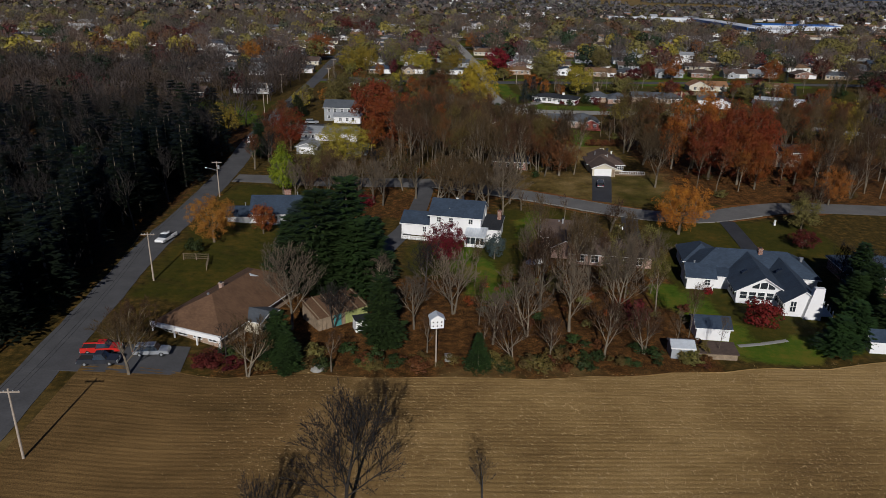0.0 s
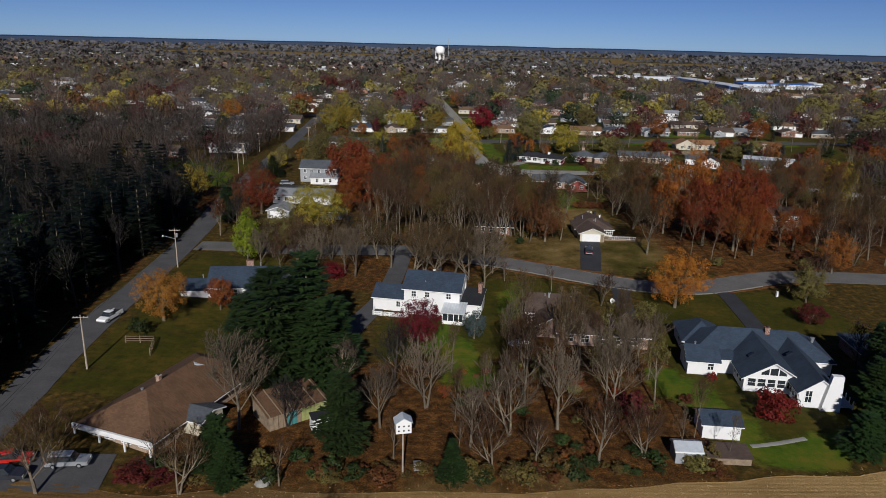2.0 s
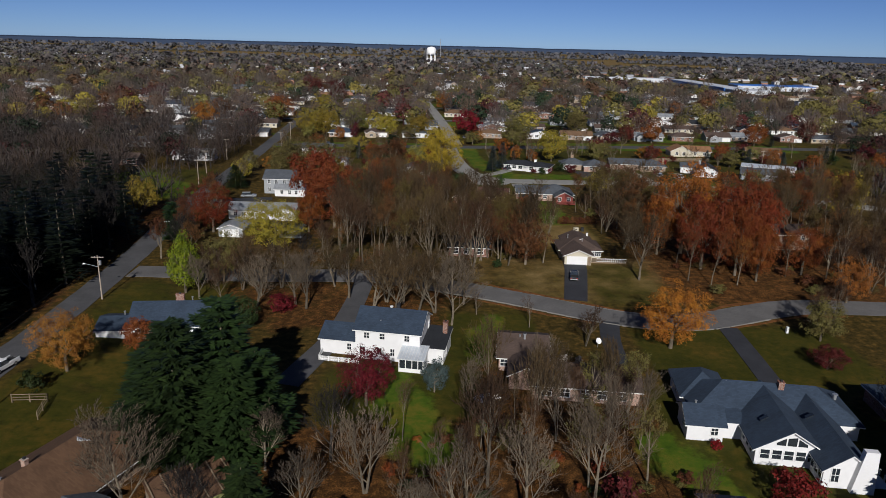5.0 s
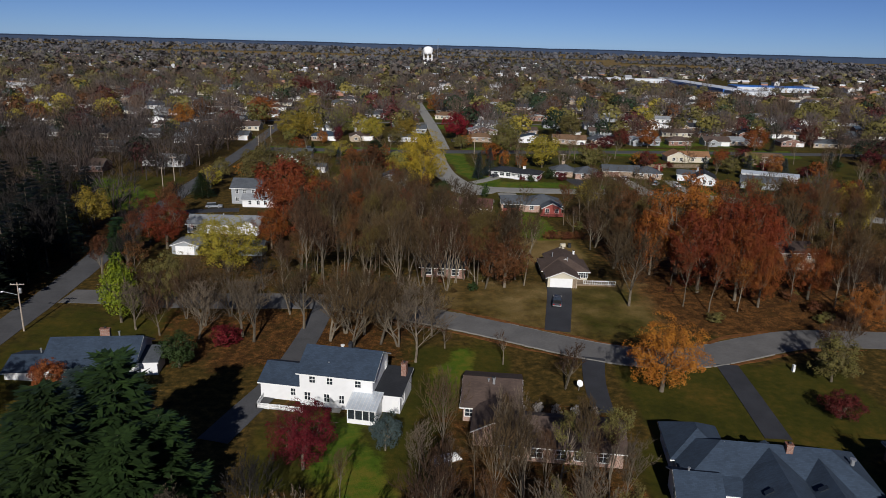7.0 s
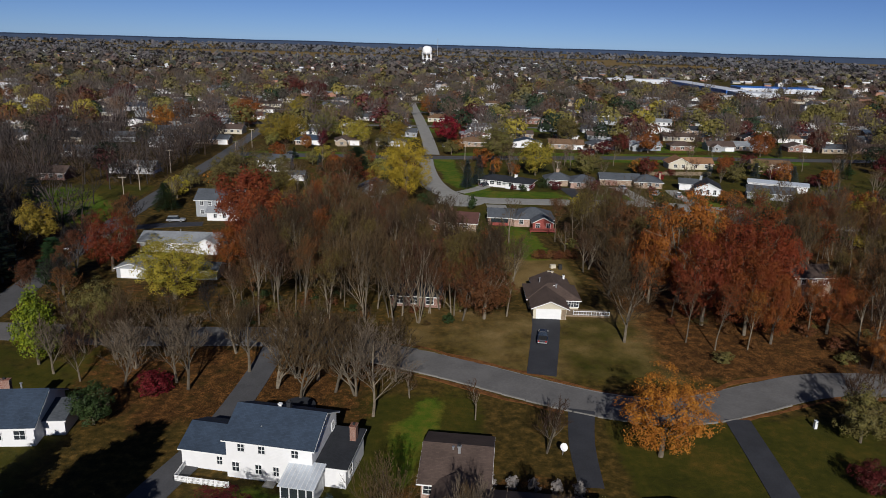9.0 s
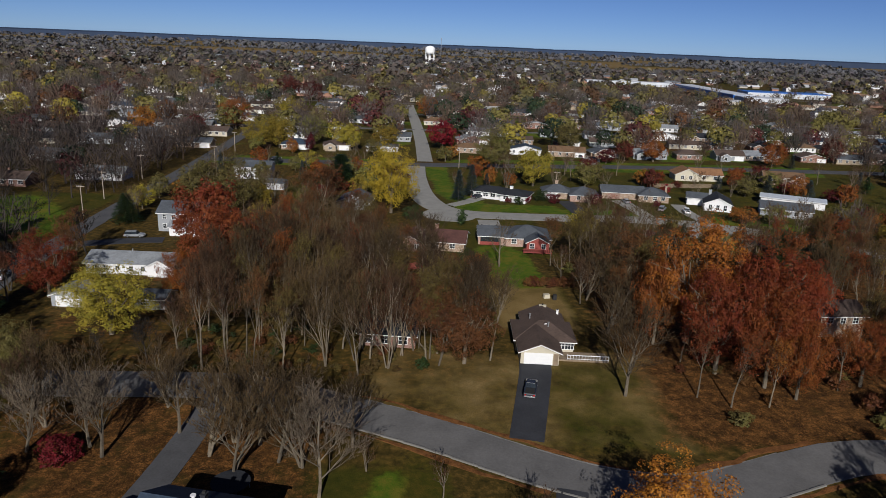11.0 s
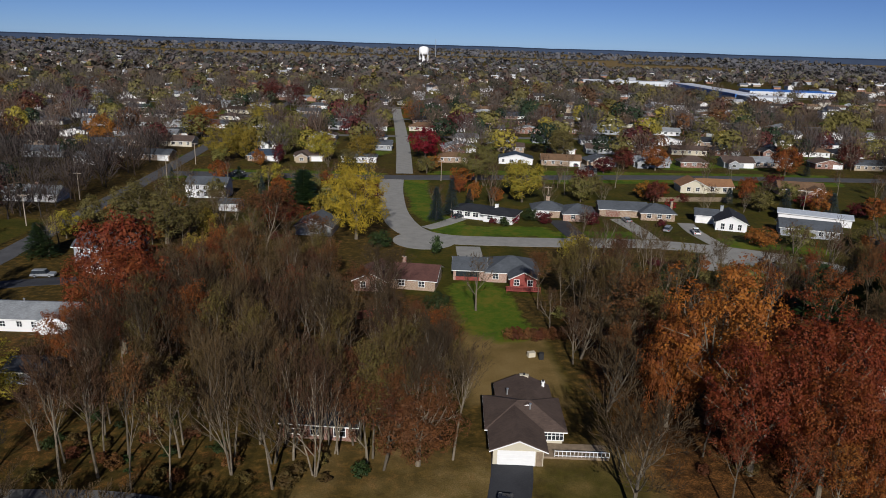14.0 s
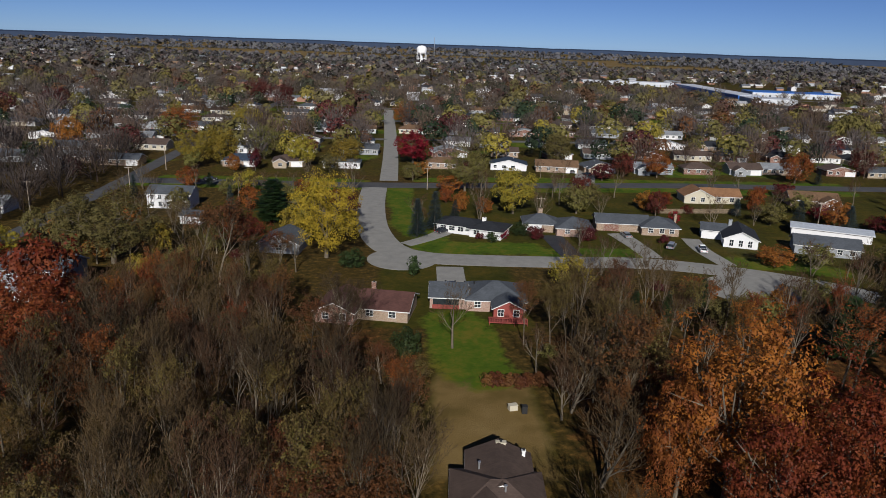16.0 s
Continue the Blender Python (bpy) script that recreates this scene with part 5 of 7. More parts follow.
# houses round the bend of the concrete street
H = house("brick house with dark red-brown roof", 34.0, 271.5, -10)
block(H, -1.2, 8.6, -5.4, 4.4, 2.6, "gable", "x", 1.9, "brick_tan", "roof_red", 0.5)
block(H, -8.6, -1.22, -8.5, 1.5, 2.6, "gable", "y", 1.7, "brick_red", "roof_red", 0.5)
window(H, "S", -5.4, 1.2, 0.9, 1.3, 1.2, 1)
window(H, "S", -5.4, 5.6, 0.9, 1.3, 1.2, 1)
for u in (-6.6, -3.2):
    window(H, "S", -8.5, u, 0.9, 1.1, 1.2, 1)
chimney(H, 0.4, 1.6, 3.4, 5.2, 0.9, 0.6)
H = house("brick house with grey-blue roofs and a red gable porch", 55.5, 277.0, -3)
block(H, -9.4, -2.0, -4.6, 3.6, 2.6, "gable", "x", 1.7, "brick_pink", "roof_grey", 0.4)
block(H, -1.98, 9.8, -5.4, 5.2, 2.6, "hip", "x", 2.2, "brick_pink", "roof_grey", 0.45)
block(H, 3.2, 9.0, -9.6, -5.0, 2.6, "gable", "y", 1.5, "wood_red", "roof_grey", 0.45)
part("deck", Shape().box(2.2, 9.6, -12.4, -9.62, 0.5, 0.65), "wood_red", H, "red-stained deck")
for k in range(16):
    part("deck_baluster", Shape().box(2.3 + k * 0.48, 2.38 + k * 0.48, -12.4, -12.3, -0.3 if k % 5 == 0 else 0.65, 1.55), "wood_red", H)
part("deck_rail", Shape().box(2.2, 9.6, -12.42, -12.3, 1.5, 1.6), "wood_red", H)
# flat dark panel on the wall gives the shade inside an open porch
part("porch_shade_panel", Shape().box(-8.8, -3.6, -4.68, -4.6, 0.9, 2.3), "glass", H, "dark panel for the shade of an open porch")
part("porch_wall", Shape().box(-8.9, -3.5, -4.72, -4.6, 0.0, 0.9), "wood_red", H)
window(H, "S", -5.4, 0.2, 0.9, 1.2, 1.2, 1)
for u in (4.6, 7.6):
    window(H, "S", -9.6, u, 0.9, 1.1, 1.3, 1, "trim")
for k in range(5):
    vent(H, -8.4 + k * 2.0, 1.4, 3.6, 0.12, 0.3, "tyre")
H = house("low white house with dark roof", 59.0, 333.0, -22)
block(H, -9.6, 3.0, -4.0, 4.0, 2.7, "hip", "x", 1.2, "white", "roof_dark", 0.8)
block(H, 0.5, 9.6, -5.2, 3.6, 2.7, "hip", "x", 1.2, "white", "roof_dark", 0.8)
for u in (-7.6, -5.0, -2.4):
    window(H, "S", -4.0, u, 0.9, 1.6, 1.3, 1)
for u in (2.6, 6.6):
    window(H, "S", -5.2, u, 0.9, 1.6, 1.3, 1)
chimney(H, 3.0, 0.5, 3.2, 4.4, 1.1, 0.6, "trim")
H = house("brick house with grey roof and white garage", 83.0, 338.0, -4)
block(H, -9.0, 1.0, -3.6, 4.6, 2.6, "hip", "x", 1.9, "brick_tan", "roof_grey", 0.5)
block(H, 0.0, 10.0, -7.4, 3.0, 2.6, "hip", "x", 2.0, "brick_pink", "roof_grey", 0.5)
garage_door(H, "S", -3.6, -6.2, 4.6)
window(H, "S", -7.4, 7.0, 0.9, 1.6, 1.3, 1)
window(H, "S", -7.4, 3.0, 0.9, 1.2, 1.3, 1)
chimney(H, -4.0, 2.0, 3.0, 5.6, 1.2, 0.7, "brick_tan")
H = house("brick ranch house with grey roof and carport", 108.0, 340.5, -6)
block(H, -12.0, 3.0, -3.4, 5.0, 2.6, "gable", "x", 1.7, "brick_tan", "roof_grey", 0.5)
block(H, 0.5, 11.0, -6.4, 4.4, 2.6, "hip", "x", 1.9, "brick_tan", "roof_grey", 0.5)
garage_door(H, "S", -3.4, -7.8, 4.4, 2.1, "brick_red")
for u in (3.0, 6.2, 9.0):
    window(H, "S", -6.4, u, 0.9, 1.3, 1.3, 1)
chimney(H, 11.6, 2.0, 0.0, 4.6, 0.7, 0.9, "brick_tan")
H = house("white house with gabled grey roof", 131.5, 331.0, -18)
block(H, -7.0, 4.5, -0.5, 6.5, 2.7, "gable", "x", 1.3, "white", "roof_grey", 0.5)
block(H, -1.6, 7.2, -8.0, 4.0, 2.7, "gable", "y", 2.0, "white", "roof_dark", 0.5)
garage_door(H, "S", -0.5, -4.4, 4.4)
for u in (0.4, 2.8, 5.2):
    window(H, "S", -8.0, u, 0.5, 1.0, 1.7, 1)
chimney(H, 0.6, 2.4, 3.4, 5.4, 0.9, 0.9, "grey_wall")
H = house("long white house with pale flat roof", 165.0, 337.0, -26)
block(H, -10.5, 10.5, -3.6, 3.6, 2.7, "gable", "x", 0.7, "white", "metal_roof", 0.5)
H = house("house with dark grey roof in tree shade", 154.0, 320.5, -20)
block(H, -8.0, 8.0, -4.2, 4.2, 2.7, "gable", "x", 1.8, "grey_wall", "roof_grey", 0.5)
for u in (-5, -1, 3, 6):
    window(H, "S", -4.2, u, 0.9, 1.2, 1.2, 1)
H = house("cream house with orange-tan roof", 146.0, 383.0, -4)
block(H, -9.0, 1.0, -4.5, 4.5, 2.8, "gable", "y", 2.4, "cream", "roof_orange", 0.5)
block(H, -2.0, 11.0, -3.0, 5.0, 2.8, "gable", "x", 2.0, "cream", "roof_orange", 0.5)
for u in (-6.0, -2.6, 3.4, 8.0):
    window(H, "S", -4.5 if u < 1 else -3.0, u, 0.8, 1.3, 1.4, 1)
H = house("tan brick house with tan roof", 183.0, 381.0, -12)
block(H, -8.0, 8.0, -4.5, 4.5, 2.8, "gable", "x", 2.1, "brick_pink", "roof_tan", 0.5)
block(H, 1.0, 7.5, -8.5, -4.0, 2.7, "gable", "y", 1.8, "brick_pink", "roof_tan", 0.4)
for u in (-5.6, -2.4, 4.2):
    window(H, "S", -4.5 if u < 1 else -8.5, u, 0.8, 1.3, 1.4, 1)
H = house("two-storey white house with grey roof", -32.5, 356.0, -2)
block(H, -6.6, 6.6, -4.0, 4.0, 4.6, "gable", "x", 1.8, "white", "roof_grey", 0.4)
for u in (-5.0, -2.6, 0.0, 2.6, 5.0):
    window(H, "S", -4.0, u, 2.9, 1.0, 1.3, 1)
    window(H, "S", -4.0, u, 0.7, 1.0, 1.3, 1)
H = house("white garage behind trees", -20.5, 337.0, -4, "garage")
block(H, -3.0, 3.0, -2.8, 2.8, 2.4, "gable", "x", 1.0, "white", "roof_grey", 0.3)
garage_door(H, "S", -2.8, 0, 4.4)
H = house("house with blue-grey roof beside the yellow tree", 9.5, 313.0, -6)
block(H, -5.0, 5.0, -5.0, 5.0, 2.7, "gable", "y", 2.2, "grey_wall", "roof_grey", 0.5)
window(H, "S", -5.0, 0, 0.9, 1.6, 1.3, 1)

# ---- trees and bushes, street by street ----
YELL = "yellow autumn tree with a dense rounded crown"
leafy(-36.6, 178.6, 4.9, 12.5, "lime", "yellow-green tree with a pointed crown", 3)
leafy(4.2, 132.6, 4.6, 9.4, "claret", "dark red maple on the lawn of the white house")
leafy(57.9, 154.2, 6.4, 11.8, "amber", "orange tree beside the driveway")
bare(63.0, 190.0, 17, 1.25, label="large leafless tree on the front lawn")
leafy(38.0, 199.5, 6.2, 12.5, "brown", "oak with dull red-brown leaves")
sparse(33.5, 198.5, 5.0, 11, "brown", "oak with sparse red-brown leaves")
leafy(80.0, 210.5, 9.8, 23.5, "oakorange", "tall oak with orange-red leaves", group="red oaks")
leafy(73.5, 209.5, 5.2, 17, "rust", "oak with rusty leaves", group="red oaks")
leafy(89.5, 204.0, 8.6, 20.5, "oakred", "tall oak with deep red leaves", group="red oaks")
leafy(97.5, 206.5, 6.6, 18.5, "oakorange", "tall oak with orange-red leaves", group="red oaks")
leafy(80.5, 198.0, 7.0, 18.5, "rust", "tall oak with rusty leaves", group="red oaks")
leafy(87.0, 193.5, 6.0, 17.5, "oakred", "oak with deep red leaves", group="red oaks")
leafy(90.5, 190.0, 4.6, 14.0, "oakred", "oak with deep red leaves", group="red oaks")
sparse(112.0, 238.0, 7.0, 16, "rust", "tall oak with rusty leaves", True, "red oaks")
sparse(122.0, 226.0, 6.0, 14, "rust", "tall oak with rusty leaves", True, "red oaks")
for x, y, r, h in ((74.5, 190.0, 4.2, 12), (78.9, 187.3, 4.4, 14), (85.0, 187.5, 4.2, 12), (99.0, 193.0, 4.0, 11), (76.0, 202.0, 4.5, 14), (107.0, 190.0, 4.2, 12)):
    sparse(x, y, r, h, "rust", "oak with rusty red leaves thinning out", True, "red oaks")
leafy(-24.2, 207.8, 8.4, 13.0, "yellow", "wide pale yellow tree with drooping twigs")
leafy(-43.5, 224.9, 6.3, 13, "oakred", "rust-red tree beside the road")
leafy(-69.6, 243.5, 5.6, 11, "yellow", YELL)
leafy(-19.5, 251.5, 7.8, 20.5, "rust", "tall oak with rust-red leaves")
leafy(-11.5, 231.5, 9.0, 19.5, "rust", "tall oak with rust-red leaves")
leafy(-18.0, 226.5, 4.6, 10.5, "oakred", "small oak with rust-red leaves")
leafy(21.0, 305.5, 9.2, 21.5, "gold", "large golden yellow tree by the street")
leafy(-47.0, 424.0, 8.15, 15.1, "yellow", YELL)
leafy(-38.0, 431.0, 7.08, 15.1, "yellow", YELL)
leafy(-23.8, 447.0, 8.24, 15.1, "olive", "yellow-green tree with a rounded crown")
leafy(-4.0, 431.5, 6.3, 12.5, "yellow", YELL)
leafy(13.0, 432.9, 6.5, 12.5, "yellow", YELL)
leafy(-53.6, 541.2, 9.21, 15.1, "yellow", YELL)
leafy(-74.7, 495.2, 10.28, 17.5, "orange", "broad tree with brown-orange leaves")
leafy(40.8, 444.4, 7.57, 14.4, "crimson", "bright crimson maple by the street")
pine(43.1, 326.1, 3.4, 11, "spruce", "blue spruce on the corner lawn", 2)
pine(48.0, 334.0, 3.6, 11.5, "spruce", "blue spruce on the corner lawn", 2)
leafy(60.0, 388.0, 8.73, 16.8, "olive", "olive-green tree losing its leaves")
leafy(73.3, 356.5, 7.18, 15.1, "yellow", "faded yellow tree behind the houses")
leafy(105.3, 452.0, 6.5, 15.1, "olive", "yellow-green tree before the brick house")
pine(1.9, 338.4, 6.2, 13, "pine", "dark green pine behind the houses", 0)
leafy(-26.8, 297.5, 11.5, 17, "olive", "wide thinning olive-brown tree")
leafy(-38.0, 305.0, 6.79, 13.9, "olive", "wide thinning olive-brown tree")
sparse(71.5, 226.0, 7.0, 19, "brown", "tall tree with a few brown leaves", True)
bush(42.4, 292.6, 1.5, 5.2, "hedge", "narrow clipped evergreen bush")
pine(160.2, 346.5, 3.2, 9, "spruce", "small blue spruce in a garden", 2)
pine(174.0, 342.9, 3.5, 8.5, "spruce", "small blue spruce in a garden", 2)
leafy(199.1, 422.9, 6.5, 12.5, "rust", "rust-red tree beside the street")
leafy(239.3, 443.5, 6.01, 12.5, "maroon", "dark red tree beside the street")
leafy(142.7, 427.4, 5.6, 10.8, "rust", "rust-red tree beside the street")
leafy(128.9, 428.6, 5.2, 9.7, "maroon", "dark red tree beside the street")
leafy(117, 417, 4.5, 7.6, "maroon", "dark red tree beside the street")
bush(175.5, 360.4, 4.2, 4.2, "crimson", "broad bush with crimson leaves")
bush(121.5, 346.9, 1.8, 4.6, "crimson", "small bush with crimson leaves")
pine(118.3, 251.8, 5.5, 12, "pine", "dark green pine beside the oaks", 1)
pine(129.2, 256.2, 5.5, 13, "pine", "dark green pine beside the oaks", 1)
pine(136, 262, 5.0, 12, "pine", "dark green pine beside the oaks", 1)
for x, y, r, h in ((-13.5, 122.1, 7.2, 21), (-18.0, 116.4, 6.8, 20.5), (-9.6, 123.2, 5.4, 13.5), (-23.0, 121.5, 6.0, 14), (-11.2, 116.6, 6.0, 15), (-17.0, 126.0, 6.0, 15)):
    pine(x, y, r, h, "pine", "tall dark pine beside the white house", int(x) % 2, "tall pines")
pine(-24.5, 136.5, 5.0, 12, "spruce", "grey-green spruce before the blue house", 0, "tall pines")
leafy(-43.4, 141.1, 4.9, 10, "orange", "round orange-brown tree by the road")
leafy(-35.1, 149.0, 2.9, 7, "rust", "small tree with rust-red leaves")
bush(-45.0, 134.0, 1.7, 3.4, "hedge", "dark green bush by the fence")
pine(-5.6, 98.4, 3.9, 12.5, "pine", "green pine in the back yard", 1)
pine(-20.2, 93.4, 3.2, 9.0, "pine", "green pine in the back yard", 1)
pine(8.6, 92.6, 2.4, 6.4, "pine", "small dark evergreen at the field edge", 2)
pine(64.5, 99.0, 3.6, 6.6, "pine", "dark green pine by the garden", 1)
pine(69.0, 102.5, 3.6, 7.6, "pine", "dark green pine by the garden", 1)
for x, y, h in ((73.5, 111.5, 9), (79.0, 120.0, 11), (76.0, 104.5, 9)):
    pine(x, y, 3.6, h, "pine", "dark green pine by the garden", 1)
pine(77, 113, 3.8, 10, "pine", "dark green pine by the garden", 0)
pine(82, 106, 4.0, 11, "pine", "dark green pine by the garden", 1)
bush(57.0, 108.6, 3.2, 4.8, "claret", "dark red bush before the glazed gable")
bush(35.8, 108.5, 2.2, 4.6, "maroon", "dark red bush among bare trees")
bush(52.6, 121.0, 0.9, 1.4, "crimson", "small red bush by the wall")
bush(23.5, 95.5, 1.5, 1.8, "rust", "low red bush in fallen leaves")
leafy(82.5, 146.0, 3.0, 4.2, "maroon", "low dark red tree by the drive")
leafy(103.7, 194.6, 5, 12, "rust", "rusty tree by the street")
leafy(104.9, 177.9, 4.6, 10, "orange", "orange-brown tree by the street")
leafy(88, 158, 4, 8, "olive", "thin yellow-green tree by the street")
leafy(146.3, 250.1, 7.27, 15.1, "yellow", YELL)
leafy(24.0, 120.0, 2, 5, "olive", "small grey-green tree before the sun room")
leafy(14.5, 137.0, 2.2, 5.5, "spruce", "small grey-green tree before the sun room")
bush(-15.2, 170.4, 2.7, 3.6, "claret", "dark red bush by the driveway")
bush(-30.5, 93.2, 2.4, 2.0, "maroon", "low dark red bush before the brown house")
bush(-26.6, 92.6, 1.9, 1.7, "maroon", "low dark red bush before the brown house")
leafy(-20.5, 161.5, 3.4, 6.0, "hedge", "dark rounded evergreen beside the blue-grey house")
for k in range(5):
    bush(34.0 + 2.7 * k, 147.0 - 0.42 * k, 0.85, 2.0, "pale_shrub", "clipped round shrub with pale dry leaves", "round shrubs")
for x, y, r, m in ((60.3, 325.2, 1.3, "maroon"), (66.6, 326.4, 1.9, "crimson"), (63.4, 322.6, 1.8, "hedge"), (76.0, 327, 2.6, "maroon"), (90, 326, 2.8, "maroon"), (72, 330, 2.6, "hedge"),
                   (-36, 438, 3.2, "hedge"), (28.0, 298.0, 3.2, "hedge")):
    bush(x, y, r, r * 1.5, m, "clipped rounded garden bush", "garden bushes")

# leafless trees of the yards and along the field
BARE_YARD = "leafless tree with spreading grey twigs"
for x, y, h in ((-1.0, 105.6, 10.5), (5.5, 111.5, 13), (11.4, 100.8, 10), (17.2, 103.5, 12), (24.2, 105.5, 14), (33.0, 109.5, 15.5), (-7.4, 116.0, 10)):
    bare(x, y, h, 1.0, mat="twig_lit", label=BARE_YARD)
for x, y, h in ((-42.0, 95.2, 9.5), (-12.5, 92.0, 7), (1.2, 98.0, 7), (14.0, 95.5, 9), (19.5, 96.2, 8), (28.0, 97.0, 11), (34.5, 98.5, 9), (20.5, 113.0, 16)):
    bare(x, y, h, 1.0, mat="twig_red", label=BARE_YARD)
for x, y, h in ((26.5, 118.0, 16), (31.0, 123.0, 14), (36.0, 117.0, 13), (38.5, 126.0, 14), (22.0, 128.0, 16), (18.5, 122.0, 13), (42.0, 121.0, 12), (30.0, 131.0, 12)):
    bare(x, y, h + 1, 0.8, True, "twig_lit" if h < 14 else "twig", label=BARE_YARD)
for x, y, r, h in ((33.0, 112.5, 4.0, 12), (40.5, 113.0, 3.6, 11), (36.5, 129.0, 4, 11), (43.0, 130.5, 3.6, 10)):
    sparse(x, y, r, h, "olive", "thin tree with a few yellowing leaves")
# shaded yard trees: their shade is put into twig and bark colour
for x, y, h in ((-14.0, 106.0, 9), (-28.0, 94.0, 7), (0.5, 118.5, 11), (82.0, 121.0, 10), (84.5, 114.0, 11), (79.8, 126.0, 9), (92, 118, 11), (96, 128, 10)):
    bare(x, y, h, 1.0, mat="twig_shade", label="leafless tree with shade put into its dark twigs")
# the trees that stand up in front of the field, in the same darkened twigs
bare(-6.6, 61.5, 17, 1.1, False, "twig_shade", "tall leafless tree standing at the field")
bare(-14.0, 58.5, 9.5, 0.8, False, "twig_shade", "tall leafless tree standing at the field")
bare(7.5, 65.5, 6.6, 1.0, False, "twig_shade", "leafless bush standing at the field")
# along the street
for x, y, h in ((-20.8, 172.8, 12), (-13.0, 174.0, 12), (-10.6, 171.8, 13), (2.8, 172.5, 14), (5.5, 175.5, 13), (9.0, 175.2, 14), (13.0, 177.0, 12), (18.5, 164.2, 15.5), (15.5, 170.5, 13), (-17.5, 183, 12), (-24.5, 184.5, 12), (-6, 184, 11), (21.5, 175.0, 11), (-33, 176, 10), (-2.5, 177.5, 13), (7.0, 168.5, 13), (12.0, 171.5, 14), (-21, 178.5, 11), (-37, 184.5, 9)):
    bare(x, y, h, 1.15, mat="twig" if (x + y) % 3 < 1.6 else "twig_lit", label="leafless street tree with a spreading crown", group="street trees")
for x, y, h in ((23.8, 169.8, 5), (33.5, 163.5, 6.5), (42.4, 154.8, 8), (-25.5, 181.5, 11), (-31.5, 183.5, 10), (-28.0, 174.0, 9), (89.5, 163.5, 9), (95.5, 167.0, 10)):
    bare(x, y, h, 1.0, mat="twig_red", label="leafless tree with reddish twigs", group="street trees")


def wood(seed, x0, x1, y0, y1, gap, make, keep):
    """Trees at uneven spacing over a rectangle."""
    rng = random.Random(seed)
    y = y0
    while y < y1:
        x = x0 + rng.uniform(0, gap)
        while x < x1:
            px, py = x + rng.uniform(-0.35, 0.35) * gap, y + rng.uniform(-0.35, 0.35) * gap
            if keep(px, py):
                make(px, py, rng)
            x += gap
        y += gap * 0.9


def wood_tree(x, y, rng):
    q = rng.random()
    if q < 0.46:
        bare(x, y, rng.uniform(14, 20), rng.uniform(0.85, 1.2), True, rng.choice(("twig", "twig", "twig_red")), "tall slender leafless tree of the wood", "trees of the wood")
    elif q < 0.9:
        sparse(x, y, rng.uniform(3.4, 5.2), rng.uniform(11, 18), rng.choice(("brown", "drab", "drab", "brown", "rust") if y > 215 else ("brown", "drab", "drab")), "tall tree with a few brown leaves hanging on", True, "trees of the wood")
    else:
        bare(x, y, rng.uniform(8, 12), 1.0, False, "twig_red", "young leafless tree of the wood", "trees of the wood")


wood(3, -22, 44, 196, 272, 5.0, wood_tree, lambda x, y: not (19 < x < 32 and 205 < y < 213) and not (x > 20 and y > 229) and not (x > 0 and y > 264) and not (x > 26 and y < 197) and not (x > 40 and y < 200) and not (x < -12 and y > 250) and x > -11.5 and math.hypot(x + 12.5, y - 231.5) > 5 and not (x < -2 and y > 262))
wood(4, 66, 150, 182, 262, 7.4, wood_tree, lambda x, y: not (66 < x < 108 and 182 < y < 226) and not (82 < x < 117 and 226 <= y < 240) and not (111 < x < 124 and 219 < y < 236) and not (x < 81 and y < 228) and not (124 < x < 156 and 198 < y < 240 and x > 132))
wood(5, 58, 78, 228, 262, 8, wood_tree, lambda x, y: x > 60)


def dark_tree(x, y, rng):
    # the wood's darkness is put into needle, twig and bark colours
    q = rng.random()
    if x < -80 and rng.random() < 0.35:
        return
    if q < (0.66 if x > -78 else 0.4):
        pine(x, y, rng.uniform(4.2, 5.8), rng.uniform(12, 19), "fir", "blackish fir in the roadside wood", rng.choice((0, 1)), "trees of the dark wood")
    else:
        bare(x, y, rng.uniform(11, 17), rng.uniform(0.9, 1.15), False, "twig_shade", "leafless tree of the roadside wood with shade in its colour", "trees of the dark wood")


for x, y, r, h in ((-36, 190, 4.2, 11), (-28, 197, 4.5, 12), (-20, 195.5, 4.5, 13), (-33, 203, 4.5, 12), (-12, 197, 4.4, 13), (-24, 204, 4.5, 13), (-41, 198, 4, 10), (-49, 200, 3.6, 10), (-47, 209, 4, 11), (-50, 222, 3.6, 10), (-52, 236, 4, 11), (-50, 247, 4, 12), (-53, 257, 4, 11), (-47, 240, 4, 11)):
    if not (-40 < x < -10 and 188 < y < 212):
        sparse(x, y, r, h, "orange" if (x + y) % 5 < 1 else "brown", "thin tree with brown leaves beside the road", False, "roadside trees")
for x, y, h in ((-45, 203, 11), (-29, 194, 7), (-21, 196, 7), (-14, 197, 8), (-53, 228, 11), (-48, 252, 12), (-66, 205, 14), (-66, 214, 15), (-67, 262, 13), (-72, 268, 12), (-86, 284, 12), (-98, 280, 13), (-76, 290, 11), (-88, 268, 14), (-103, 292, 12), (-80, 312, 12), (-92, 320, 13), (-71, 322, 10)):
    bare(x, y, h, 1.1, mat="twig_shade", label="leafless tree beside the road", group="roadside trees")
for x, y, h in ((66, 214, 13), (71, 224, 14), (66, 232, 13), (82, 224, 14)):
    bare(x, y, h, 1.2, label="leafless tree beside the ranch house", group="trees by the ranch house")
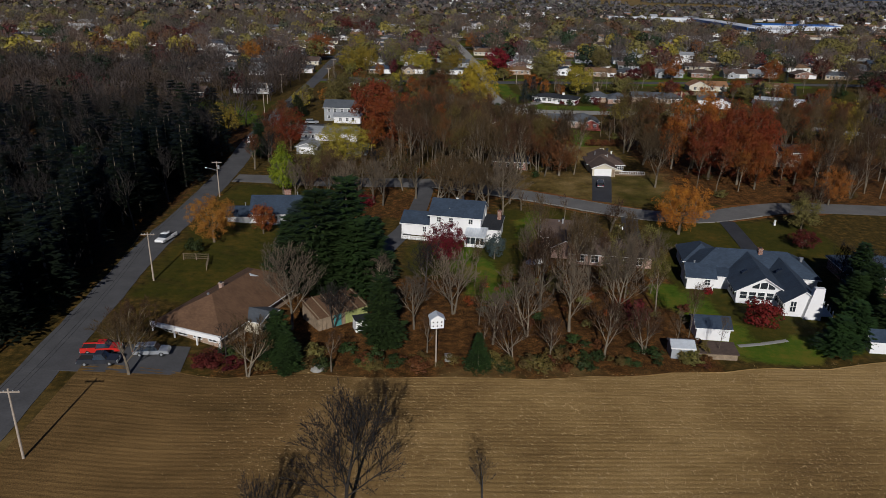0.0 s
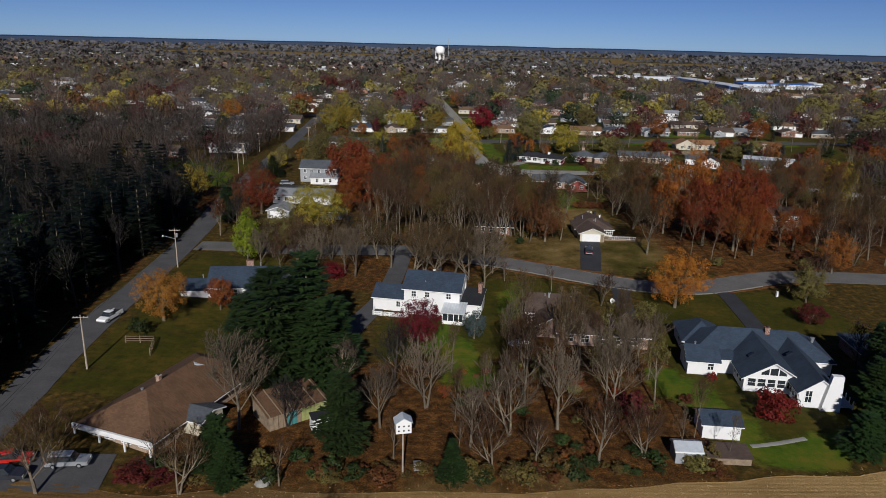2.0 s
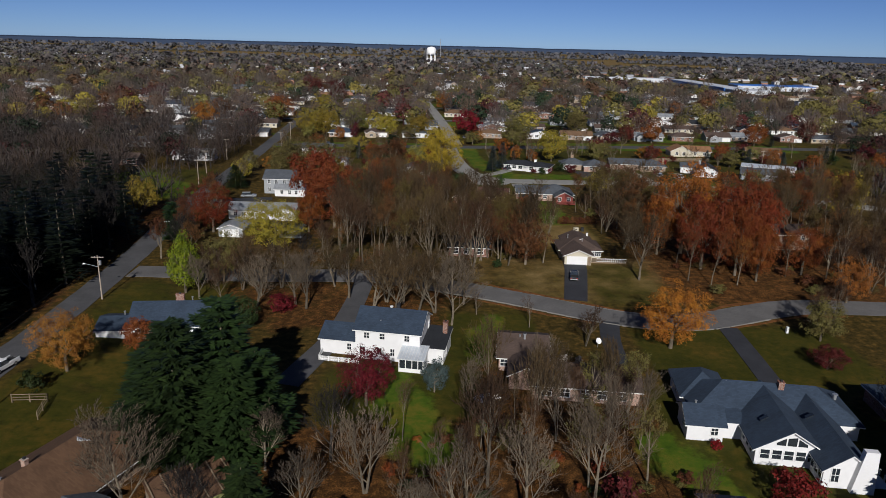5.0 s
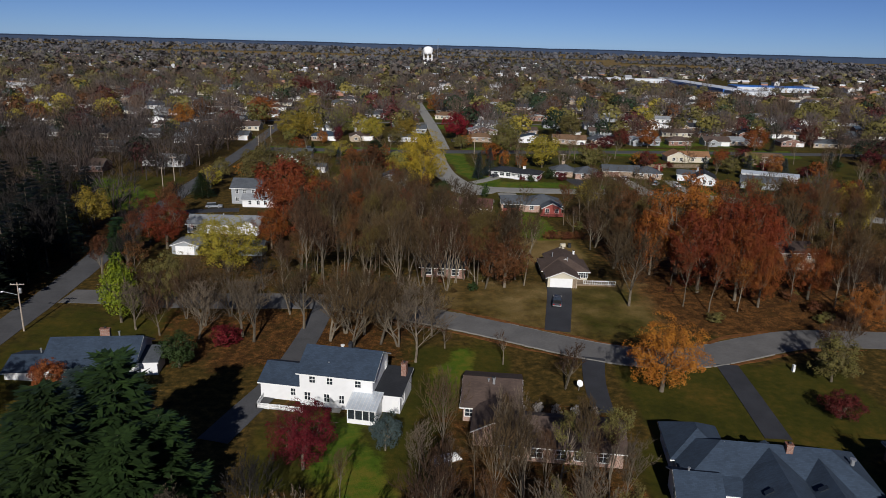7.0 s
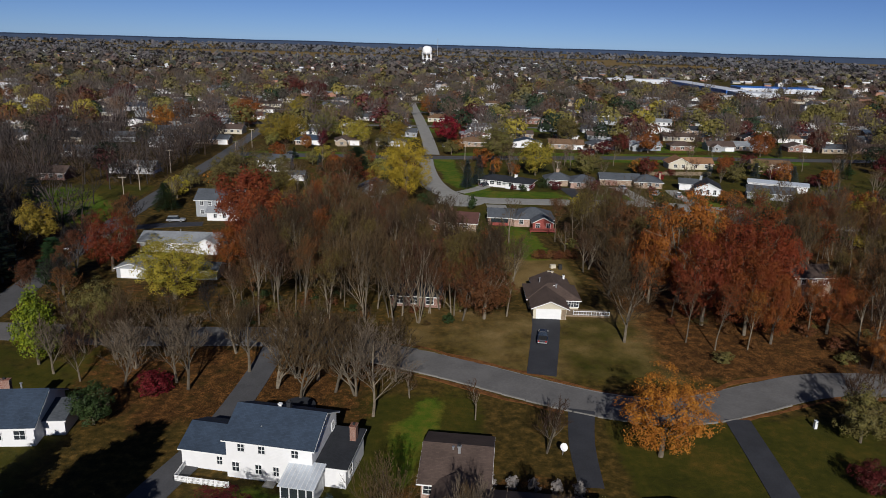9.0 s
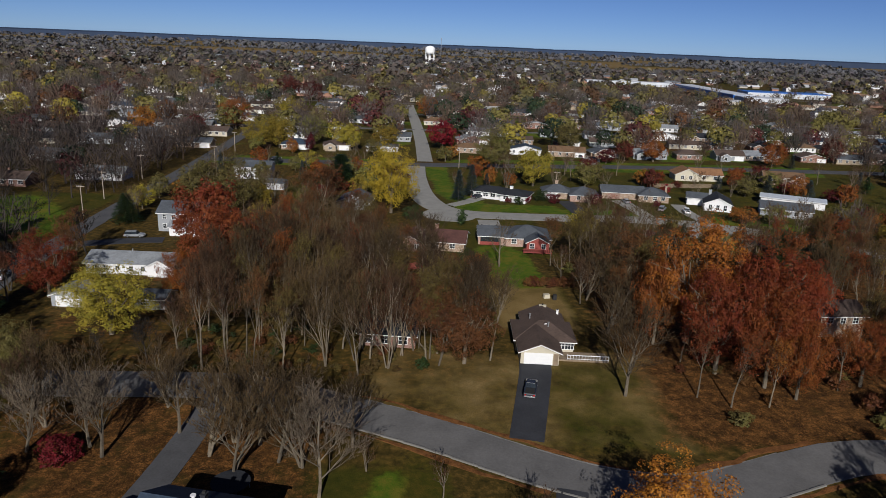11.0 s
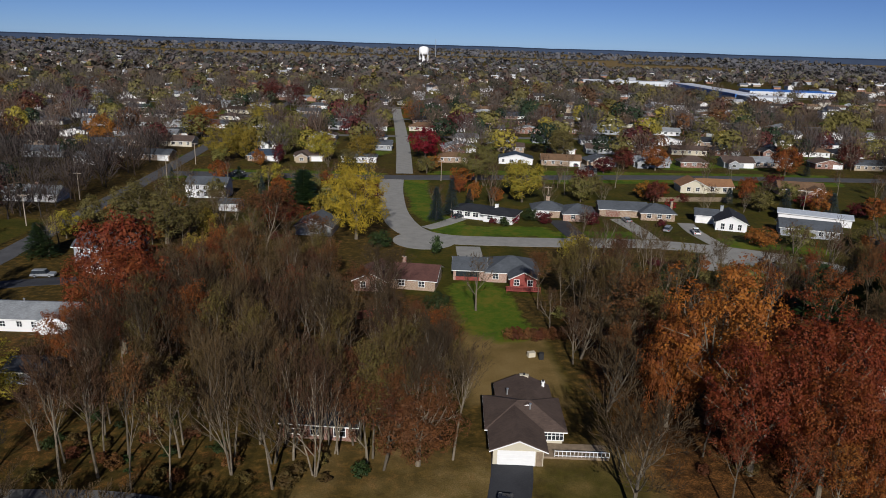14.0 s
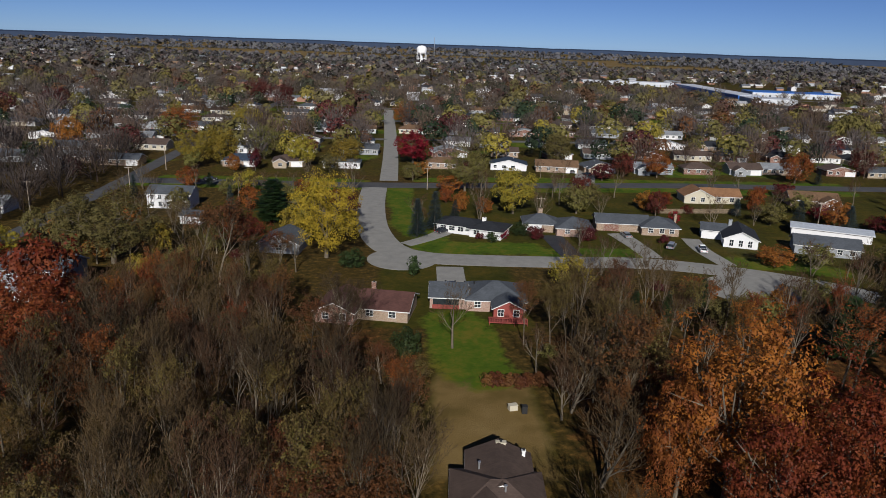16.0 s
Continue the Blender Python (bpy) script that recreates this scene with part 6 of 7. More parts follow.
for x, y, r, h in ((22, 200.5, 4.2, 12), (27, 202, 4, 11), (31.5, 200, 4.4, 12), (20.5, 204, 4.4, 14), (25, 203.5, 4.2, 14), (29.5, 204, 4.4, 14), (33.5, 203, 4.2, 13), (36, 206, 5.5, 13), (24, 233, 4, 9), (33, 232, 4, 9), (38, 240, 3.6, 7), (30, 240, 3.6, 8), (68, 219, 4.5, 12), (75, 226, 4.5, 13)):
    sparse(x, y, r, h, "brown", "oak with sparse red-brown leaves", False, "brown oaks")
bare(-20.6, 105.0, 15.6, 1.1, mat="twig_lit", label=BARE_YARD)
bare(-24.0, 90.0, 10, 1.0, label=BARE_YARD)
bare(-40.0, 89.0, 10, 1.2, label=BARE_YARD)
pine(-18.5, 91.0, 2.4, 7.0, "pine", "green pine at the corner of the house", 1)
sparse(1.0, 284.0, 8.5, 19, "brown", "tall brown tree at the end of the wood", True)
sparse(6.0, 290.0, 7.0, 16, "rust", "tall brown tree at the end of the wood", True)
sparse(-5.0, 290.0, 7.0, 16, "brown", "tall brown tree at the end of the wood", True)
sparse(11.0, 296.0, 4.5, 9, "brown", "thin brown tree before the garage", False)
bare(31.0, 251.0, 15.5, 1.0, label="pale leafless tree behind the brown brick house")
sparse(26.0, 246.0, 4.6, 13, "brown", "tree with rusty brown leaves behind the brick house", True)
bare(49.6, 253.8, 13, 1.0, label="leafless tree on the back lawn")
bush(41.5, 250.0, 2.6, 5.0, "hedge", "dark green shrub beside the lawn")
pine(-84.4, 247.7, 5.0, 18, "pine", "dark green pine beside the road", 0)
pine(-74.9, 154.5, 5.4, 17, "pine", "dark green pine beside the road", 1)
pine(-50.3, 213.5, 4.2, 11, "pine", "dark green pine beside the road", 1)
leafy(-30.5, 185.7, 5.0, 11.5, "olive", "thinning olive tree beside the lime tree")
pine(-51.9, 284.3, 5.2, 8.5, "pine", "broad dark evergreen by the road", 2)
leafy(-113.4, 463.1, 7.0, 14, "orange", "orange tree among grey trees")
leafy(-192.4, 613.8, 9.0, 15, "maroon", "dark red tree in the town")
leafy(-83.3, 703.0, 11.0, 19, "maroon", "large dark red tree in the town")
leafy(-61.8, 690.8, 10.0, 17, "maroon", "large dark red tree in the town")
leafy(35.0, 589.3, 9.0, 14, "orange", "orange-brown tree by the street")
# trees before about y 97 stay unseen, added to throw shade northwards
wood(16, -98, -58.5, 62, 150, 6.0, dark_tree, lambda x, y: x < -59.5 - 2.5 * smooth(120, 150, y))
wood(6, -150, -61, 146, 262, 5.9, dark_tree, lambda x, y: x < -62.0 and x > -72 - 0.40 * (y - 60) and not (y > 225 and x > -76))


# gardens between the houses of the bend and the cross street
def garden_tree(x, y, rng):
    q = rng.random()
    if q < 0.42:
        bare(x, y, rng.uniform(7, 12), rng.uniform(0.9, 1.2), False, rng.choice(("twig", "twig_red")), "leafless garden tree with fine twigs", "garden trees")
    elif q < 0.6:
        leafy(x, y, rng.uniform(2.6, 4.6), rng.uniform(6, 10), rng.choice(("olive", "yellow", "olive")), "garden tree with yellowing leaves", group="garden trees")
    elif q < 0.76:
        leafy(x, y, rng.uniform(2.4, 4.4), rng.uniform(5, 9), rng.choice(("rust", "maroon", "orange")), "garden tree with rusty red leaves", group="garden trees")
    elif q < 0.86:
        pine(x, y, rng.uniform(2, 3), rng.uniform(5, 9), rng.choice(("pine", "spruce")), "small garden conifer with dense boughs", 2, "garden trees")
    else:
        bush(x, y, rng.uniform(1.4, 2.4), rng.uniform(1.6, 3), rng.choice(("hedge", "maroon", "olive")), "rounded garden bush with small leaves", "garden bushes")


BUILT = [(59, 333, 13, 9), (83, 336, 14, 11), (108, 339, 15, 11), (131.5, 330, 11, 12), (165, 337, 13, 9), (154, 320, 11, 8), (146, 383, 14, 10), (183, 379, 12, 11), (-32.5, 356, 10, 8),
         (-20.5, 337, 6, 6), (9.5, 313, 8, 8), (55.5, 277, 14, 13), (34, 270, 12, 11), (-33.5, 280, 10, 10)]


def free_garden(x, y):
    if any(abs(x - a) < w and abs(y - b) < d for a, b, w, d in BUILT):
        return False
    for line, w in ((ROAD_C, 6.5), (ROAD_D, 7), (ROAD_A, 6), (ROAD_E, 6)):
        for (ax, ay), (bx, by) in zip(line, line[1:]):
            k = max(0, min(1, ((x - ax) * (bx - ax) + (y - ay) * (by - ay)) / ((bx - ax) ** 2 + (by - ay) ** 2)))
            if math.hypot(x - ax - k * (bx - ax), y - ay - k * (by - ay)) < w:
                return False
    return not (math.hypot(x - 119, y - 288) < 12 or math.hypot(x - 38, y - 304) < 12 or (36 < x < 72 and 312 < y < 326) or (31 < x < 44 and 335 < y < 392) or (115 < x < 127 and 300 < y < 334) or (98 < x < 108 and 308 < y < 334))


wood(8, 32, 235, 312, 408, 13.0, garden_tree, lambda x, y: free_garden(x, y) and not (y > 395 and x > 60))
wood(9, 76, 240, 262, 312, 9.5, garden_tree, free_garden)
wood(10, -56, 24, 284, 392, 11.0, garden_tree, free_garden)
wood(11, -54, 260, 416, 428, 15.0, garden_tree, free_garden)
wood(12, 24, 74, 244, 268, 9.0, garden_tree, lambda x, y: free_garden(x, y) and not (22 < x < 66))


# undergrowth along the field and under the yard trees
_rng = random.Random(91)
for k in range(64):
    x = _rng.choice((_rng.uniform(8, 44), _rng.uniform(8, 44), _rng.uniform(-28, 8)))
    y = field_edge(x) + 1.6 + abs(_rng.gauss(0, 2.2))
    r = _rng.uniform(0.7, 1.9)
    bush(x, y, r, r * _rng.uniform(0.9, 1.6), _rng.choice(("hedge", "hedge", "drab", "drab", "brown", "brown", "olive")), "scrubby bush in the rough field edge", "field edge scrub")
for k in range(40):
    x, y = _rng.uniform(8, 46), _rng.uniform(97, 128)
    r = _rng.uniform(0.5, 1.3)
    bush(x, y, r, r * _rng.uniform(0.8, 1.4), _rng.choice(("olive", "hedge", "brown", "brown", "lime", "rust")), "low bush under the leafless trees", "undergrowth")
for k in range(22):
    bare(_rng.uniform(8, 46), _rng.uniform(98, 134), _rng.uniform(7, 12), 0.8, True, _rng.choice(("twig", "twig_lit", "twig_red")), "slender leafless tree in the thicket", "thicket trees")

for k in range(26):
    x, y = _rng.uniform(70, 118), _rng.uniform(180, 204)
    r = _rng.uniform(0.8, 2.0)
    bush(x, y, r, r * _rng.uniform(0.8, 1.5), _rng.choice(("rust", "drab", "brown", "brown", "olive")), "wild shrub on the leaf-strewn slope", "slope shrubs")
for k in range(60):
    x, y = _rng.uniform(-12, 34), _rng.uniform(195, 214)
    r = _rng.uniform(0.6, 1.5)
    if not (18 < x < 33 and 204 < y < 214):
        bush(x, y, r, r * _rng.uniform(0.8, 1.5), _rng.choice(("drab", "brown", "hedge", "drab")), "brown shrub under the trees of the wood", "wood undergrowth")
for k in range(11):
    bush(54.5 + k * 0.95 + _rng.uniform(-0.3, 0.3), 239.8 + _rng.uniform(-0.4, 0.4), 1.3, 2.2, "brown", "brown beech hedge at the end of the lawn", "brown hedge")
finish_rest()

# ---- the town beyond ----
def lump_tree(seed, n, big, twigs=False):
    """Blades of one far crown, 10 m high and wide, in rounded boughs, as an array of triangles."""
    g = np.random.default_rng(seed)
    m = 15 if n > 100 else 5
    k = np.arange(m)
    z = 1 - 1.7 * (k + 0.5) / m
    h = np.sqrt(1 - z * z)
    c = np.stack([h * np.cos(2.4 * k + seed), h * np.sin(2.4 * k + seed), z], 1) * (0.58 + 0.18 * g.random(m))[:, None]
    pick = g.integers(0, m, n)
    d = g.normal(size=(n, 3)) + 0.7 * c[pick] + np.array([0, 0, 0.25])
    d /= np.linalg.norm(d, axis=1)[:, None]
    reach = (0.3 + 0.14 * g.random(m))[pick] if m > 5 else 0.5
    p = c[pick] + d * (reach * (0.75 + 0.3 * g.random(n)))[:, None]
    p = p * np.array([4.7, 4.7, 4.1]) + np.array([0, 0, 5.3])
    nrm = d + 0.3 * c[pick] + 0.2 * g.normal(size=(n, 3)) + np.array([0, 0, 0.2])
    if m == 5:
        nrm = 0.7 * d + np.array([0, -0.75, 0.45])
    u = np.cross(nrm, g.normal(size=(n, 3)))
    u /= np.linalg.norm(u, axis=1)[:, None]
    w = np.cross(nrm, u)
    w /= np.linalg.norm(w, axis=1)[:, None]
    s = big * (0.6 + 0.8 * g.random(n))[:, None]
    tri = np.stack([p - u * s - w * s * 0.6, p + u * s - w * s * 0.6, p + w * s], 1)
    if twigs:
        up = d + np.array([0, 0, 0.7]) + 0.3 * g.normal(size=(n, 3))
        up /= np.linalg.norm(up, axis=1)[:, None]
        tri = np.stack([p - u * s * 0.2, p + u * s * 0.2, p + up * s * 3.0], 1)
        tri[: n // 8] = np.stack([p - u * 0.12, p + u * 0.12, p * np.array([0.15, 0.15, 0.3])], 1)[: n // 8]
    t = np.array([[(-0.25, 0, 0), (0.25, 0, 0), (0, 0, 6)], [(0, -0.25, 0), (0, 0.25, 0), (0, 0, 6)]])
    return np.concatenate([tri, t])


def tints(rng, y, dull=False):
    q = rng.random()
    # dull stands are mostly leafless
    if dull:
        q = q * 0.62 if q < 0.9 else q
    if q < 0.36:
        c = (0.088, 0.07, 0.063)
    elif q < 0.58:
        c = (0.095, 0.064, 0.047)
    elif q < 0.73:
        c = (0.145, 0.125, 0.036)
    elif q < 0.80:
        c = (0.23, 0.185, 0.03)
    elif q < 0.87:
        c = (0.12, 0.052, 0.02)
    elif q < 0.92:
        c = (0.08, 0.022, 0.02)
    else:
        c = (0.02, 0.034, 0.016)
    # beyond y 640 every colour is pulled towards one muted brown
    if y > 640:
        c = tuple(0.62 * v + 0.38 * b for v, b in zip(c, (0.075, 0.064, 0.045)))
    # dull stands have shade put into their colour: under half as bright
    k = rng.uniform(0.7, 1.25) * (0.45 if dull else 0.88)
    # haze put into the colour: more blue-grey mixed in with distance
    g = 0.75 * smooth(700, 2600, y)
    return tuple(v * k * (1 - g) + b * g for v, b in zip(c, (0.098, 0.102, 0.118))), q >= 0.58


def far_trees(name, label, seed, y0, y1, area, n, big, keep, hmin=7, hmax=13, dull=False):
    rng = random.Random(seed)
    models = [lump_tree(seed * 10 + k, n, big) for k in range(6)]
    leafless = [lump_tree(seed * 10 + k, n, big, True) for k in range(6)]
    vs, cs = [], []
    y = y0
    while y < y1:
        dy = math.sqrt(area)
        half = 0.68 * (y + 25) + 60
        x = -half + 45 - 0.06 * y
        while x < half + 45:
            px, py = x + rng.uniform(-0.5, 0.5) * dy, y + rng.uniform(-0.5, 0.5) * dy
            x += dy
            if not keep(px, py, rng):
                continue
            h = rng.uniform(hmin, hmax) / 10
            w = h * rng.uniform(0.75, 1.15)
            a = rng.uniform(0, 6.28)
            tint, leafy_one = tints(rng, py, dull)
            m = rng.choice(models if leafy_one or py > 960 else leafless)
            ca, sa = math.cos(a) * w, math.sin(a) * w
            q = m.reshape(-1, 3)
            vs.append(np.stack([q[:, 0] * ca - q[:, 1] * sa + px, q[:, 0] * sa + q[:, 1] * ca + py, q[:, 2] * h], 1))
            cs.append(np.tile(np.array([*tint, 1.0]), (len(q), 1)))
        y += dy
    v, c = np.concatenate(vs), np.concatenate(cs)
    me = bpy.data.meshes.new(name)
    me.from_pydata(v.tolist(), [], np.arange(len(v)).reshape(-1, 3).tolist())
    me.color_attributes.new("tint", "FLOAT_COLOR", "POINT").data.foreach_set("color", c.ravel())
    me.materials.append(M["tint_leaf"])
    tagged(new(name, me), label, "trees", "", "stuff")


def horizon():
    """Rise of woodland that closes the plain, haze put into its blue-grey colour."""
    s = Shape()
    n = 240
    for k in range(n + 1):
        a = radians(-60 + 120 * k / n)
        r = 4750
        h = 33 + 3.5 * noise.noise(Vector((k * 0.11, 0, 0))) + 1.5 * noise.noise(Vector((k * 0.6, 4, 0)))
        for rr, z in ((r - 60, -2), (r - 50, h * 0.8), (r, h), (r + 60, -2)):
            s.v.append((rr * math.sin(a), rr * math.cos(a), z))
    for k in range(n):
        s.f += [(4 * k + j, 4 * k + 4 + j, 4 * k + 5 + j, 4 * k + 1 + j) for j in range(3)]
    M["haze"] = plain("far_woodland_haze", (0.034, 0.048, 0.08), 0.12, 0.004, 0.03, 1.0, spec=0.0)
    setting("backdrop", s, "haze", "woodland along the horizon, haze painted in as blue", "backdrop")


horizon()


def near_line(x, y, pts, w):
    p = Vector((x, y))
    for a, b in zip(pts, pts[1:]):
        a, b = Vector(a), Vector(b)
        t = max(0, min(1, (p - a).dot(b - a) / (b - a).length_squared))
        if (p - a.lerp(b, t)).length < w:
            return True
    return False


FREE = [ROAD_A, ROAD_B, ROAD_C, ROAD_D, ROAD_E]


def open_ground(x, y):
    return any(near_line(x, y, r, 7.5) for r in FREE)


HOUSES = []


def town():
    """Rows of houses along the far streets."""
    rng = random.Random(17)
    walls = ("white", "white", "cream", "brick_red", "brick_red", "brick_tan", "brick_tan", "grey_wall", "grey_wall", "tan_wall")
    roofs = ("roof_grey", "roof_grey", "roof_light", "roof_brown", "roof_dark", "roof_tan", "roof_brown", "roof_blue")
    say = {"white": "white", "cream": "cream", "brick_red": "red brick", "brick_tan": "tan brick", "grey_wall": "grey", "tan_wall": "tan"}
    rsay = {"roof_grey": "grey", "roof_light": "pale grey", "roof_brown": "brown", "roof_dark": "dark", "roof_tan": "tan", "roof_blue": "blue-grey"}
    for y in (433, 470, 502, 548, 590, 632, 675, 722):
        half = 0.62 * (y - 30) + 30
        x = -half + 30 - 0.05 * y
        while x < half + 40:
            x += rng.uniform(19, 27)
            px, py = x + rng.uniform(-2, 2), y + 0.06 * x + rng.uniform(-3, 3)
            if any(near_line(px, py, r, 12) for r in FREE) or (25 < px < 50 and 436 < py < 452) or (px > 300 and py > 600):
                continue
            wall, roof = rng.choice(walls), rng.choice(roofs)
            HOUSES.append((px, py))
            simple_house(px, py, rng.uniform(12, 18), rng.uniform(7.5, 9.5), wall, roof, f"{say[wall]} one-storey house with {rsay[roof]} roof", rng.choice(("gable", "gable", "hip")), "x" if rng.random() < 0.75 else "y",
                         rng.uniform(-6, 6), 2.7, rng.uniform(1.6, 2.2), 4.6 if rng.random() < 0.4 else 0, 5.0 if rng.random() < 0.3 else 0, len(HOUSES), rng.random() < 0.4)
    for x, y, w, wall, roof, lab in ((-92.5, 492, 12, "white", "roof_light", "white house with pale roof"), (-97, 412, 9, "white", "roof_light", "small white gabled house"), (-84, 345, 17, "white", "roof_light", "long white house with pale roof"),
                                     (-87.5, 270, 14, "tan_wall", "roof_brown", "tan house under trees"), (-108, 330, 13, "brick_red", "roof_brown", "brick house in the shade"), (-110, 455, 13, "brick_tan", "roof_grey", "tan brick house under grey roof"), (-120, 380, 14, "grey_wall", "roof_grey", "grey house under trees"),
                                     (-40, 400, 0, "", "", "")):
        if w:
            HOUSES.append((x, y))
            simple_house(x, y, w, 8, wall, roof, lab, "gable", "x", -2, 2.7, 1.9)


town()


def by_house(x, y, d=8.5):
    return any(abs(x - a) < d and abs(y - b) < d - 2 for a, b in HOUSES)


def keep_near(x, y, rng):
    if open_ground(x, y) or by_house(x, y):
        return False
    if -20 < x < 235 and 296 < y < 412:
        return False
    if -58 < x < 230 and 412 <= y < 440:
        return rng.random() < 0.3
    if 330 < x < 600 and 700 < y:
        return rng.random() < 0.15
    return rng.random() < 0.66


far_trees("town_trees", "mixed autumn trees between the houses of the town", 2, 442, 640, 185, 440, 0.42, keep_near, 9, 18)
far_trees("town_trees", "mixed autumn trees between the houses of the town", 8, 640, 960, 200, 200, 0.68, keep_near, 9, 17)
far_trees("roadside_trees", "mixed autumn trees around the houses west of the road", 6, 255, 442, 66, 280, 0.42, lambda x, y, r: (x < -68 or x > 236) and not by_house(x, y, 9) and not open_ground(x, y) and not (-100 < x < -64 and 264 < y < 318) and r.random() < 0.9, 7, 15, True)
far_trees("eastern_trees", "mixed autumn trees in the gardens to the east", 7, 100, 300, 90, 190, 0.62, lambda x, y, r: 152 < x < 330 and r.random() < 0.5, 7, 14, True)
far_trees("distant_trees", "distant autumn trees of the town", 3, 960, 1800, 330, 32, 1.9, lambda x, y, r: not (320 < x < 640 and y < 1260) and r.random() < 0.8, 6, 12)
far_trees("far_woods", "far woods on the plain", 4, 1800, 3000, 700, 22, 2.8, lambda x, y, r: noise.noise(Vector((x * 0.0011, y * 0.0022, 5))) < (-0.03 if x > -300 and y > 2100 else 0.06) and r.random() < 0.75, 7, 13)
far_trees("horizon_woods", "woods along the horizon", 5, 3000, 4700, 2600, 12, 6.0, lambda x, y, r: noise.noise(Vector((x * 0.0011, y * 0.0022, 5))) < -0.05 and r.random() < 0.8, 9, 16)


def far_houses():
    """Houses too far to tell apart singly."""
    rng = random.Random(23)
    wv, wf, wc, rv, rf, rc = [], [], [], [], [], []
    for _ in range(1000):
        y = 740 + 1200 * rng.random() ** 1.6
        x = rng.uniform(-0.66 * y, 0.7 * y + 40)
        if 310 < x < 560 and 900 < y < 1200:
            continue
        w, d, h = rng.uniform(5, 8), rng.uniform(3.6, 4.6), rng.choice((2.8, 2.8, 5.2))
        a = rng.uniform(-0.1, 0.1) + (1.57 if rng.random() < 0.3 else 0)
        ca, sa = math.cos(a), math.sin(a)
        T = lambda p, q, z: (x + p * ca - q * sa, y + p * sa + q * ca, z)
        k = len(wv)
        wv += [T(-w, -d, 0), T(w, -d, 0), T(w, d, 0), T(-w, d, 0), T(-w, -d, h), T(w, -d, h), T(w, d, h), T(-w, d, h), T(-w, 0, h + 1.7), T(w, 0, h + 1.7)]
        wf += [(k, k + 1, k + 5, k + 4), (k + 1, k + 2, k + 6, k + 5), (k + 2, k + 3, k + 7, k + 6), (k + 3, k, k + 4, k + 7), (k + 4, k + 7, k + 8), (k + 6, k + 5, k + 9)]
        c = rng.choice(((0.6, 0.6, 0.59), (0.4, 0.37, 0.32), (0.3, 0.24, 0.19), (0.3, 0.16, 0.11), (0.35, 0.36, 0.38)))
        wc += [*c, 1] * 10
        k = len(rv)
        o = 0.5
        rv += [T(-w - o, -d - o, h - 0.2), T(w + o, -d - o, h - 0.2), T(w + o, d + o, h - 0.2), T(-w - o, d + o, h - 0.2), T(-w - o, 0, h + 1.9), T(w + o, 0, h + 1.9)]
        rf += [(k, k + 1, k + 5, k + 4), (k + 2, k + 3, k + 4, k + 5)]
        c = rng.choice(((0.13, 0.14, 0.155), (0.3, 0.31, 0.33), (0.12, 0.085, 0.07), (0.05, 0.05, 0.06), (0.2, 0.13, 0.08), (0.55, 0.56, 0.57)))
        rc += [*c, 1] * 6
    for nm, v, f, c, lab in (("distant_house_walls", wv, wf, wc, "walls of distant houses"), ("distant_house_roofs", rv, rf, rc, "roofs of distant houses")):
        me = bpy.data.meshes.new(nm)
        me.from_pydata(v, [], f)
        me.color_attributes.new("tint", "FLOAT_COLOR", "POINT").data.foreach_set("color", c)
        me.materials.append(M["tint_wall"])
        tagged(new(nm, me), lab, "houses", "", "stuff")


far_houses()

# long commercial buildings with blue fascias
M["blue_metal"] = plain("blue_metal", (0.03, 0.13, 0.42), 0.15, 0.2, 2.0, 0.4)
M["pale_roof"] = plain("pale_roof", (0.5, 0.52, 0.55), 0.12, 0.1, 1.0, 0.6)


def works(x, y, w, d, h, turn, roof, fascia, label):
    t = thing("factory", label, "building", x, y, 0, turn)
    part("wall", Shape().box(-w / 2, w / 2, -d / 2, d / 2, 0, h), "pale_roof", t)
    part("fascia", Shape().box(-w / 2 - 0.3, w / 2 + 0.3, -d / 2 - 0.3, d / 2 + 0.3, h * 0.55, h + 0.3), fascia, t)
    part("roof", Shape().box(-w / 2, w / 2, -d / 2, d / 2, h + 0.3, h + 0.8), roof, t)
    n = int(w / 8)
    for k in range(min(n, 18)):
        part("pier", Shape().box(-w / 2 + (k + 0.3) * w / n, -w / 2 + (k + 0.55) * w / n, -d / 2 - 0.4, -d / 2 - 0.31, 0, h * 0.55), "pole" if k % 2 else "glass", t)


works(400, 1005, 26, 220, 6.5, -2, "pale_roof", "blue_metal", "long white building with blue fascia")
works(495, 1005, 100, 46, 5.5, -8, "blue_metal", "pale_roof", "long building with blue metal roof")
works(404, 872, 44, 40, 6, -6, "pale_roof", "pale_roof", "low white warehouse with flat roof")
works(340, 1165, 130, 30, 5, -4, "pale_roof", "pale_roof", "long low white building")
works(392, 708, 34, 12, 5, -10, "roof_grey", "trim", "low white building with grey roof")
works(420, 690, 30, 12, 5, -10, "roof_grey", "trim", "low white building with grey roof")

# water tower
T = thing("water_tower", "white water tower on many legs", "water tower", 47.0, 1810.0, 0, 0, "", (0.88, 0.88, 0.97))
part("tank", Shape().lathe([(0.5, 22), (8, 22.5), (12.2, 25.5), (13, 29), (13, 35), (11.8, 38.5), (8.5, 41), (3, 42.2), (0.3, 42.5)], 28), "tower", T, "", True)
part("riser", Shape().tube((0, 0, 0), (0, 0, 23), 2.2, 2.2, 14), "tower", T)
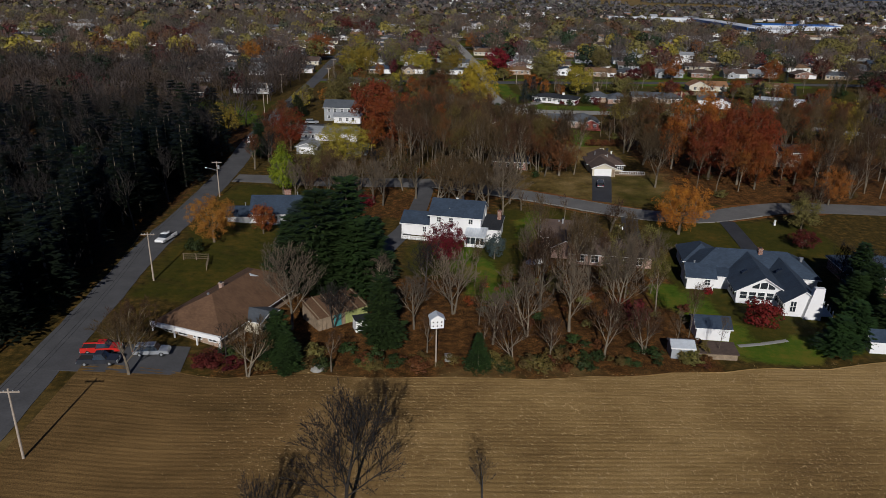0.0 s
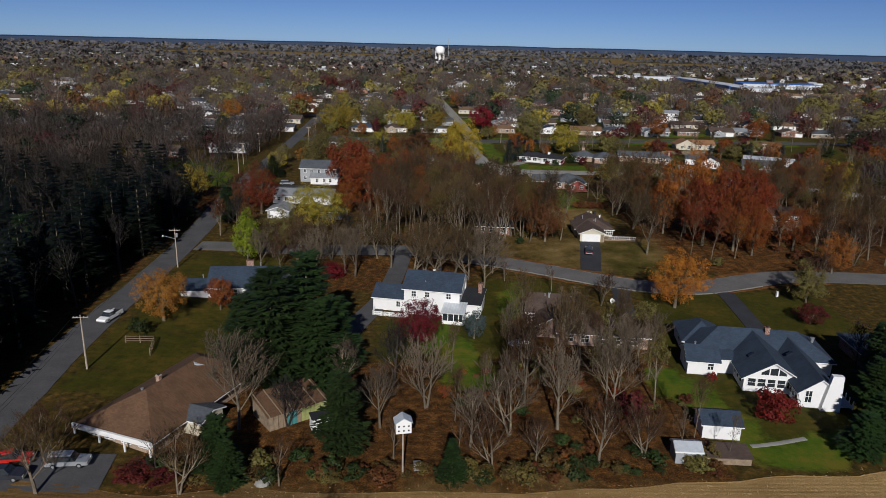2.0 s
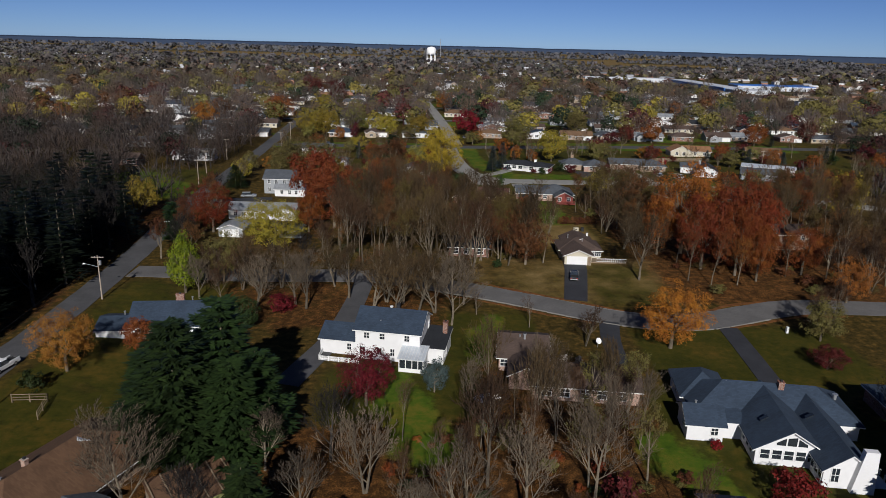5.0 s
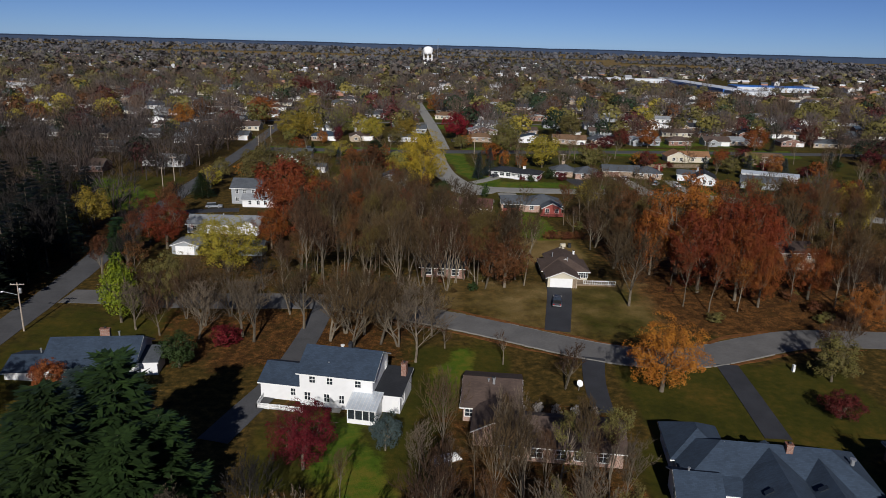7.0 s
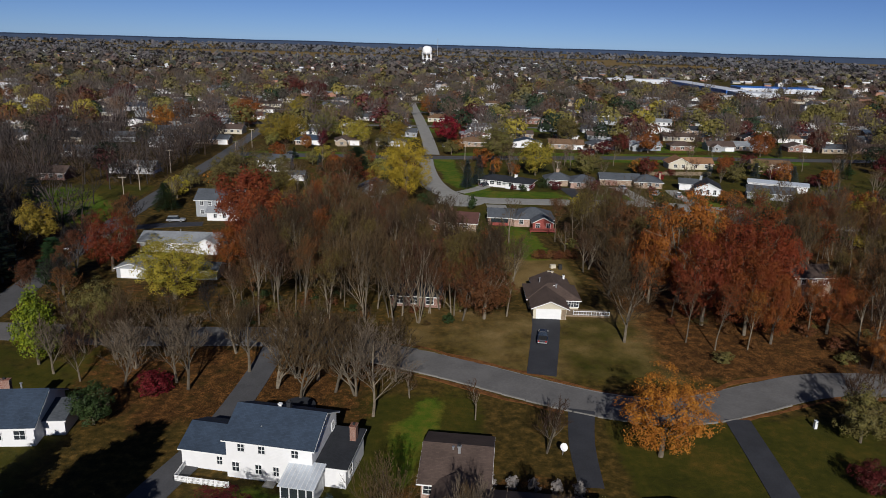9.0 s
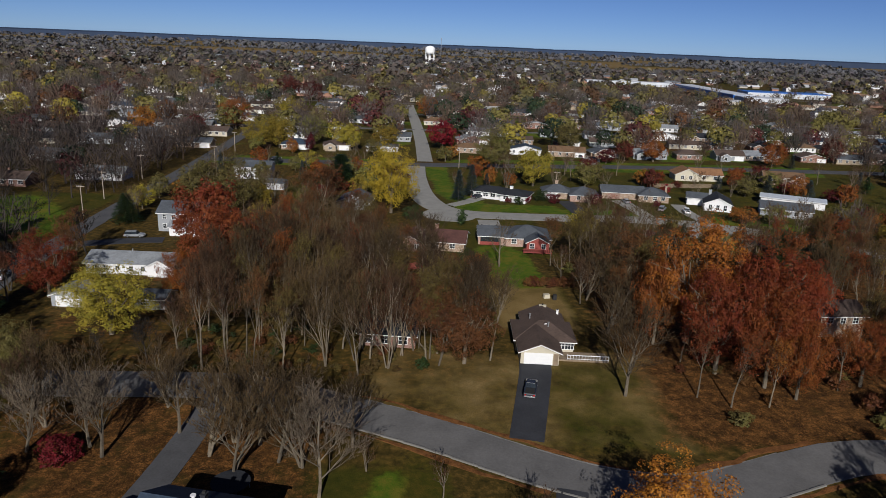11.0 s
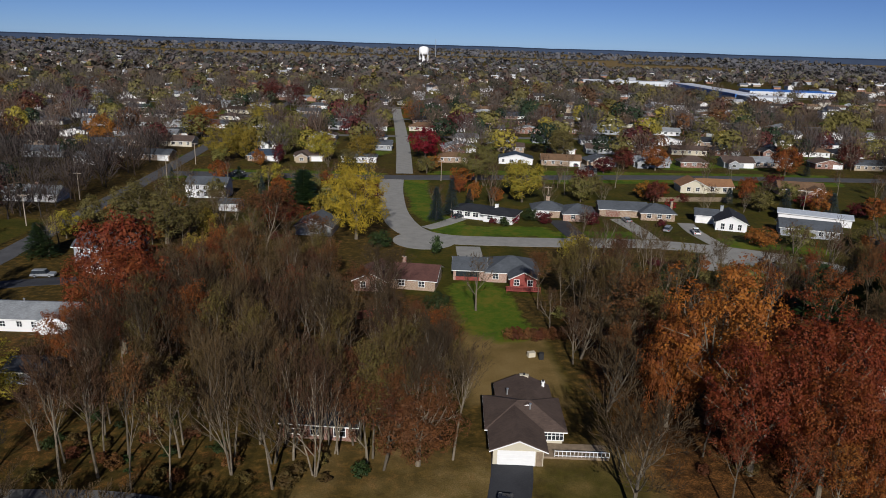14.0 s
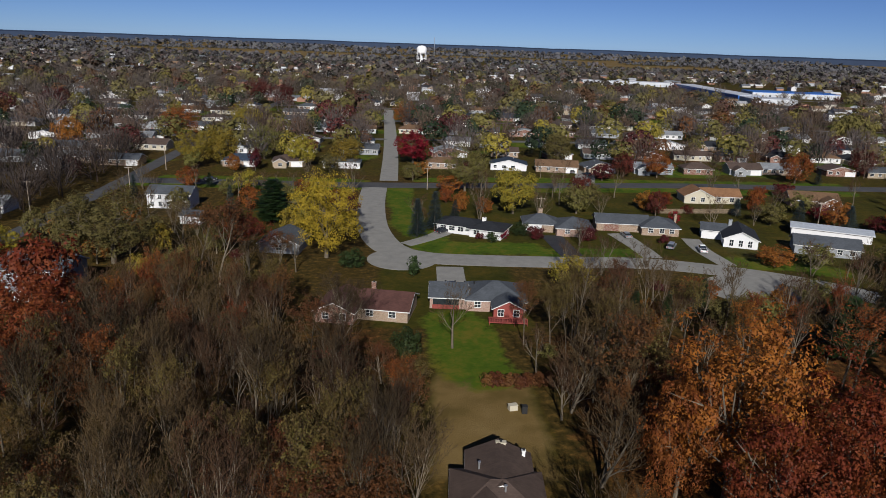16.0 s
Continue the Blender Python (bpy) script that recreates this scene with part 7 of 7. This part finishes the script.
for k in range(6):
    a = k * math.pi / 3 + 0.3
    part("leg", Shape().tube((12.6 * math.cos(a), 12.6 * math.sin(a), 0), (12.2 * math.cos(a), 12.2 * math.sin(a), 28), 0.8, 0.8, 8), "tower", T)
    part("brace", Shape().tube((12.5 * math.cos(a), 12.5 * math.sin(a), 13), (12.5 * math.cos(a + math.pi / 3), 12.5 * math.sin(a + math.pi / 3), 13), 0.35, 0.35, 6), "tower", T)
T = thing("radio_mast", "thin grey radio mast", "mast", 85, 2300, 0)
part("shaft", Shape().tube((0, 0, 0), (0, 0, 62), 0.9, 0.5, 6), "steel", T)

# ---- vehicles, poles and small things ----
def body_shape(pts, w):
    """A side outline (x along, z up) made w wide, drawn in at the top edge."""
    s = Shape()
    s.prism([(x, -w / 2, z) for x, z in pts], [(x, w / 2, z) for x, z in pts])
    return s


def vehicle(kind, x, y, turn, paint, label):
    t = thing(kind, label, "car", x, y, gz(x, y) + 0.1, turn)
    truck = kind == "pickup_truck"
    L = 5.4 if truck else (4.7 if kind == "car" else 4.9)
    top = 0.95 if truck else 0.92
    lower = [(-L / 2, 0.38), (L / 2, 0.38), (L / 2, 0.72), (L / 2 - 0.15, 0.86), (L / 2 - 1.15, top + 0.03), (-L / 2 + 0.1, top), (-L / 2, 0.8)]
    part("body", body_shape(lower, 1.85), paint, t)
    if truck:
        cab = ((L / 2 - 1.35, top), (-0.55, top), (-0.35, 1.7), (0.75, 1.72))
    elif kind == "car":
        cab = ((L / 2 - 1.25, top), (-L / 2 + 0.5, top), (-L / 2 + 1.25, 1.42), (0.45, 1.44))
    else:
        cab = ((L / 2 - 1.3, top), (-L / 2 + 0.1, top), (-L / 2 + 0.4, 1.66), (0.55, 1.7))
    (ax, az), (bx, bz), (cx, cz), (dx, dz) = cab
    part("glasshouse", Shape().prism([(ax, -0.86, az), (bx, -0.86, bz), (bx, 0.86, bz), (ax, 0.86, az)], [(dx, -0.68, dz - 0.08), (cx, -0.68, cz - 0.08), (cx, 0.68, cz - 0.08), (dx, 0.68, dz - 0.08)]), "glass", t)
    part("roof", Shape().prism([(dx + 0.05, -0.7, dz - 0.08), (cx - 0.05, -0.7, cz - 0.08), (cx - 0.05, 0.7, cz - 0.08), (dx + 0.05, 0.7, dz - 0.08)], [(dx, -0.62, dz), (cx, -0.62, cz), (cx, 0.62, cz), (dx, 0.62, dz)]), paint, t)
    if truck:
        part("bed", Shape().box(-L / 2 + 0.15, -0.75, -0.75, 0.75, top + 0.005, top + 0.02), "tyre", t, "dark open load bed")
        for s in (-1, 1):
            lo, hi = sorted((s * 0.78, s * 0.92))
            part("bed_side", Shape().box(-L / 2 + 0.05, -0.6, lo, hi, top, top + 0.16), paint, t)
    for sx in (-1, 1):
        for sy in (-1, 1):
            w = part("wheel", Shape().tube((sx * L * 0.31, sy * 0.72, 0.34), (sx * L * 0.31, sy * 0.94, 0.34), 0.34, 0.34, 14), "tyre", t)
            part("rim", Shape().tube((sx * L * 0.31, sy * 0.93, 0.34), (sx * L * 0.31, sy * 0.955, 0.34), 0.2, 0.18, 10), "steel", w)
    for sy in (-0.65, 0.65):
        part("headlight", Shape().box(L / 2 - 0.02, L / 2 + 0.03, sy - 0.18, sy + 0.18, 0.62, 0.78), "lamp_white", t)
        part("tail_light", Shape().box(-L / 2 - 0.03, -L / 2 + 0.02, sy - 0.12, sy + 0.12, 0.62, 0.86), "lamp_red", t)
    part("bumper", Shape().box(L / 2, L / 2 + 0.1, -0.85, 0.85, 0.4, 0.56).box(-L / 2 - 0.1, -L / 2, -0.85, 0.85, 0.4, 0.56), "steel", t)
    return t


vehicle("pickup_truck", 48.0, 190.5, 78, "car_dark", "black pickup truck with pale load on the driveway")
vehicle("pickup_truck", -53.2, 141.0, 258, "car_white", "white pickup truck on the road")
vehicle("pickup_truck", -46.0, 94.4, 8, "car_red", "bright red pickup truck beside the road")
vehicle("suv", -39.0, 94.9, 5, "car_silver", "silver car parked beside the red truck")
vehicle("pickup_truck", -45.0, 91.2, 5, "car_dark", "black pickup truck beside the red one")
vehicle("suv", -44.1, 269.7, 5, "car_silver", "silver car on the shaded drive")
vehicle("pickup_truck", -58.8, 235.5, 100, "car_white", "white and black pickup truck at the roadside")
vehicle("car", 50.2, 331.5, 40, "car_dark", "dark grey car on the pale driveway")
vehicle("car", 50.8, 285.0, 90, "car_dark", "dark car before the grey-roofed house")
vehicle("car", 102.6, 331.5, 95, "car_silver", "silver car in the carport")
vehicle("car", 113.5, 428.0, 120, "car_dark", "dark blue car on the driveway")
vehicle("car", 108.0, 433.5, 100, "car_dark", "dark car on the driveway")
vehicle("car", -33.0, 397.5, 4, "car_dark", "dark car at the crossing")
vehicle("car", 38.5, 432.0, 92, "car_dark", "dark car at the kerb")
vehicle("pickup_truck", 119.5, 318.5, 80, "car_white", "white truck beside the white house")
vehicle("suv", 112.0, 321.0, 60, "car_silver", "silver car beside the white house")


def pole(x, y, h=9.2, turn=0.0, drum=False, lamp=False):
    t = thing("utility_pole", "weathered wooden utility pole with crossarm", "utility pole", x, y, None, turn, "utility poles")
    part("post", Shape().tube((0, 0, -0.4), (0, 0, h), 0.16, 0.1, 8), "pole", t)
    part("crossarm", Shape().box(-1.2, 1.2, -0.06, 0.06, h - 0.5, h - 0.36), "pole", t)
    for u in (-1.05, -0.5, 0.5, 1.05):
        part("insulator", Shape().lathe([(0.05, 0), (0.07, 0.06), (0.04, 0.16)], 8), "steel", t).location = (u, 0, h - 0.36)
    if drum:
        if lamp:
            arm = part("lamp_arm", Shape().tube((0, 0, h - 2.4), (-2.6, 0, h - 1.7), 0.05, 0.04, 6), "steel", t)
            part("lamp_head", Shape().lathe([(0.05, 0.12), (0.22, 0.0), (0.26, -0.1), (0.1, -0.16)], 10), "lamp_white", arm).location = (-2.7, 0, h - 1.7)
        part("transformer", Shape().lathe([(0.24, 0), (0.26, 0.1), (0.26, 0.8), (0.2, 0.9)], 12), "steel", t).location = (0.38, 0, h - 2.0)


pole(-44.2, 70.1, 9.2, 4)
pole(-48.2, 120.4, 9.2, 3)
pole(-51.2, 172.6, 9.2, 2, True, True)
pole(-70.0, 312.0, 9.0, 0, True)
pole(-66.5, 290.0, 9.0, 0)
pole(-52.0, 372.0, 9.0)
pole(80.0, 345.0, 8.0)
pole(168.0, 349.0, 8.0)
pole(46.5, 391.0, 8.0)
pole(-70.5, 345.0, 9.0)
pole(-55.0, 415.0, 9.0)


def cable(a, b, side, sag=0.9):
    """One wire between two poles, hanging in a shallow curve."""
    t = thing("power_cable", "thin black power cable strung between wooden poles", "cable", a[0], a[1], 0.0, 0.0, "power cables")
    s, n = Shape(), 10
    pts = [Vector((side + (b[0] - a[0]) * k / n, (b[1] - a[1]) * k / n, a[2] + (b[2] - a[2]) * k / n - sag * 4 * (k / n) * (1 - k / n))) for k in range(n + 1)]
    for p, q in zip(pts, pts[1:]):
        s.tube(p, q, 0.018, 0.018, 4, False)
    part("wire", s, "tyre", t)


POLE_TOPS = [(x, y, gz(x, y) + 8.95) for x, y in ((-44.2, 70.1), (-48.2, 120.4), (-51.2, 172.6))]
for a, b in zip(POLE_TOPS, POLE_TOPS[1:]):
    for side in (-1.05, 0.5, 1.05):
        cable(a, b, side)

# house for martins on a tall post
T = thing("birdhouse", "large white bird house on a tall wooden post", "bird house", 2.5, 94.0, None, 10)
part("post", Shape().tube((0, 0, -0.3), (0, 0, 7.2), 0.13, 0.1, 8), "pole", T)
bh = part("box", Shape().box(-0.95, 0.95, -0.7, 0.7, 6.5, 8.0).prism([(-0.95, -0.7, 8.0), (0.95, -0.7, 8.0), (0, -0.7, 8.6)], [(-0.95, 0.7, 8.0), (0.95, 0.7, 8.0), (0, 0.7, 8.6)]), "trim", T)
part("roof", slab(roof_rings(-0.95, 0.95, -0.7, 0.7, 8.05, "gable", "y", 0.6, 0.18), 0.05), "metal_roof", bh)
# flat dark patches give the shade inside entrance holes
for k in range(6):
    part("hole_patch", Shape().box(-0.7 + (k % 3) * 0.6, -0.5 + (k % 3) * 0.6, -0.72, -0.701, 6.8 + (k // 3) * 0.6, 7.0 + (k // 3) * 0.6), "glass", bh)

# fences
def fence(pts, h, mat, label, gap=1.8, name="fence", rails=2, slats=False):
    x0, y0 = pts[0]
    t = thing(name, label, "fence", x0, y0)
    for (ax, ay), (bx, by) in zip(pts, pts[1:]):
        n = max(1, int(math.hypot(bx - ax, by - ay) / gap))
        a = Vector((ax - x0, ay - y0, gz(ax, ay) - gz(x0, y0)))
        b = Vector((bx - x0, by - y0, gz(bx, by) - gz(x0, y0)))
        for k in range(n + 1):
            p = a.lerp(b, k / n)
            part("post", Shape().box(p.x - 0.06, p.x + 0.06, p.y - 0.06, p.y + 0.06, p.z - 0.3, p.z + h + 0.05), mat, t)
        for k in range(rails):
            z = h * (k + 0.9) / rails
            part("rail", Shape().tube((a.x, a.y, a.z + z), (b.x, b.y, b.z + z), 0.05, 0.05, 5), mat, t)
        if slats:
            m = int((b - a).length / 0.16)
            s = Shape()
            for k in range(m):
                p = a.lerp(b, (k + 0.5) / m)
                if m > 60:
                    s.box(p.x - 0.05, p.x + 0.05, p.y - 0.015, p.y + 0.015, p.z + 0.05, p.z + h)
                else:
                    part("picket", Shape().box(p.x - 0.05, p.x + 0.05, p.y - 0.015, p.y + 0.015, p.z + 0.05, p.z + h), mat, t)
            if m > 60:
                part("picket_panel", s, mat, t)
    return t


fence([(-4.6, 151.8), (-5.0, 148.2), (2.0, 146.8)], 0.9, "trim", "low white picket fence round a dog run", 1.5, slats=True)
fence([(-46.2, 130.6), (-41.6, 131.4), (-40.6, 126.5)], 1.3, "wood", "weathered three-rail wooden fence", 2.3, rails=3)
fence([(122, 362), (150, 365)], 1.6, "wood", "weathered wooden board fence", 2.4, slats=True)
fence([(26.0, 248.0), (32.0, 251.2)], 1.7, "wood_red", "reddish board fence behind the brick house", 1.8, slats=True)

T = thing("trampoline", "round black trampoline frame behind the house", "trampoline", 7.5, 166.0)
part("bed", Shape().lathe([(2.1, 0.78), (2.1, 0.82)], 24), "tyre", T)
part("ring", Shape().lathe([(2.1, 0.76), (2.4, 0.76), (2.4, 0.86), (2.1, 0.86)], 24), "roof_dark", T)
for k in range(6):
    a = k * math.pi / 3
    part("leg", Shape().tube((2.3 * math.cos(a), 2.3 * math.sin(a), 0), (2.3 * math.cos(a), 2.3 * math.sin(a), 0.8), 0.05, 0.05, 6), "steel", T)


def box_thing(name, label, cat, x, y, w, d, h, mat, turn=0.0, lid=None):
    t = thing(name, label, cat, x, y, None, turn)
    part("body", Shape().prism([(-w / 2, -d / 2, -0.05), (w / 2, -d / 2, -0.05), (w / 2, d / 2, -0.05), (-w / 2, d / 2, -0.05)], [(-w * 0.47, -d * 0.47, h), (w * 0.47, -d * 0.47, h), (w * 0.47, d * 0.47, h), (-w * 0.47, d * 0.47, h)]), mat, t)
    part("lid", Shape().box(-w * 0.52, w * 0.52, -d * 0.52, d * 0.52, h, h + 0.06), lid or mat, t)


box_thing("utility_box", "small grey utility cabinet at the field edge", "cabinet", 4.3, 95.6, 0.9, 0.7, 1.0, "steel", 10)
box_thing("mailbox", "white mailbox by the street", "mailbox", 83.5, 161.8, 0.4, 0.5, 1.2, "trim")
box_thing("garden_shed", "tiny white play shed", "shed", -9.2, 105.6, 3.0, 2.2, 2.0, "trim", 20, "roof_dark")
box_thing("crate", "pale wooden crate on the back lawn", "crate", 57.6, 232.5, 1.3, 0.9, 0.8, "cream", 15)
box_thing("bin", "dark bin on the back lawn", "bin", 59.2, 231.6, 0.8, 0.8, 1.1, "tyre")

T = thing("covered_trailer", "low trailer under a white tarpaulin", "trailer", 22.5, 134.2, None, 25)
part("bed", Shape().box(-1.9, 1.9, -0.8, 0.8, 0.3, 0.55), "wood", T)
part("tarpaulin", Shape().prism([(-2.0, -0.9, 0.5), (2.0, -0.9, 0.5), (2.0, 0.9, 0.5), (-2.0, 0.9, 0.5)], [(-1.6, -0.25, 1.25), (1.5, -0.2, 1.05), (1.5, 0.25, 1.05), (-1.6, 0.25, 1.25)]), "trim", T, "white tarpaulin drawn over the load")
for sy in (-0.9, 0.78):
    part("wheel", Shape().tube((0.1, sy, 0.26), (0.1, sy + 0.14, 0.26), 0.3, 0.3, 12), "tyre", T)

T = thing("satellite_dish", "white satellite dish on a short mast", "satellite dish", 44.6, 154.4, None, 20)
part("mast", Shape().tube((0, 0, -0.2), (0, 0, 1.2), 0.05, 0.05, 8), "steel", T)
part("dish", Shape().lathe([(0.05, 0.0), (0.3, 0.05), (0.52, 0.17), (0.56, 0.2), (0.5, 0.2), (0.28, 0.09), (0.04, 0.04)], 20), "trim", T).matrix_basis = pose(0, 0, 1.2, 55, 0, 0)
T = thing("rock", "pale boulder in the rough grass", "rock", -14.6, 92.4)
part("stone", Shape().lathe([(0.5, -0.2), (1.0, 0.1), (0.85, 0.5), (0.3, 0.75), (0.05, 0.8)], 9), "concrete", T)
T = thing("path", "pale path between the shed and the house", "path", 50, 101)
part("slabs", strip([(0.2, 0.3), (4, 1.0), (9, 2.4)], 0.8, -gz(50, 101) + 0.05), "concrete", T).location.z = 0
